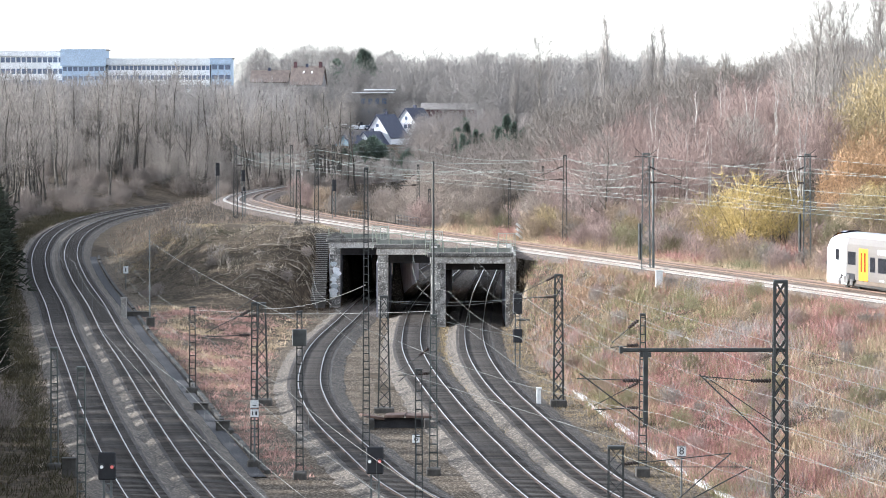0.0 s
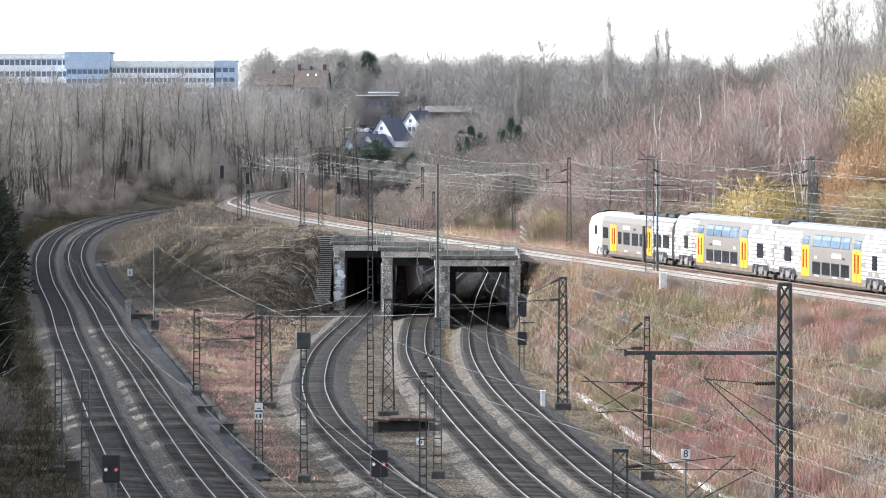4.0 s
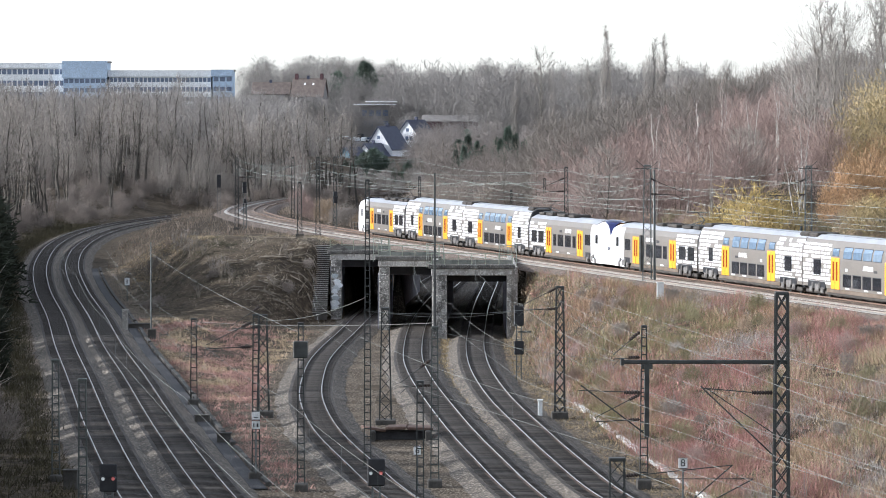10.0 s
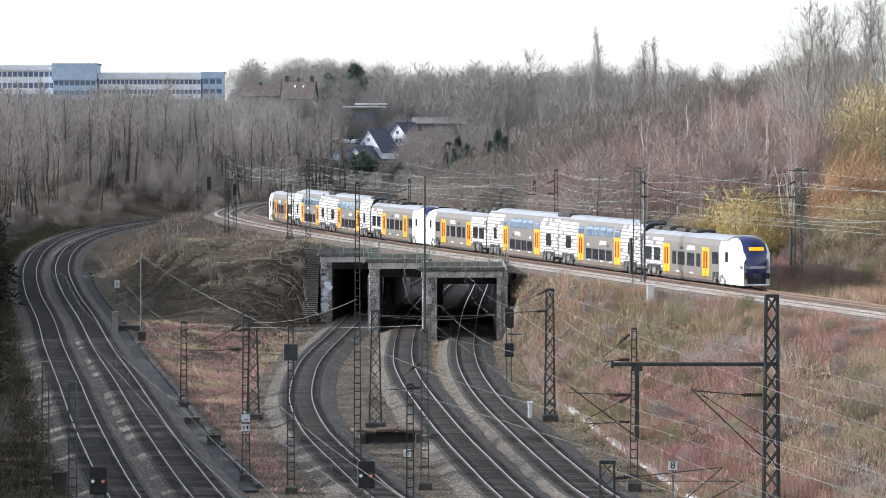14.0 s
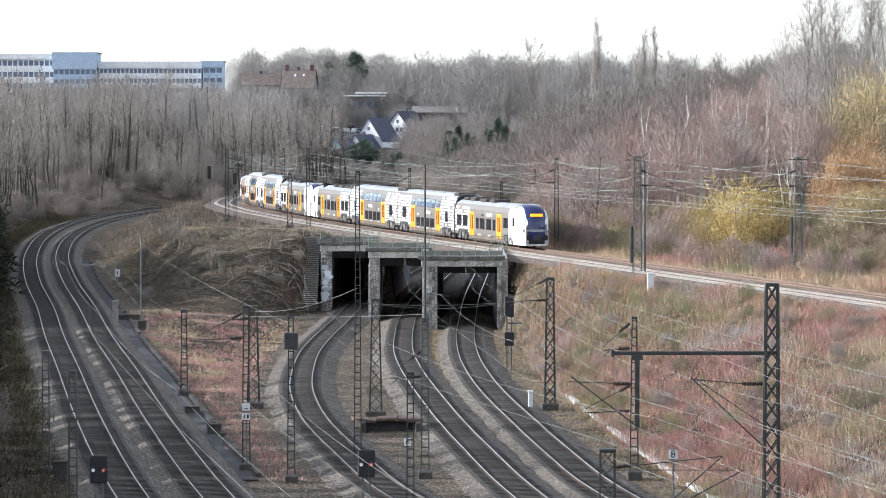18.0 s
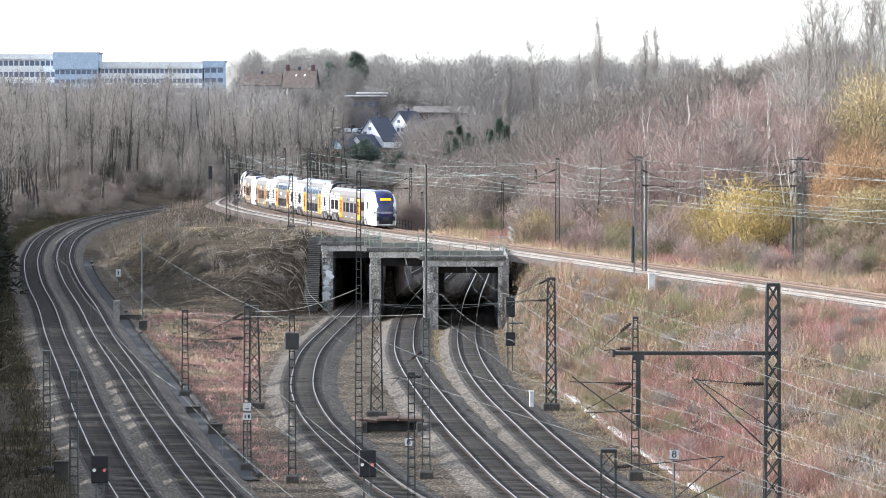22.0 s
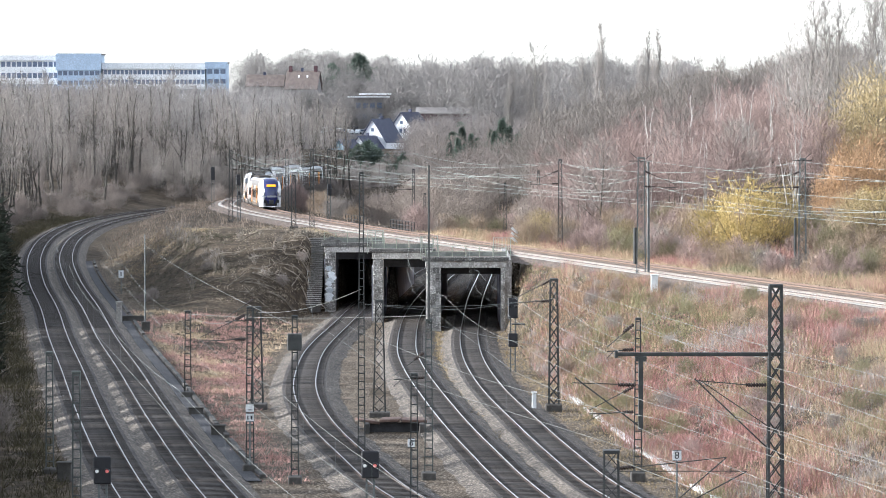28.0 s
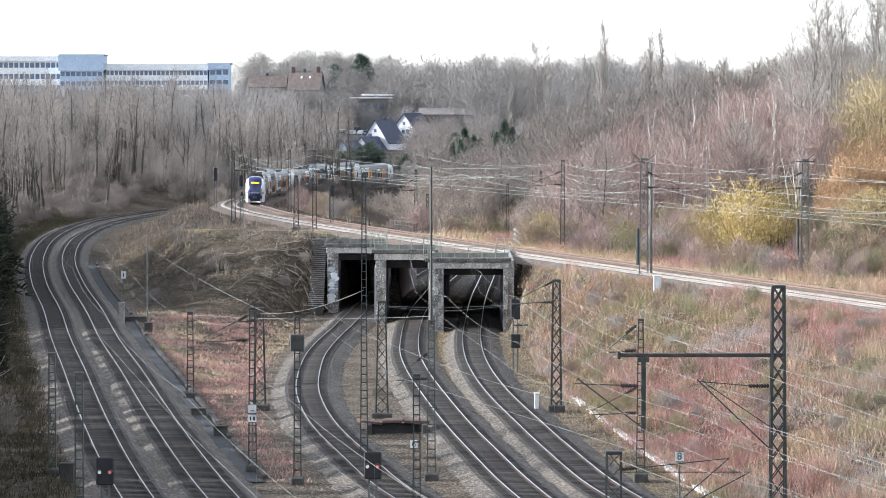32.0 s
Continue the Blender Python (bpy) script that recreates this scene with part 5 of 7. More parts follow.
for px, d, sc, key in ((742, 452, 0.95, "scrub_red"), (752, 455, 0.85, "scrub_red"), (735, 456, 0.8, "scrub_red"), (800, 560, 1.2, "scrub_tan"), (850, 565, 1.2, "scrub_tan"), (885, 560, 1.1, "scrub_olive"), (825, 570, 1.1, "scrub_olive"), (910, 570, 1.2, "scrub_red")):
    plant(key, at_px(px, d), d, sc)
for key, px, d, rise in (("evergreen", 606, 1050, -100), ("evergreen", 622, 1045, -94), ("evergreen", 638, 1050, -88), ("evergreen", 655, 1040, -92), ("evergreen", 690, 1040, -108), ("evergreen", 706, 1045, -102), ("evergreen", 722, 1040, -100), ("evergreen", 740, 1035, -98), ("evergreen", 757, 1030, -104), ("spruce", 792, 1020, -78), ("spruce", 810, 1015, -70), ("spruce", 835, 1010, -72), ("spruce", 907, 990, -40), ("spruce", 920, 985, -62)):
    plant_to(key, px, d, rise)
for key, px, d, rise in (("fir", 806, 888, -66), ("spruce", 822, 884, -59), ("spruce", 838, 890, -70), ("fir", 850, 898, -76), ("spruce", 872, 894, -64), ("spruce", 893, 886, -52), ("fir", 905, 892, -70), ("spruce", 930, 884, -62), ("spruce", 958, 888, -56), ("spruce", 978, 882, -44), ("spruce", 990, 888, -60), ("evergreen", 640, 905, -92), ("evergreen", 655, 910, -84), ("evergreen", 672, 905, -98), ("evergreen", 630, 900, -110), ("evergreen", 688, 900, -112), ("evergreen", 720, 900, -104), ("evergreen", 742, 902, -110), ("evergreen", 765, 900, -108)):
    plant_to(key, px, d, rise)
wood("lower_scrub", "dark scrub below the houses", ["hill0", "red1"], 60, lambda y: (at_px(540, y), at_px(745, y)), (760, 900), (0.33, 0.5), 119, twig_m=TW_HAZE)
wood("hollow_wood", "grey-brown scrub trees behind the loop", ["hill0", "hill1", "red1"], 110, lambda y: (at_px(735, y), at_px(1010, y)), (650, 880), (0.6, 1.0), 114, twig_m=twigs("twigs_hollow", (0.26, 0.225, 0.20)))
for px, d, s, key in ((1322, 356, 1.75, "yellow"), (1270, 360, 1.35, "yellow"), (1378, 356, 1.45, "yellow"), (965, 402, 0.95, "ochre"), (1112, 384, 0.8, "ochre"), (1520, 345, 1.2, "ochre"), (1560, 338, 1.3, "ochre"), (1545, 352, 1.0, "yellow"),
                      (1462, 378, 0.75, "orange_tree"), (1490, 381, 0.95, "orange_tree"), (1512, 376, 1.0, "orange_tree"), (1538, 380, 1.1, "orange_tree"), (1560, 376, 0.95, "orange_tree"), (1500, 392, 1.15, "orange_tree"), (1550, 392, 1.2, "orange_tree"), (1476, 366, 0.9, "orange"), (1520, 362, 1.0, "orange"), (1488, 424, 1.05, "ochre_tree"), (1516, 428, 1.2, "ochre_tree"), (1548, 424, 1.3, "ochre_tree"), (1582, 428, 1.35, "ochre_tree"), (1535, 436, 1.35, "ochre_tree"), (940, 1010, 1.8, "ochre")):
    plant(key, at_px(px, d), d, s)
for px, d, s, key in ((1430, 452, 1.05, "great0"), (1480, 446, 1.1, "great1"), (1530, 455, 1.15, "great0"), (1575, 440, 1.05, "great1"), (1405, 470, 0.9, "great1"), (1150, 430, 0.85, "birch0"), (1165, 436, 0.8, "birch1"), (1300, 430, 0.85, "birch1"), (1292, 438, 0.7, "birch0"), (1405, 412, 0.8, "birch1"), (1412, 416, 0.9, "birch0"), (1108, 450, 0.75, "birch1"), (520, 640, 0.9, "birch1")):
    plant(key, at_px(px, d), d, s)
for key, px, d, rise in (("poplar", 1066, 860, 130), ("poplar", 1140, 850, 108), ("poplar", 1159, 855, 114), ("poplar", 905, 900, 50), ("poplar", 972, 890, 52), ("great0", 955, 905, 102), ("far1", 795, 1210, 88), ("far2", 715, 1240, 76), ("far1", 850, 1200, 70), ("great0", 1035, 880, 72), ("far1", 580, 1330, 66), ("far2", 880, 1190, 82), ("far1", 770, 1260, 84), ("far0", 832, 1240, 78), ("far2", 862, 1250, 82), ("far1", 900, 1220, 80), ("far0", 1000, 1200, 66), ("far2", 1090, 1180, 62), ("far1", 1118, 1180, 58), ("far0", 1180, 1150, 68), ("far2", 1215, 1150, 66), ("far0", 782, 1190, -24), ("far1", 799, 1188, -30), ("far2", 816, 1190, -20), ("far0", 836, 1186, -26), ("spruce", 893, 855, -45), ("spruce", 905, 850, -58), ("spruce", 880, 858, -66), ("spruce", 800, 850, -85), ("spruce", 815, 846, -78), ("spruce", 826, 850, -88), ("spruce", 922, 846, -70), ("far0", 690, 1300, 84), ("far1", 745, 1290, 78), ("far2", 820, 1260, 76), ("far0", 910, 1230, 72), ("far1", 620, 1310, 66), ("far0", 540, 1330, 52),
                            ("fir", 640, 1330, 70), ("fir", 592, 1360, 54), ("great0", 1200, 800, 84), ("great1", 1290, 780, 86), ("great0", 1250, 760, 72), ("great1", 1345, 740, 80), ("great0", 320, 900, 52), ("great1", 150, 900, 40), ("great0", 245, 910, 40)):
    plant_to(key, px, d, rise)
for px, d, s, key in ((985, 950, 0.8, "spruce"), (820, 1060, 0.7, "fir"), (840, 1050, 0.6, "fir"), (735, 1100, 0.4, "fir"), (995, 900, 0.7, "spruce")):
    plant(key, at_px(px, d), d, s)

# ---- low growth: blades and stems ----
def growth(name, x, y, h, per, spread, width, material, label, seed, lean=0.45):
    """A field of tufts at x, y with height h; one mesh."""
    rng = np.random.default_rng(seed)
    n = len(x)
    z = ground_z(x, y)
    b = np.stack([np.repeat(x, per), np.repeat(y, per), np.repeat(z, per) - 0.08], 1)
    b[:, :2] += rng.normal(0, spread, (n * per, 2))
    way = rng.normal(0, lean, (n * per, 3))
    way[:, 2] = 1.0
    ln = np.repeat(h, per) * rng.uniform(0.45, 1.1, n * per)
    me = sliver_mesh(name, slivers(b, way, ln, np.full(n * per, width) * rng.uniform(0.6, 1.4, n * per), rng), material)
    return tagged(new(name, me), label, "vegetation", kind="stuff")


def blades(name, a, b):
    return mat(name, a, b, size=2.2, fine=0.25, rough=1.0, bump=0, rand=0.35, island=True, spec=0.08)


rng = np.random.default_rng(5)
# the right bank: species by patches
n = 31000
y = rng.uniform(168, 352, n)
x = at_px(900 + rng.uniform(0, 700, n), y)
ok = (near(LINE_E, x, y) > 4.6) & (near(UPPER_MID, x, y) < -4.6)
x, y = x[ok], y[ok]
hgt = np.array([0.75 + 1.1 * noise.noise(Vector((u * 0.5, v * 0.1, 9.0))) for u, v in zip(x, y)])
# where each species is at home: x, y, reach across and along, strength
HOME = [[(19.6, 257, 3.0, 9, 1.0), (20, 223, 3.5, 12, 0.5), (9, 300, 3, 14, 0.5)],
        [(16.3, 277, 3.2, 11, 1.1), (15, 304, 2.6, 12, 0.9), (12, 240, 2.5, 12, 0.5)],
        [(24.7, 273, 2.5, 8, 0.9), (21.3, 240, 2.5, 9, 0.9), (26.1, 238, 3.0, 9, 1.0), (20.4, 205, 4, 10, 0.7), (13, 330, 3, 15, 0.6)],
        [(22, 279, 4.0, 6, 1.1), (13.8, 318, 3.5, 13, 1.0), (31, 255, 3.0, 8, 0.6), (14, 262, 2.5, 8, 0.6), (16, 206, 3, 9, 0.6)],
        [(28, 265, 3.0, 7, 1.3), (16.1, 251, 2.8, 7, 1.1), (24.9, 252, 2.6, 7, 0.8), (13.8, 266, 1.6, 9, 0.8), (16.3, 220, 2.6, 12, 1.0), (13.6, 210, 2.2, 9, 0.8)]]
odds = []
for k, spots in enumerate(HOME):
    f = sum(w * np.exp(-(((x - u) / (a * 1.15)) ** 2 + ((y - v) / (b * 1.1)) ** 2) / 2) for u, v, a, b, w in spots)
    odds.append(0.62 * f + (0.02, 0.08, -0.02, 0.06, 0.06)[k] + 0.7 * np.array([noise.noise(Vector((u * 0.45, v * 0.07, 20.0 + 7 * k))) for u, v in zip(x, y)]) + rng.normal(0, 0.4, len(x)))
kind = np.argmax(np.array(odds), 0)
BANK = [("grey_brambles", (0.28, 0.245, 0.225), (0.36, 0.32, 0.295), "grey leafless bramble stems on the bank"), ("olive_brambles", (0.17, 0.16, 0.085), (0.26, 0.24, 0.13), "olive-green brambles on the bank"), ("straw_grass", (0.34, 0.265, 0.175), (0.43, 0.34, 0.23), "dry straw-coloured grass on the bank"), ("rusty_bracken", (0.29, 0.19, 0.125), (0.37, 0.255, 0.175), "rust-brown bracken and dead stems on the bank"), ("red_dogwood", (0.31, 0.155, 0.14), (0.39, 0.225, 0.195), "red-stemmed dogwood thicket on the bank")]
for k, (nm, a, b, lab) in enumerate(BANK):
    q = kind == k
    growth(nm, x[q], y[q], np.maximum(hgt[q], 0.35) * (1.2 if k == 4 else 1.0), 15, 0.26, 0.027, blades(nm, a, b), lab, 100 + k)
grove(["scrub_olive", "scrub_tan", "scrub_grey", "scrub_olive", "scrub_red"], 75, lambda v: (at_px(900, v), at_px(1600, v)), (205, 335), (0.22, 0.5), 41, lambda u, v: float(near(LINE_E, u, v)) > 6 and float(near(UPPER_MID, u, v)) < -6.5)
wood("knoll_bushes", "dead brown bushes and saplings on the knoll", ["scrub_grey"], 9, lambda v: (-44, -12), (369, 394), (0.2, 0.45), 310, lambda u, v: float(near(LINE_B, u, v)) > 5 and float(near(UPPER_MID, u, v)) < -7, twig_m=TW_DARK)
tree_kind("stool", 2.2, 0.9, 80, base=0.3, limbs=20, subs=2, tw=2, tl=0.5, tww=0.03, lean=55, bark_m=bark("bark_cut_pale", (0.29, 0.25, 0.20), (0.14, 0.115, 0.09)), twig_m=TW_GREY, stems=5, r0=0.10, label="cut-back shrub with pale bare stems", name="shrub", cat="shrub")


def on_slope(px, down):
    """Distance at which the sight line at bearing px, falling down / 7000, meets the knoll."""
    return next((d for d in np.arange(345, 430, 0.5) if 19.3 - down * d / 7000 <= float(ground_z(at_px(px, d), d))), 412.0)


for px, down, sc in ((262, 205, 1.2), (270, 218, 1.0), (278, 205, 0.8), (290, 212, 0.7), (255, 228, 0.8), (302, 262, 1.0), (312, 272, 1.2), (322, 268, 1.3), (332, 275, 1.0), (342, 262, 0.9), (352, 270, 0.7), (372, 306, 1.0), (384, 312, 1.2), (392, 304, 0.9), (400, 318, 0.7), (430, 258, 0.6), (455, 300, 0.6), (500, 270, 0.7), (508, 285, 0.6), (470, 325, 0.6), (345, 345, 0.7)):
    d = on_slope(px, down)
    plant("stool", at_px(px, d), d, sc * 0.9)
rb = random.Random(23)
for k in range(46):
    px, down = (rb.uniform(430, 558), rb.uniform(235, 365)) if k % 4 else (rb.uniform(280, 440), rb.uniform(250, 360))
    d = on_slope(px, down)
    x0, ln, a = at_px(px, d), rb.uniform(1.2, 3.6), rb.uniform(-0.5, 0.5) + (0.0 if rb.random() < 0.7 else 1.2)
    pts = []
    for i in range(5):
        u, v = x0 + math.cos(a) * ln * i / 4, d + math.sin(a) * ln * i / 4
        pts.append((u, v, float(ground_z(u, v)) + 0.12 + 0.1 * i + rb.uniform(0, 0.12)))
    g = empty("fallen_branch", Matrix(), "pale dead branch lying on the overgrown knoll", "branch", "fallen branches")
    link("limb", *tube(pts, [0.075, 0.065, 0.05, 0.04, 0.02], 5), MATS["bark_cut_pale"], g)
    for i in (1, 2, 3):
        q = Vector(pts[i])
        link("twig", *tube([q, q + Vector((rb.uniform(-0.5, 0.5), rb.uniform(-0.3, 0.3), rb.uniform(0.2, 0.7)))], [0.03, 0.012], 4), MATS["bark_cut_pale"], g)
# strip beyond the upper line
n = 5200
y = rng.uniform(300, 440, n)
x = np.interp(y, UPPER_MID[:, 1], UPPER_MID[:, 0]) + rng.uniform(4.6, 20, n)
growth("verge_grass", x, y, rng.uniform(0.3, 0.9, n), 11, 0.3, 0.035, blades("verge_grass", (0.44, 0.33, 0.22), (0.53, 0.42, 0.29)), "tan and rusty grass beside the upper line", 110)
# tangle on the slope behind it, by patches
n = 9000
y = rng.uniform(300, 440, n)
x = np.interp(y, UPPER_MID[:, 1], UPPER_MID[:, 0]) + 7.5 + 19 * rng.random(n) ** 1.3
pat = np.array([noise.noise(Vector((u * 0.22, v * 0.07, 31.0))) for u, v in zip(x, y)]) + rng.normal(0, 0.16, n)
pat += 0.5 * np.exp(-(((x - 30) / 3.5) ** 2 + ((y - 345) / 9) ** 2) / 2)
for k, (nm, a, b, lab) in enumerate((("verge_brambles", (0.17, 0.165, 0.095), (0.26, 0.245, 0.145), "olive brambles beyond the upper line"), ("verge_bracken", (0.36, 0.255, 0.165), (0.46, 0.34, 0.23), "rusty bracken beyond the upper line"), ("verge_dogwood", (0.34, 0.17, 0.155), (0.43, 0.25, 0.22), "red-stemmed dogwood beyond the upper line"))):
    q = np.digitize(pat, [-0.08, 0.4]) == k
    growth(nm, x[q], y[q], rng.uniform(0.5, 1.7, q.sum()), 13, 0.32, 0.032, blades(nm, a, b), lab, 130 + k, 0.55)
# flat patch of rusty bracken between the lines
n = 5200
y = rng.uniform(200, 362, n)
x = np.interp(y, LINE_B[:, 1], LINE_B[:, 0]) + 3.6 + rng.uniform(0, 1, n) * np.maximum(np.interp(y, LINE_C[:, 1], LINE_C[:, 0]) - np.interp(y, LINE_B[:, 1], LINE_B[:, 0]) - 7.0, 0.0)
w = rng.random(n) < np.where(y > 262, 0.95, 0.2)
x, y = x[w], y[w]
w = np.array([noise.noise(Vector((u * 0.25, v * 0.09, 5.0))) for u, v in zip(x, y)]) + rng.normal(0, 0.12, len(x)) - 0.5 * (y < 262) > 0.1
growth("red_bracken", x[~w], y[~w], rng.uniform(0.2, 0.55, (~w).sum()), 12, 0.3, 0.05, blades("red_bracken", (0.40, 0.235, 0.20), (0.50, 0.31, 0.26)), "flattened red-brown bracken between the tracks", 111, 0.9)
growth("pale_straw", x[w], y[w], rng.uniform(0.2, 0.5, w.sum()), 12, 0.3, 0.05, blades("pale_straw", (0.46, 0.345, 0.22), (0.54, 0.43, 0.295)), "flattened pale straw between the tracks", 112, 0.9)
# knoll: face stems, shaded left and lit right by colour; straw on the top
n = 7500
y = rng.uniform(358, 470, n)
x = rng.uniform(-48, -11.5, n)
ok = (near(LINE_B, x, y) > 4.5) & (near(UPPER_MID, x, y) < -3.4)
x, y = x[ok], y[ok]
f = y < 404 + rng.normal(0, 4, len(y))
# lit, dim: the face split by how light should fall on it
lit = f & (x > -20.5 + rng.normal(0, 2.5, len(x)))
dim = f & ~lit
growth("knoll_scrub", x[dim], y[dim], rng.uniform(0.1, 0.36, dim.sum()), 12, 0.4, 0.035, blades("knoll_scrub", (0.085, 0.078, 0.055), (0.17, 0.15, 0.11)), "dead stems and brambles on the knoll, darkened as if shaded", 113, 0.7)
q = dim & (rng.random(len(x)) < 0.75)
growth("knoll_moss", x[q], y[q], rng.uniform(0.1, 0.3, q.sum()), 14, 0.6, 0.06, blades("knoll_moss", (0.055, 0.056, 0.038), (0.10, 0.097, 0.066)), "low olive ground cover on the knoll, darkened as if shaded", 119, 1.2)
growth("knoll_straw", x[lit], y[lit], rng.uniform(0.15, 0.55, lit.sum()), 13, 0.35, 0.035, blades("knoll_straw", (0.26, 0.22, 0.17), (0.40, 0.34, 0.26)), "dry stems on the knoll by the steps, paled as if lit", 118, 0.9)
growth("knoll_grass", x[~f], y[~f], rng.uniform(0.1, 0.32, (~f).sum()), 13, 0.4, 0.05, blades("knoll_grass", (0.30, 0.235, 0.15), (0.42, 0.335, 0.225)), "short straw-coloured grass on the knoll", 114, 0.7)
# weeds by the lower right tracks and left bank
n = 3800
y = rng.uniform(190, 350, n)
x = np.interp(y, LINE_E[:, 1], LINE_E[:, 0]) + rng.uniform(2.6, 4.8, n)
s_ = rng.random(n) < 0.55
x[s_] = (np.interp(y, LINE_D[:, 1], LINE_D[:, 0]) + np.interp(y, LINE_E[:, 1], LINE_E[:, 0]))[s_] / 2 + rng.uniform(-0.9, 0.9, n)[s_] * 0.8
growth("trackside_weeds", x, y, rng.uniform(0.12, 0.4, n), 8, 0.25, 0.035, blades("trackside_weeds", (0.28, 0.21, 0.11), (0.36, 0.28, 0.16)), "yellowed weeds along the tracks", 115, 0.8)
n = 9500
y = rng.uniform(178, 640, n)
x = np.interp(y, LINE_A[:, 1], LINE_A[:, 0]) - 3.1 - 19 * rng.random(n) ** 1.5
# bank undergrowth: dark leaves and the bank's shade share one colour
growth("left_bank_scrub", x, y, rng.uniform(0.3, 1.1, n), 11, 0.4, 0.05, blades("left_bank_scrub", (0.045, 0.042, 0.026), (0.085, 0.073, 0.045)), "dark undergrowth on the wooded bank, its shade in the colour too", 116, 0.6)
n = 4200
y = rng.uniform(440, 760, n)
x = rng.uniform(-45, 45, n)
ok = (np.abs(near(UPPER_MID, x, y)) > 5.5) & (np.abs(near(LINE_D, x, y)) > 8) & (near(LINE_B, x, y) > 5)
growth("hollow_reeds", x[ok], y[ok], rng.uniform(0.4, 1.6, ok.sum()), 10, 0.5, 0.06, blades("hollow_reeds", (0.22, 0.175, 0.14), (0.30, 0.24, 0.19)), "pinkish-tan reeds and scrub in the hollow", 117, 0.4)


for rec in TREES.values():
    if not rec[1]:
        for ob in [*rec[0].children, rec[0]]:
            bpy.data.objects.remove(ob)



# ---- buildings in the distance ----
FACADE = mat("facade_pale", (0.82, 0.825, 0.83), (0.74, 0.745, 0.75), size=4.0, fine=0.4, rough=0.8, bump=0.05)
FACADE_BLUE = mat("facade_blue", (0.46, 0.56, 0.69), (0.41, 0.51, 0.64), size=4.0, fine=0.4, rough=0.7, bump=0.05)
FACADE_TEAL = mat("facade_teal", (0.17, 0.27, 0.33), (0.13, 0.22, 0.28), size=4.0, fine=0.4, rough=0.8, bump=0.05)
HOUSE_WHITE = mat("house_white", (0.80, 0.80, 0.82), (0.74, 0.74, 0.76), size=2.0, fine=0.2, rough=0.85, bump=0.1)
ROOF_BLUE = mat("roof_slate_blue", (0.045, 0.05, 0.085), (0.06, 0.065, 0.10), size=1.0, fine=0.2, rough=0.6, bump=0.3)
ROOF_RED = mat("roof_red_brown", (0.075, 0.036, 0.042), (0.10, 0.052, 0.058), size=1.0, fine=0.2, rough=0.8, bump=0.3)
ROOF_GREY = mat("roof_grey", (0.20, 0.185, 0.175), (0.26, 0.24, 0.23), size=1.5, fine=0.2, rough=0.8, bump=0.2)
FAR_GLASS = mat("far_window", (0.10, 0.13, 0.20), (0.15, 0.18, 0.25), size=2.0, fine=0.3, rough=0.15, bump=0)


def block(x0, x1, y, depth, z0, z1, storeys, bays, label, wall=None, band=None, top=1.2):
    """A long flat-roofed building with rows of windows."""
    g = empty("office_building", Matrix(), label, "building", "far office buildings")
    link("wall", *box(x0, x1, y, y + depth, z0, z1), wall or FACADE, g)
    link("roof", *box(x0 - 0.4, x1 + 0.4, y - 0.4, y + depth + 0.4, z1, z1 + 0.5), ROOF_GREY, g)
    link("fascia", *box(x0 - 0.45, x1 + 0.45, y - 0.55, y - 0.42, z1 - top, z1 + 0.45), wall or FACADE, g)
    h = (z1 - top - z0) / storeys
    w = (x1 - x0) / bays
    first = None
    for s in range(storeys):
        if band:
            link("spandrel", *box(x0, x1, y - 0.1, y - 0.005, z0 + s * h, z0 + s * h + h * 0.42), band, g)
        for b in range(bays):
            m = Matrix.Translation((x0 + (b + 0.5) * w, y - 0.05, z0 + (s + 0.45) * h))
            if first is None:
                first = link("window", *soft_box(-w * 0.38, w * 0.38, -0.06, 0.04, 0, h * 0.45, 0.03), FAR_GLASS, g)
                first.matrix_basis = m
            else:
                share("window", first, m, g)
    return g


D1 = 1300
block(at_px(-40, D1), at_px(109, D1), D1, 14, 12, 31.8, 5, 16, "long white office block with ribbon windows", band=FACADE)
block(at_px(106, D1) + 0.5, at_px(184, D1), D1 - 4, 18, 12, 32.4, 5, 8, "pale blue office block with a plant room on the roof", FACADE_BLUE, FACADE_BLUE, top=5.0)
block(at_px(185, D1) + 0.5, at_px(368, D1), D1, 14, 12, 29.4, 5, 24, "long grey office block with ribbon windows", band=FACADE, top=1.6)
block(at_px(368, D1) + 0.6, at_px(406, D1), D1 - 2, 16, 12, 29.6, 5, 3, "blue-grey stair tower of the office block", FACADE_BLUE, FACADE_BLUE, top=1.6)


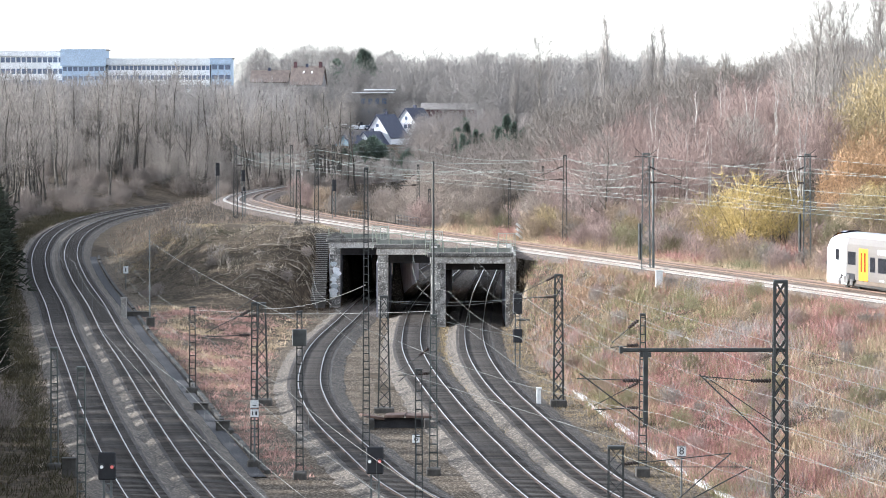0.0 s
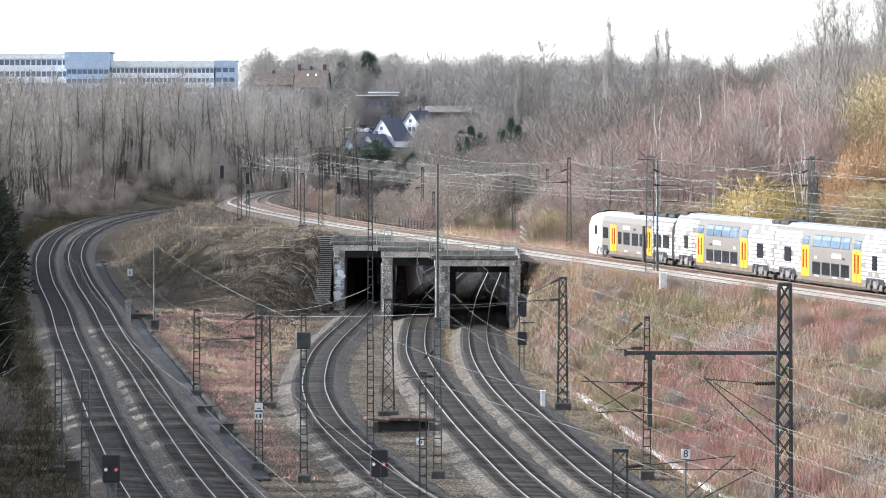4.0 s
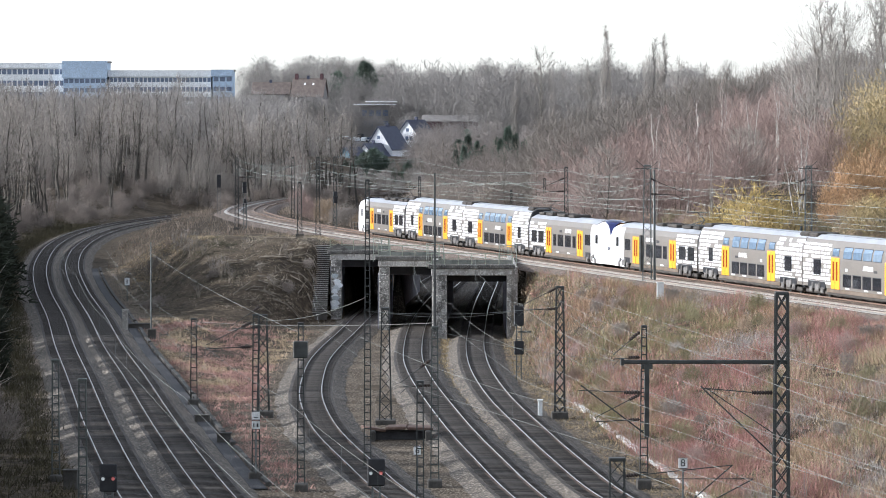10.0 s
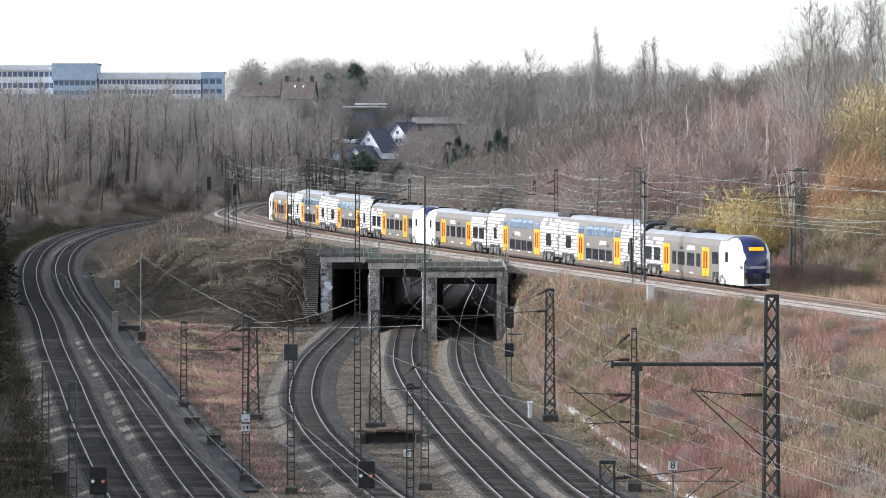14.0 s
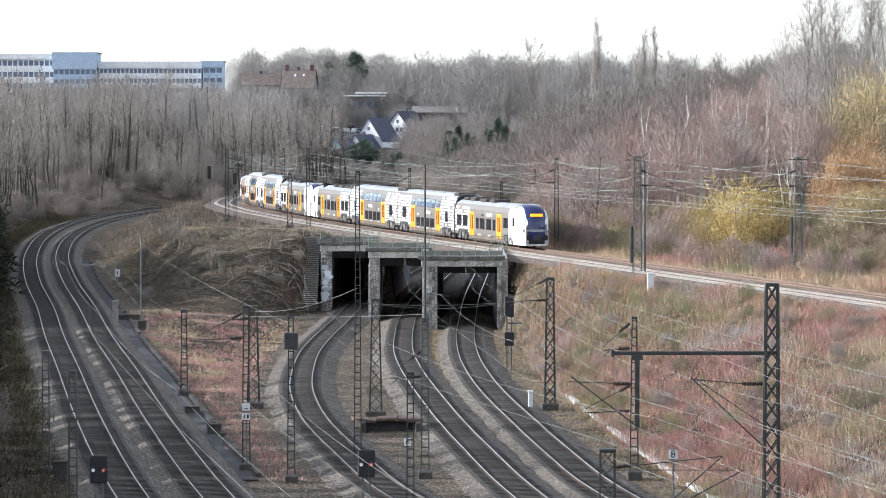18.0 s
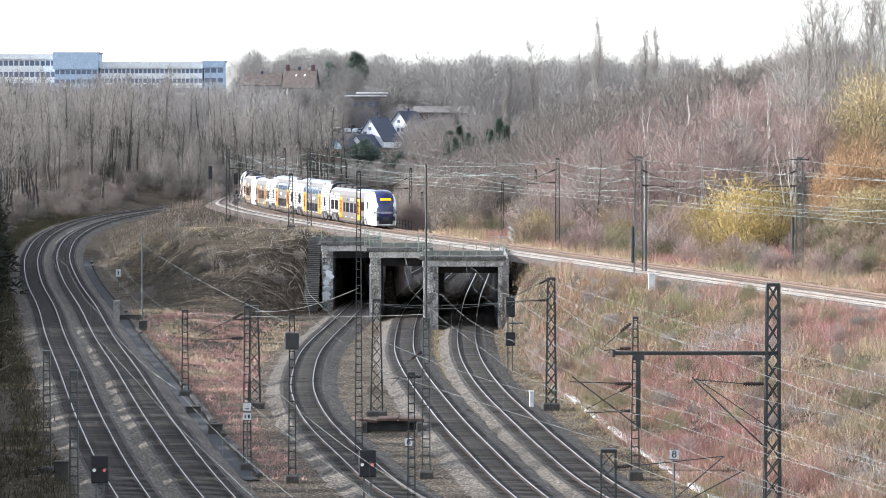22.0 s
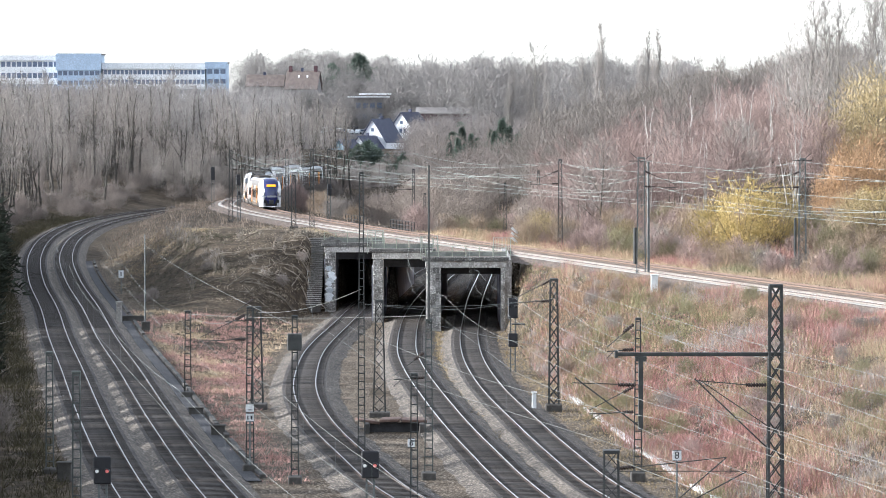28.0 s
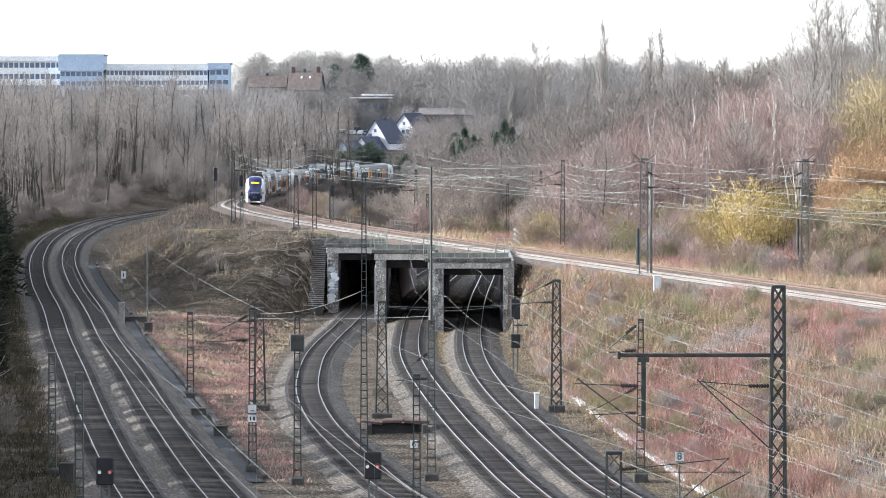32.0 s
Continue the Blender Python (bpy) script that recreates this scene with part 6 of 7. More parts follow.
def house(x, y, z, w, d, h, rise, wall, roof, label, turn=0, windows=()):
    """A gabled house: the gable faces the camera's side."""
    g = empty("house", pose(x, y, z, 0, 0, turn), label, "house", "houses")
    link("wall", *extruded([(-w / 2, -4), (w / 2, -4), (w / 2, h), (0, h + rise), (-w / 2, h)], 0, d), wall, g).matrix_basis = pose(0, 0, 0, 0, 0, 90)
    t = math.atan2(rise, w / 2)
    ln = math.hypot(rise, w / 2) + 0.5
    for s in (-1, 1):
        m = Matrix.Translation((s * 0.0, 0, h + rise + 0.12)) @ Matrix.Rotation(s * t, 4, "Y")
        r = link("roof_slope", *soft_box(0 if s > 0 else -ln, ln if s > 0 else 0, -0.5, d + 0.5, -0.12, 0.12, 0.03), roof, g)
        r.matrix_basis = m
    for u, v, a, b in windows:
        win = link("window", *box(u - a / 2, u + a / 2, -0.06, -0.01, v, v + b), FAR_GLASS, g)
        link("window_sill", *box(u - a / 2 - 0.1, u + a / 2 + 0.1, -0.12, -0.01, v - 0.15, v - 0.01), wall, win)
    c = link("chimney", *box(-0.4, 0.4, d * 0.5, d * 0.5 + 0.8, h + rise - 0.8, h + rise + 1.0), ROOF_BLUE, g)
    return g


HW = ((-0.2, 4.0, 0.9, 1.2), (1.2, 4.0, 0.9, 1.2), (0.2, 1.0, 1.3, 1.3), (2.6, 1.0, 1.0, 1.3), (0.0, 6.6, 0.9, 1.0))
house(at_px(664, 1160), 1160, 2.0, 9.0, 11, 3.6, 6.6, HOUSE_WHITE, ROOF_BLUE, "white gabled house with a slate-blue roof", -26, HW)
house(at_px(715, 1185), 1185, 4.0, 8.4, 11, 4.6, 5.4, HOUSE_WHITE, ROOF_BLUE, "white gabled house with a slate-blue roof", -26, HW)
house(at_px(640, 1150), 1150, -0.5, 8.0, 10, 2.8, 5.0, FACADE, ROOF_BLUE, "small house with a dark slate roof", -26)
house(at_px(604, 1140), 1140, -1.0, 8.0, 9, 3.2, 4.2, FACADE_TEAL, ROOF_BLUE, "small teal-walled house with a dark roof", -26)
long_house = empty("house", pose(at_px(792, 1205), 1205, 8.2), "long dark-red house with a pale low roof", "house", "houses")
link("wall", *box(-8.2, 8.2, 0, 9, -4, 5.4), ROOF_RED, long_house)
link("roof", *extruded([(-0.8, 5.3), (4.5, 7.0), (9.8, 5.3), (9.8, 5.55), (4.5, 7.3), (-0.8, 5.55)], -8.8, 8.8), ROOF_GREY, long_house)
for u in (-6.2, -2.4, 1.4, 5.2):
    link("window", *box(u - 0.7, u + 0.7, -0.06, -0.01, 1.4, 2.9), FAR_GLASS, long_house)
ROOF_BROWN = mat("roof_grey_brown", (0.115, 0.09, 0.08), (0.155, 0.125, 0.11), size=1.2, fine=0.2, rough=0.85, bump=0.2)
TALL = house(at_px(568, 1212), 1217, 3.6, 10, 9.4, 17.6, 5.4, ROOF_GREY, ROOF_BROWN, "tall house with a steep grey-brown roof above the trees", 82)
for u in (0.4, 8.2):
    link("chimney", *box(-0.5, 0.5, u, u + 1.0, 21.6, 24.6), ROOF_RED, TALL)
for u in (3.0, 5.6):
    link("skylight", *moved(soft_box(-2.9, -2.0, u, u + 0.5, -0.05, 0.16, 0.02), Matrix.Translation((0, 0, 23.12)) @ Matrix.Rotation(-math.atan2(5.4, 5.0), 4, "Y")), FACADE, TALL)
house(at_px(506, 1216), 1221, 3.6, 9, 11, 18.4, 3.4, ROOF_GREY, ROOF_BROWN, "house with a low grey-brown roof above the trees", 86)
flat = empty("flat_roofed_house", pose(at_px(657, 1240), 1240, 10.5), "modern pale house with a thin overhanging flat roof", "house")
link("wall", *box(-4.5, 4.5, 0, 9, -4, 7.6), ROOF_GREY, flat)
link("roof", *soft_box(-6.6, 6.6, -1.2, 10, 8.0, 8.4, 0.05), FACADE, flat)
link("upper_roof", *soft_box(-3.0, 7.0, 0, 8, 8.9, 9.3, 0.05), FACADE, flat)
for u in (-3.2, -1.0, 1.2, 3.4):
    for v in (1.2, 4.6):
        link("window", *box(u - 0.7, u + 0.7, -0.06, -0.01, v, v + 1.8), FAR_GLASS, flat)


# parked vehicles in the street by the houses
def car(x, y, z, turn, paint, label, van=False):
    g = empty("parked_van" if van else "parked_car", pose(x, y, z, 0, 0, turn), label, "vehicle", "parked vehicles")
    h = 2.3 if van else 1.45
    prof = [(-2.1, 0.3), (2.1, 0.3), (2.15, 0.85), (1.25, 0.95 if not van else 1.3), (0.7, h), (-1.5 if not van else -2.1, h), (-2.15, 0.95)]
    body = [(y_, x_, z_) for x_, y_, z_ in extruded(prof, -0.85, 0.85)[0]]
    link("body", body, extruded(prof, -0.85, 0.85)[1], paint, g)
    link("side_window", *box(-1.3, 0.7, -0.88, -0.855, h - 0.55, h - 0.1), FAR_GLASS, g)
    for u in (-1.35, 1.35):
        for s in (-0.8, 0.8):
            link("wheel", *tube([(u, s - 0.1, 0.32), (u, s + 0.1, 0.32)], 0.32, 10), BLACK, g)


rc = random.Random(4)
for px in range(556, 662, 11):
    pnt, lab = rc.choice([(WHITE, "white parked car"), (BLACK, "black parked car"), (WHITE, "white parked car"), (ROOF_BLUE, "dark blue parked car")])
    dd = 1165 + rc.uniform(0, 45)
    xx = at_px(px, dd)
    car(xx, dd, 7.72, rc.uniform(0, 180), pnt, lab + " on the street by the houses", rc.random() < 0.3)
street = link("street_terrace", *box(at_px(540, 1180), at_px(668, 1180), 1161, 1216, 0, 7.7), ROOF_GREY)
tagged(street, "grey paved street terrace by the houses", "street", kind="structure")


# ---- the train ----
GREY = mat("train_grey", (0.16, 0.141, 0.123), (0.145, 0.127, 0.111), size=1.5, fine=0.05, rough=0.46, bump=0.02, spec=0.6)
TWHITE = mat("train_white", (0.82, 0.82, 0.82), (0.78, 0.78, 0.78), size=1.5, fine=0.05, rough=0.3, bump=0.02, spec=0.5)
ROOF = mat("train_roof", (0.36, 0.37, 0.40), (0.30, 0.31, 0.33), size=1.8, fine=0.06, rough=0.45, bump=0.05)
ORANGE = mat("train_orange", (0.84, 0.34, 0.02), (0.78, 0.31, 0.02), size=0.8, fine=0.05, rough=0.4, bump=0.02)
RED_GLASS = mat("door_glass", (0.26, 0.05, 0.02), (0.20, 0.04, 0.02), size=0.5, fine=0.05, rough=0.15, bump=0)
GLASS = mat("window_glass", (0.022, 0.023, 0.027), (0.03, 0.03, 0.034), size=0.6, fine=0.05, rough=0.08, bump=0, spec=0.6)
# blue sky reflection is partly put into the upper panes' colour
UPPER_GLASS = mat("upper_glass_sky_tint", (0.10, 0.15, 0.21), (0.13, 0.19, 0.27), size=0.6, fine=0.05, rough=0.05, bump=0, spec=1.0)
SKIRT = mat("dirty_skirt", (0.115, 0.085, 0.062), (0.16, 0.125, 0.095), size=0.9, fine=0.06, rough=0.8)
BOGIE = mat("bogie_steel", (0.20, 0.19, 0.18), (0.09, 0.08, 0.072), size=0.5, fine=0.05, rough=0.7)
BLUE = mat("cab_blue_glass", (0.020, 0.026, 0.095), (0.028, 0.034, 0.12), size=0.8, fine=0.05, rough=0.12, bump=0, spec=0.6)
GANGWAY = mat("rubber_gangway", (0.02, 0.02, 0.022), (0.03, 0.03, 0.033), size=0.4, fine=0.05, rough=0.8)
UNDER = mat("underframe", (0.045, 0.04, 0.036), (0.07, 0.06, 0.05), size=0.6, fine=0.05, rough=0.85)
AMBER = glow("amber_display", (1.0, 0.36, 0.01), 0.55)
HALF = 1.41
HEADLIGHT = mat("headlight_glass", (0.22, 0.23, 0.27), (0.30, 0.31, 0.35), size=0.3, fine=0.05, rough=0.15, bump=0)


def shell(x0, x1, z0, z1, double):
    """Body of a car between x0 and x1: outside profile, full round."""
    if double:
        prof = [(-1.38, 0.72), (-HALF, 0.98), (-HALF, 2.85), (-1.33, 3.55), (-1.05, 4.28), (-0.62, 4.56), (0, 4.63), (0.62, 4.56), (1.05, 4.28), (1.33, 3.55), (HALF, 2.85), (HALF, 0.98), (1.38, 0.72)]
    else:
        prof = [(-1.38, 0.72), (-HALF, 0.98), (-HALF, 2.85), (-1.38, 3.3), (-1.22, 3.75), (-0.8, 4.0), (0, 4.1), (0.8, 4.0), (1.22, 3.75), (1.38, 3.3), (HALF, 2.85), (HALF, 0.98), (1.38, 0.72)]
    return extruded(prof[::-1], x0, x1)


def side_y(z, double):
    zs, ys = ((0.75, 2.85, 3.55, 4.28, 4.63), (HALF, HALF, 1.33, 1.05, 0.3)) if double else ((0.75, 2.85, 3.3, 3.75, 4.1), (HALF, HALF, 1.38, 1.22, 0.3))
    return float(np.interp(z, zs, ys))


def panel(x0, x1, z0, z1, double, out, s):
    """A thin plate lying out metres proud of the side s (+1 or -1), following its slope."""
    rows = [z0] + [z for z in (2.85, 3.3, 3.55) if z0 < z < z1] + [z1]
    V = []
    for z in rows:
        y = side_y(z, double)
        V += [(x0, s * (y - 0.02), z), (x1, s * (y - 0.02), z), (x1, s * (y + out), z), (x0, s * (y + out), z)]
    F = []
    for i in range(len(rows) - 1):
        for k in range(4):
            F.append((4 * i + k, 4 * i + (k + 1) % 4, 4 * i + 4 + (k + 1) % 4, 4 * i + 4 + k))
    return V, F + [(0, 1, 2, 3), tuple(range(len(V) - 1, len(V) - 5, -1))]


def bogie(g, x):
    b = link("bogie", *join(soft_box(x - 1.75, x + 1.75, -1.2, -1.0, 0.35, 0.7, 0.05), soft_box(x - 1.75, x + 1.75, 1.0, 1.2, 0.35, 0.7, 0.05), soft_box(x - 0.5, x + 0.5, -1.1, 1.1, 0.3, 0.65, 0.05), soft_box(x - 0.25, x + 0.25, -1.3, -1.15, 0.25, 0.6, 0.05), soft_box(x - 1.5, x - 1.1, -1.32, -1.2, 0.3, 0.62, 0.04), soft_box(x + 1.1, x + 1.5, -1.32, -1.2, 0.3, 0.62, 0.04)), UNDER, g, "dark bogie frame")
    for s in (-1, 1):
        # nothing is cut out: a black plate stands in for the shaded hollow
        link("bogie_recess", *panel(x - 1.95, x + 1.95, 0.66, 1.16, False, 0.012, s), BLACK, g, "dark opening over the bogie")
        for u in (-1.25, 1.25):
            link("axle_box", *join(soft_box(x + u - 0.26, x + u + 0.26, s * 1.39 - 0.08, s * 1.39 + 0.08, 0.3, 0.74, 0.05), tube([(x + u, s * 1.4, 0.5), (x + u, s * 1.5, 0.5)], 0.17, 10), tube([(x + u * 0.62, s * 1.42, 0.7), (x + u * 0.62, s * 1.42, 1.06)], 0.13, 8)), BOGIE, b, "grey axle box with spring")
        link("side_beam", *join(soft_box(x - 1.75, x + 1.75, s * 1.36 - 0.05, s * 1.36 + 0.05, 0.62, 0.76, 0.03), soft_box(x - 0.42, x + 0.42, s * 1.38 - 0.06, s * 1.38 + 0.06, 0.4, 0.98, 0.05)), BOGIE, b)
        link("damper", *bar((x + 0.5, s * 1.45, 0.95), (x + 1.1, s * 1.45, 0.72), 0.09), BLACK, b)
    for dx in (-1.25, 1.25):
        for s in (-1, 1):
            link("wheel", *tube([(x + dx, s * 0.70, 0.44), (x + dx, s * 0.83, 0.44)], 0.44, 16), STEEL, b)


def door(g, x, double, s):
    d = link("door", *panel(x - 0.93, x + 0.93, 0.72, 3.05, double, 0.02, s), ORANGE, g, "orange double-leaf door")
    for u in (-0.36, 0.36):
        link("door_window", *panel(x + u - 0.17, x + u + 0.17, 1.35, 2.75, double, 0.032, s), RED_GLASS, d, "dark red-tinted glass")
    link("door_gap", *panel(x - 0.012, x + 0.012, 0.66, 3.0, double, 0.036, s), BLACK, d)
    return d


def window(g, x, w, z0, z1, double, s, material=None):
    f = link("window", *panel(x - w / 2 - 0.05, x + w / 2 + 0.05, z0 - 0.05, z1 + 0.05, double, 0.012, s), BLACK, g)
    link("pane", *panel(x - w / 2, x + w / 2, z0, z1, double, 0.02, s), material or GLASS, f)


def bricks(g, spans, double, s, seed):
    """White brick-shaped plates over the grey side, joined."""
    rng = random.Random(seed)
    out = []
    top = 4.05 if double else 3.5
    for a, b in spans:
        z, row = 1.0, 0
        while z < top:
            x = a - rng.uniform(0.0, 1.0)
            h = rng.choice((0.17, 0.21, 0.24))
            while x < b:
                w = rng.choice((0.45, 0.6, 0.85, 1.15, 1.4))
                p, q = max(x, a), min(x + w, b)
                if q - p > 0.22 and rng.random() < 0.93:
                    out.append(panel(p, q, z, z + h, double, 0.006, s))
                x += w + rng.uniform(0.13, 0.22)
            z += h + 0.105
            row += 1
    if out:
        link("brick_pattern", *join(*out), TWHITE, g, "white brick-shaped pattern")["kind"] = "stuff"


def emblem(g, x, z, double, s):
    """Bars and swoosh in place of the maker's mark."""
    sh = [panel(x + 0.1 * i, x + 0.75 + 0.1 * i, z + 0.13 * i, z + 0.09 + 0.13 * i, double, 0.008, s) for i in range(3)]
    sh += [panel(x + 0.95 + 0.42 * i, x + 1.25 + 0.42 * i, z, z + 0.34, double, 0.008, s) for i in range(3)]
    for k in sh:
        link("emblem_bar", *k, TWHITE, g)


def common(g, x0, x1, double, bx):
    link("body", *shell(x0, x1, 0.35, 4, double), GREY, g)
    rz = 4.3 if double else 3.78
    w = 1.02 if double else 1.2
    top = 4.66 if double else 4.13
    link("roof", *extruded([(w + 0.02, rz), (w * 0.6, top - 0.06), (0, top), (-w * 0.6, top - 0.06), (-w - 0.02, rz), (-w, rz - 0.05), (w, rz - 0.05)], x0 + 0.05, x1 - 0.05), ROOF, g, "silver-white roof")
    link("underframe", *soft_box(x0 + 0.4, x1 - 0.4, -1.28, 1.28, 0.22, 0.5, 0.05), UNDER, g)
    for s in (-1, 1):
        link("side_skirt", *soft_box(bx[0] + 2.15, bx[1] - 2.15, s * 1.3 - 0.06, s * 1.3 + 0.06, 0.42, 0.72, 0.02), SKIRT, g, "brown dirt-stained skirt")
    for u in np.arange(x0 + 6.5, x1 - 7.5, 2.2):
        link("underfloor_box", *soft_box(u, u + 1.6, -1.22, 1.22, 0.16, 0.5, 0.04), UNDER, g)
    for b in bx:
        bogie(g, b)


def end_car(name):
    """Car with a cab; the nose points to +x. x runs from -13.1 (gangway) to 13.1."""
    g = empty(name, Matrix(), "single-deck end car, grey with white cab and orange doors", "train car", "train cars")
    common(g, -12.95, 9.6, False, (-9.7, 8.2))
    # nose: lofted sections towards the tip
    base = [(-1.36, 0.35), (-HALF, 0.75), (-HALF, 2.85), (-1.38, 3.3), (-1.22, 3.75), (-0.8, 4.0), (0, 4.1), (0.8, 4.0), (1.22, 3.75), (1.38, 3.3), (HALF, 2.85), (HALF, 0.75), (1.36, 0.35)]
    V, F, n = [], [], len(base)
    secs = [(8.0, 1.015, 1.0), (9.5, 1.02, 1.0), (10.4, 1.02, 1.0), (11.3, 1.01, 0.99), (12.0, 0.975, 0.95), (12.55, 0.92, 0.86), (12.9, 0.84, 0.72), (13.05, 0.76, 0.60)]
    for x, w, h in secs:
        V += [(x + (0.0 if z > 1.2 else 0.05), y * w, 0.3 + (z - 0.35) * h) for y, z in base]
    for i in range(len(secs) - 1):
        for k in range(n - 1):
            F.append((i * n + k, (i + 1) * n + k, (i + 1) * n + k + 1, i * n + k + 1))
    F.append(tuple(range((len(secs) - 1) * n, len(secs) * n)))
    link("cab_shell", *(V, F), TWHITE, g, "glossy white rounded cab shell", smooth=True)
    # dark front: windscreen band from roof to coupler, standing proud of the shell
    fv, ff = [], []
    ring = [(13.13, 0.75, 0.72, 0), (13.2, 0.98, 1.35, 0), (13.2, 1.0, 1.75, 0), (13.17, 1.0, 2.45, 0), (13.05, 0.99, 2.98, 0), (12.74, 0.98, 3.5, 0), (12.2, 0.96, 3.88, 0), (11.5, 0.94, 4.08, 0), (10.9, 0.9, 4.17, 0), (10.2, 0.8, 4.19, 0)]
    for x, w, z, _ in ring:
        fv += [(x - 0.22, -w, z - 0.1), (x + 0.02, -w * 0.6, z), (x + 0.05, 0, z + 0.02), (x + 0.02, w * 0.6, z), (x - 0.22, w, z - 0.1)]
    for i in range(len(ring) - 1):
        for k in range(4):
            ff.append((5 * i + k, 5 * i + k + 1, 5 * i + 6 + k, 5 * i + 5 + k))
    front = link("windscreen", *(fv, ff), BLUE, g, "dark blue windscreen and front panel", smooth=True)
    link("display", *moved(soft_box(-0.02, 0.07, -0.6, 0.6, -0.14, 0.14, 0.015), Matrix.Translation((13.0, 0, 3.18)) @ Matrix.Rotation(radians(-30), 4, "Y")), AMBER, front, "glowing amber destination display")
    for s in (-1, 1):
        h = link("headlight", *moved(soft_box(-0.06, 0.06, -0.3, 0.3, -0.09, 0.09, 0.03), pose(13.02, s * 0.95, 1.72, 0, 0, s * 22)), HEADLIGHT, g, "clear headlight cluster")
        link("lamp_rim", *moved(soft_box(-0.08, 0.04, -0.36, 0.36, -0.14, 0.14, 0.03), pose(13.0, s * 0.95, 1.72, 0, 0, s * 22)), BLACK, h)
        link("cab_side_window", *panel(9.55, 10.3, 2.05, 2.85, False, 0.04, s), GLASS, g)
        link("cab_side_window", *panel(6.1, 7.7, 1.8, 2.75, False, 0.02, s), GLASS, g)
        for x in (4.43, -6.15):
            door(g, x, False, s)
        for x, w in ((2.5, 0.95), (0.43, 1.8), (-2.12, 1.8), (-4.02, 0.95)):
            window(g, x, w, 1.45, 2.45, False, s)
        for x in (-8.85, -11.25):
            window(g, x, 1.75, 1.6, 2.6, False, s)
        bricks(g, [(-12.9, -7.2)], False, s, 3 + s)
        emblem(g, -0.6, 2.72, False, s)
        link("data_panel", *panel(-2.4, -1.6, 2.7, 2.92, False, 0.01, s), BLACK, g)
        for x in (-3.6, 0.2, 3.5):
            link("step_mark", *panel(x, x + 0.9, 0.8, 0.92, False, 0.008, s), TWHITE, g)
    link("white_nameplate", *moved(soft_box(-0.03, 0.03, -0.62, 0.62, -0.12, 0.12, 0.02), pose(13.25, 0, 1.72)), ROOF, g)
    link("buffer_beam", *soft_box(12.7, 13.15, -0.78, 0.78, 0.42, 1.3, 0.06), BLACK, g)
    link("coupler", *join(soft_box(12.9, 13.35, -0.22, 0.22, 0.82, 1.18, 0.06), soft_box(13.2, 13.4, -0.32, 0.32, 0.75, 1.25, 0.06)), STEEL, g, "dark automatic coupler")
    for s in (-1, 1):
        link("buffer", *join(soft_box(12.95, 13.3, s * 0.85 - 0.2, s * 0.85 + 0.2, 0.85, 1.3, 0.05)), BLACK, g)
    link("gangway", *extruded([(1.3, 0.6), (1.39, 2.85), (1.36, 3.3), (1.2, 3.75), (0.8, 4.02), (-0.8, 4.02), (-1.2, 3.75), (-1.36, 3.3), (-1.39, 2.85), (-1.3, 0.6)], -13.35, -12.95), GANGWAY, g, "black rubber gangway bellows")
    # roof equipment
    for u, w in ((-11.6, 1.6), (-9.2, 2.2), (-5.4, 2.6), (-1.5, 1.8)):
        link("roof_unit", *soft_box(u, u + w, -0.85, 0.85, 4.08, 4.36, 0.08), UNDER, g, "dark roof equipment box")
    for x in (-7.0, -6.2, -2.6):
        for y in (-0.5, 0.5):
            link("roof_insulator", *tube([(x, y, 4.15), (x, y, 4.42)], 0.09, 8), INSULATOR, g)
    pan = link("pantograph", *join(bar((-8.0, -0.5, 4.4), (-10.6, 0, 4.85), 0.06), bar((-8.0, 0.5, 4.4), (-10.6, 0, 4.85), 0.06), bar((-10.6, 0, 4.85), (-8.6, 0, 5.42), 0.05), soft_box(-8.75, -8.45, -0.9, 0.9, 5.4, 5.46, 0.01), soft_box(-10.8, -7.6, -0.6, 0.6, 4.36, 4.42, 0.01)), STEEL, g, "half-raised single-arm pantograph")
    return g


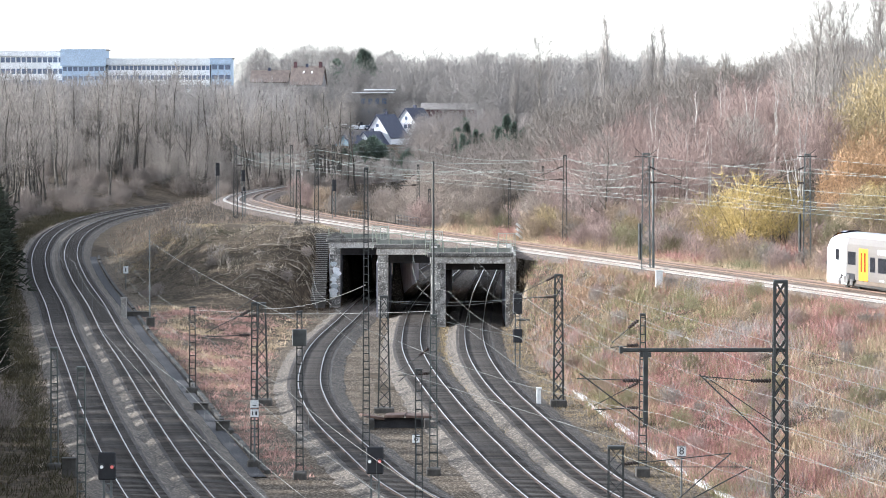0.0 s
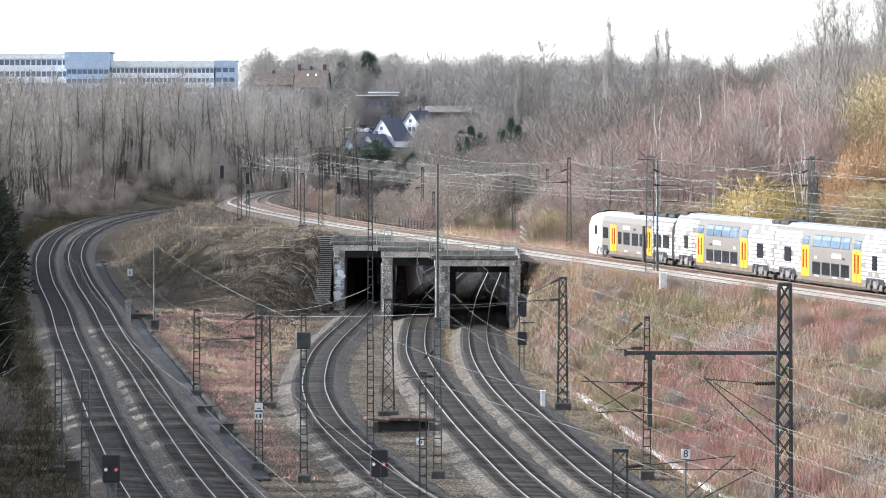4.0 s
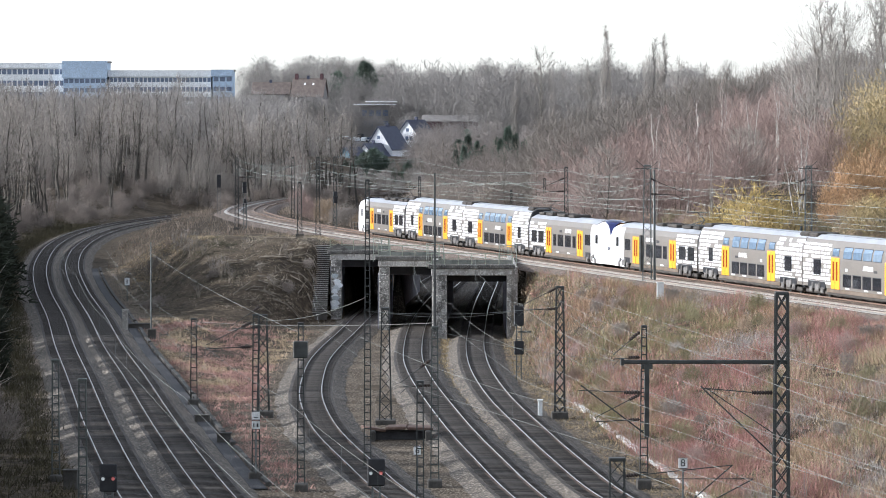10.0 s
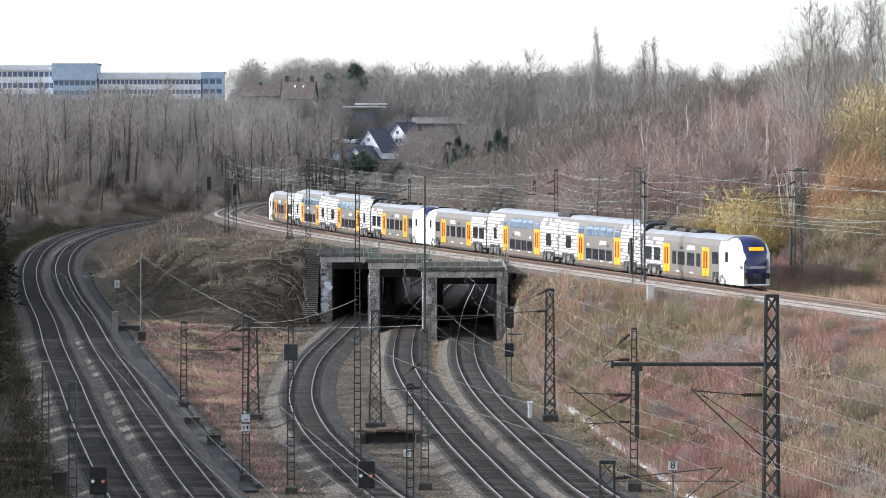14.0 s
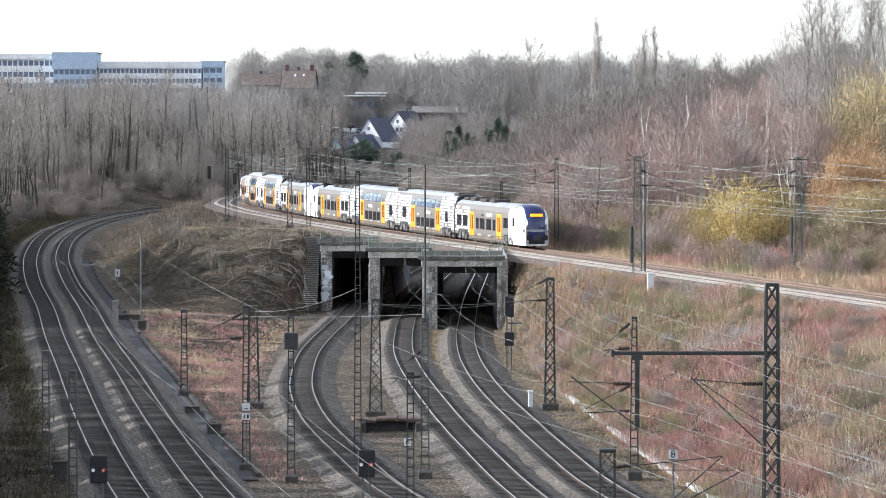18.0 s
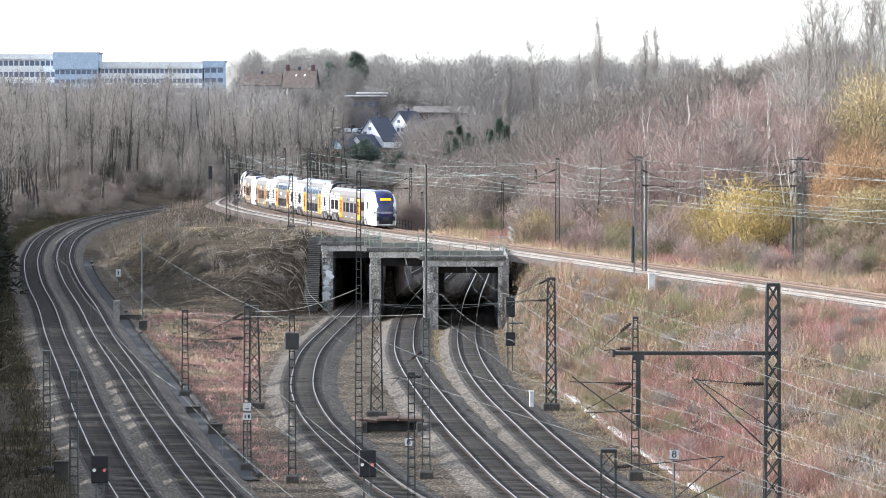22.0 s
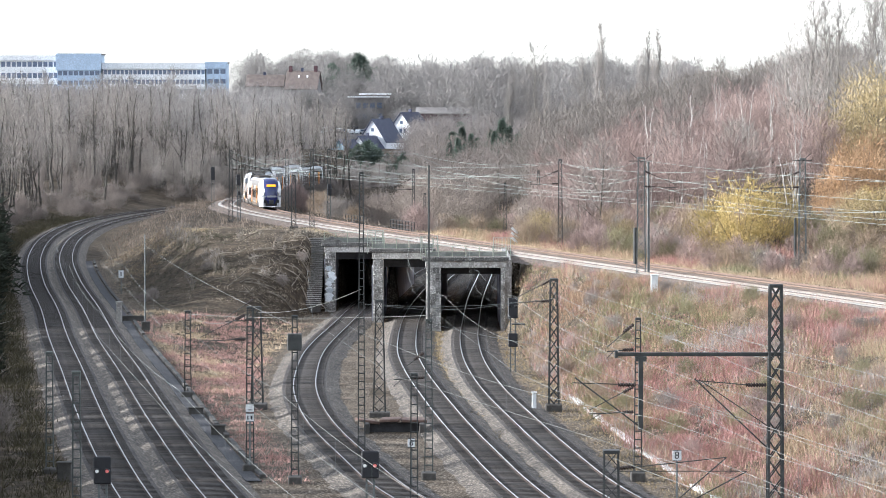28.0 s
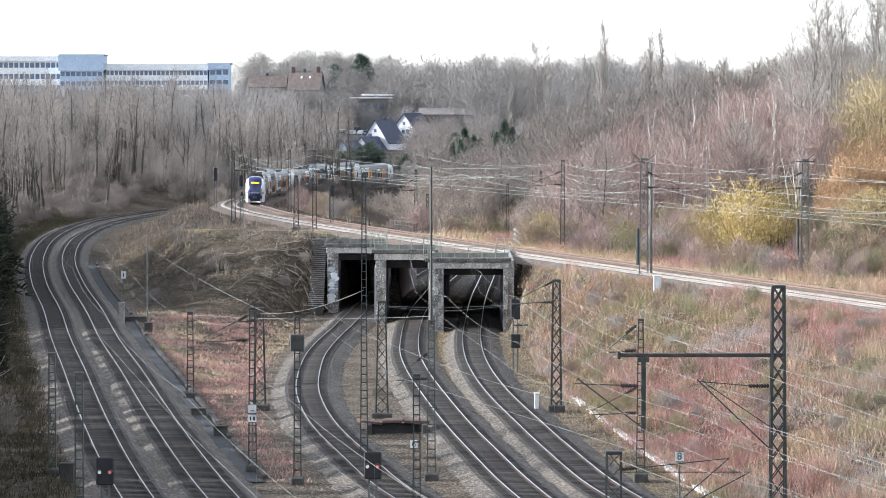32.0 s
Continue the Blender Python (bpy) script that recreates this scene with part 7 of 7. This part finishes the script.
def middle_car(name):
    g = empty(name, Matrix(), "double-deck middle car, grey with white brick pattern and orange doors", "train car", "train cars")
    common(g, -12.9, 12.9, True, (-9.7, 9.7))
    for s in (-1, 1):
        for x in (5.8, -5.6):
            door(g, x, True, s)
        for k in range(4):
            x = 3.25 - 2.1 * k
            window(g, x, 1.7, 0.98, 1.85, True, s)
            window(g, x, 1.75, 3.05, 3.85, True, s, UPPER_GLASS)
        for x in (5.8, -5.6):
            window(g, x, 1.3, 3.2, 3.7, True, s, UPPER_GLASS)
        window(g, 9.6, 1.0, 1.75, 2.75, True, s)
        window(g, -9.6, 1.6, 1.7, 2.75, True, s)
        bricks(g, [(6.85, 12.85), (-12.85, -6.65)], True, s, 11 + s)
        emblem(g, 0.3, 2.3, True, s)
        link("data_panel", *panel(2.6, 3.3, 2.2, 2.38, True, 0.01, s), BLACK, g)
        link("white_mark", *panel(-3.4, -2.95, 2.1, 2.32, True, 0.01, s), TWHITE, g)
        for x in (-3.4, 0.6, 3.4):
            link("step_mark", *panel(x, x + 0.8, 0.8, 0.9, True, 0.008, s), TWHITE, g)
    for u in (-13.2, 12.9):
        link("gangway", *extruded([(1.3, 0.6), (1.39, 2.85), (1.3, 3.55), (1.03, 4.25), (0.6, 4.5), (-0.6, 4.5), (-1.03, 4.25), (-1.3, 3.55), (-1.39, 2.85), (-1.3, 0.6)], u, u + 0.3), GANGWAY, g, "black rubber gangway bellows")
    # sloping equipment housings at both roof ends
    for u in (-12.8, 11.0):
        link("roof_housing", *soft_box(u, u + 1.8, -0.95, 0.95, 4.35, 4.72, 0.1), UNDER, g, "grey roof equipment housing")
    link("roof_rib", *join(*[soft_box(-10.5, 10.5, y - 0.03, y + 0.03, 4.5, 4.69 - abs(y) * 0.11, 0.01) for y in (-0.55, 0.0, 0.55)]), STEEL_LIGHT, g)
    return g


END = end_car("end_car")
MID = middle_car("double_deck_car")
CARS = [(END, False), (MID, False), (MID, True), (END, True)] * 2
cars = []
for k, (proto, back) in enumerate(CARS):
    cars.append((proto if k in (0, 1) else copy_thing(proto, Matrix()), back))
# distance of each car's middle behind the train's nose
MIDDLES = [13.3, 39.8, 65.7, 92.0, 118.4, 144.6, 170.5, 196.8]


CLOCK = np.arange(0, 32.81, 0.05)
SPEED = np.interp(CLOCK, (0, 18, 20, 22, 24, 26, 28, 30, 32, 33), (16.234, 16.235, 16.343, 16.357, 16.165, 15.784, 15.195, 14.342, 13.385, 13.0))
WAY = np.r_[0, np.cumsum(SPEED[1:] + SPEED[:-1]) * 0.025] - 3.7


def nose(t):
    """How far the train's nose has come along the upper line at t seconds."""
    return float(np.interp(t, CLOCK, WAY))


# ---- things that move ----
def motions():
    for (car, back), d in zip(cars, MIDDLES):
        rows = []
        for i in range(41):
            t = 0.8 * i
            a = nose(t) - d
            f, r = Vector(upper(a + 9.3)[:3]), Vector(upper(a - 9.3)[:3])
            mid, way = (f + r) / 2, (f - r).normalized()
            yaw = math.atan2(way.y, way.x) + (math.pi if back else 0)
            pitch = -math.asin(way.z) * (-1 if back else 1)
            rows.append((t, pose(mid.x, mid.y, mid.z, 0, math.degrees(pitch), math.degrees(yaw))))
        walk(car, rows)


motions()
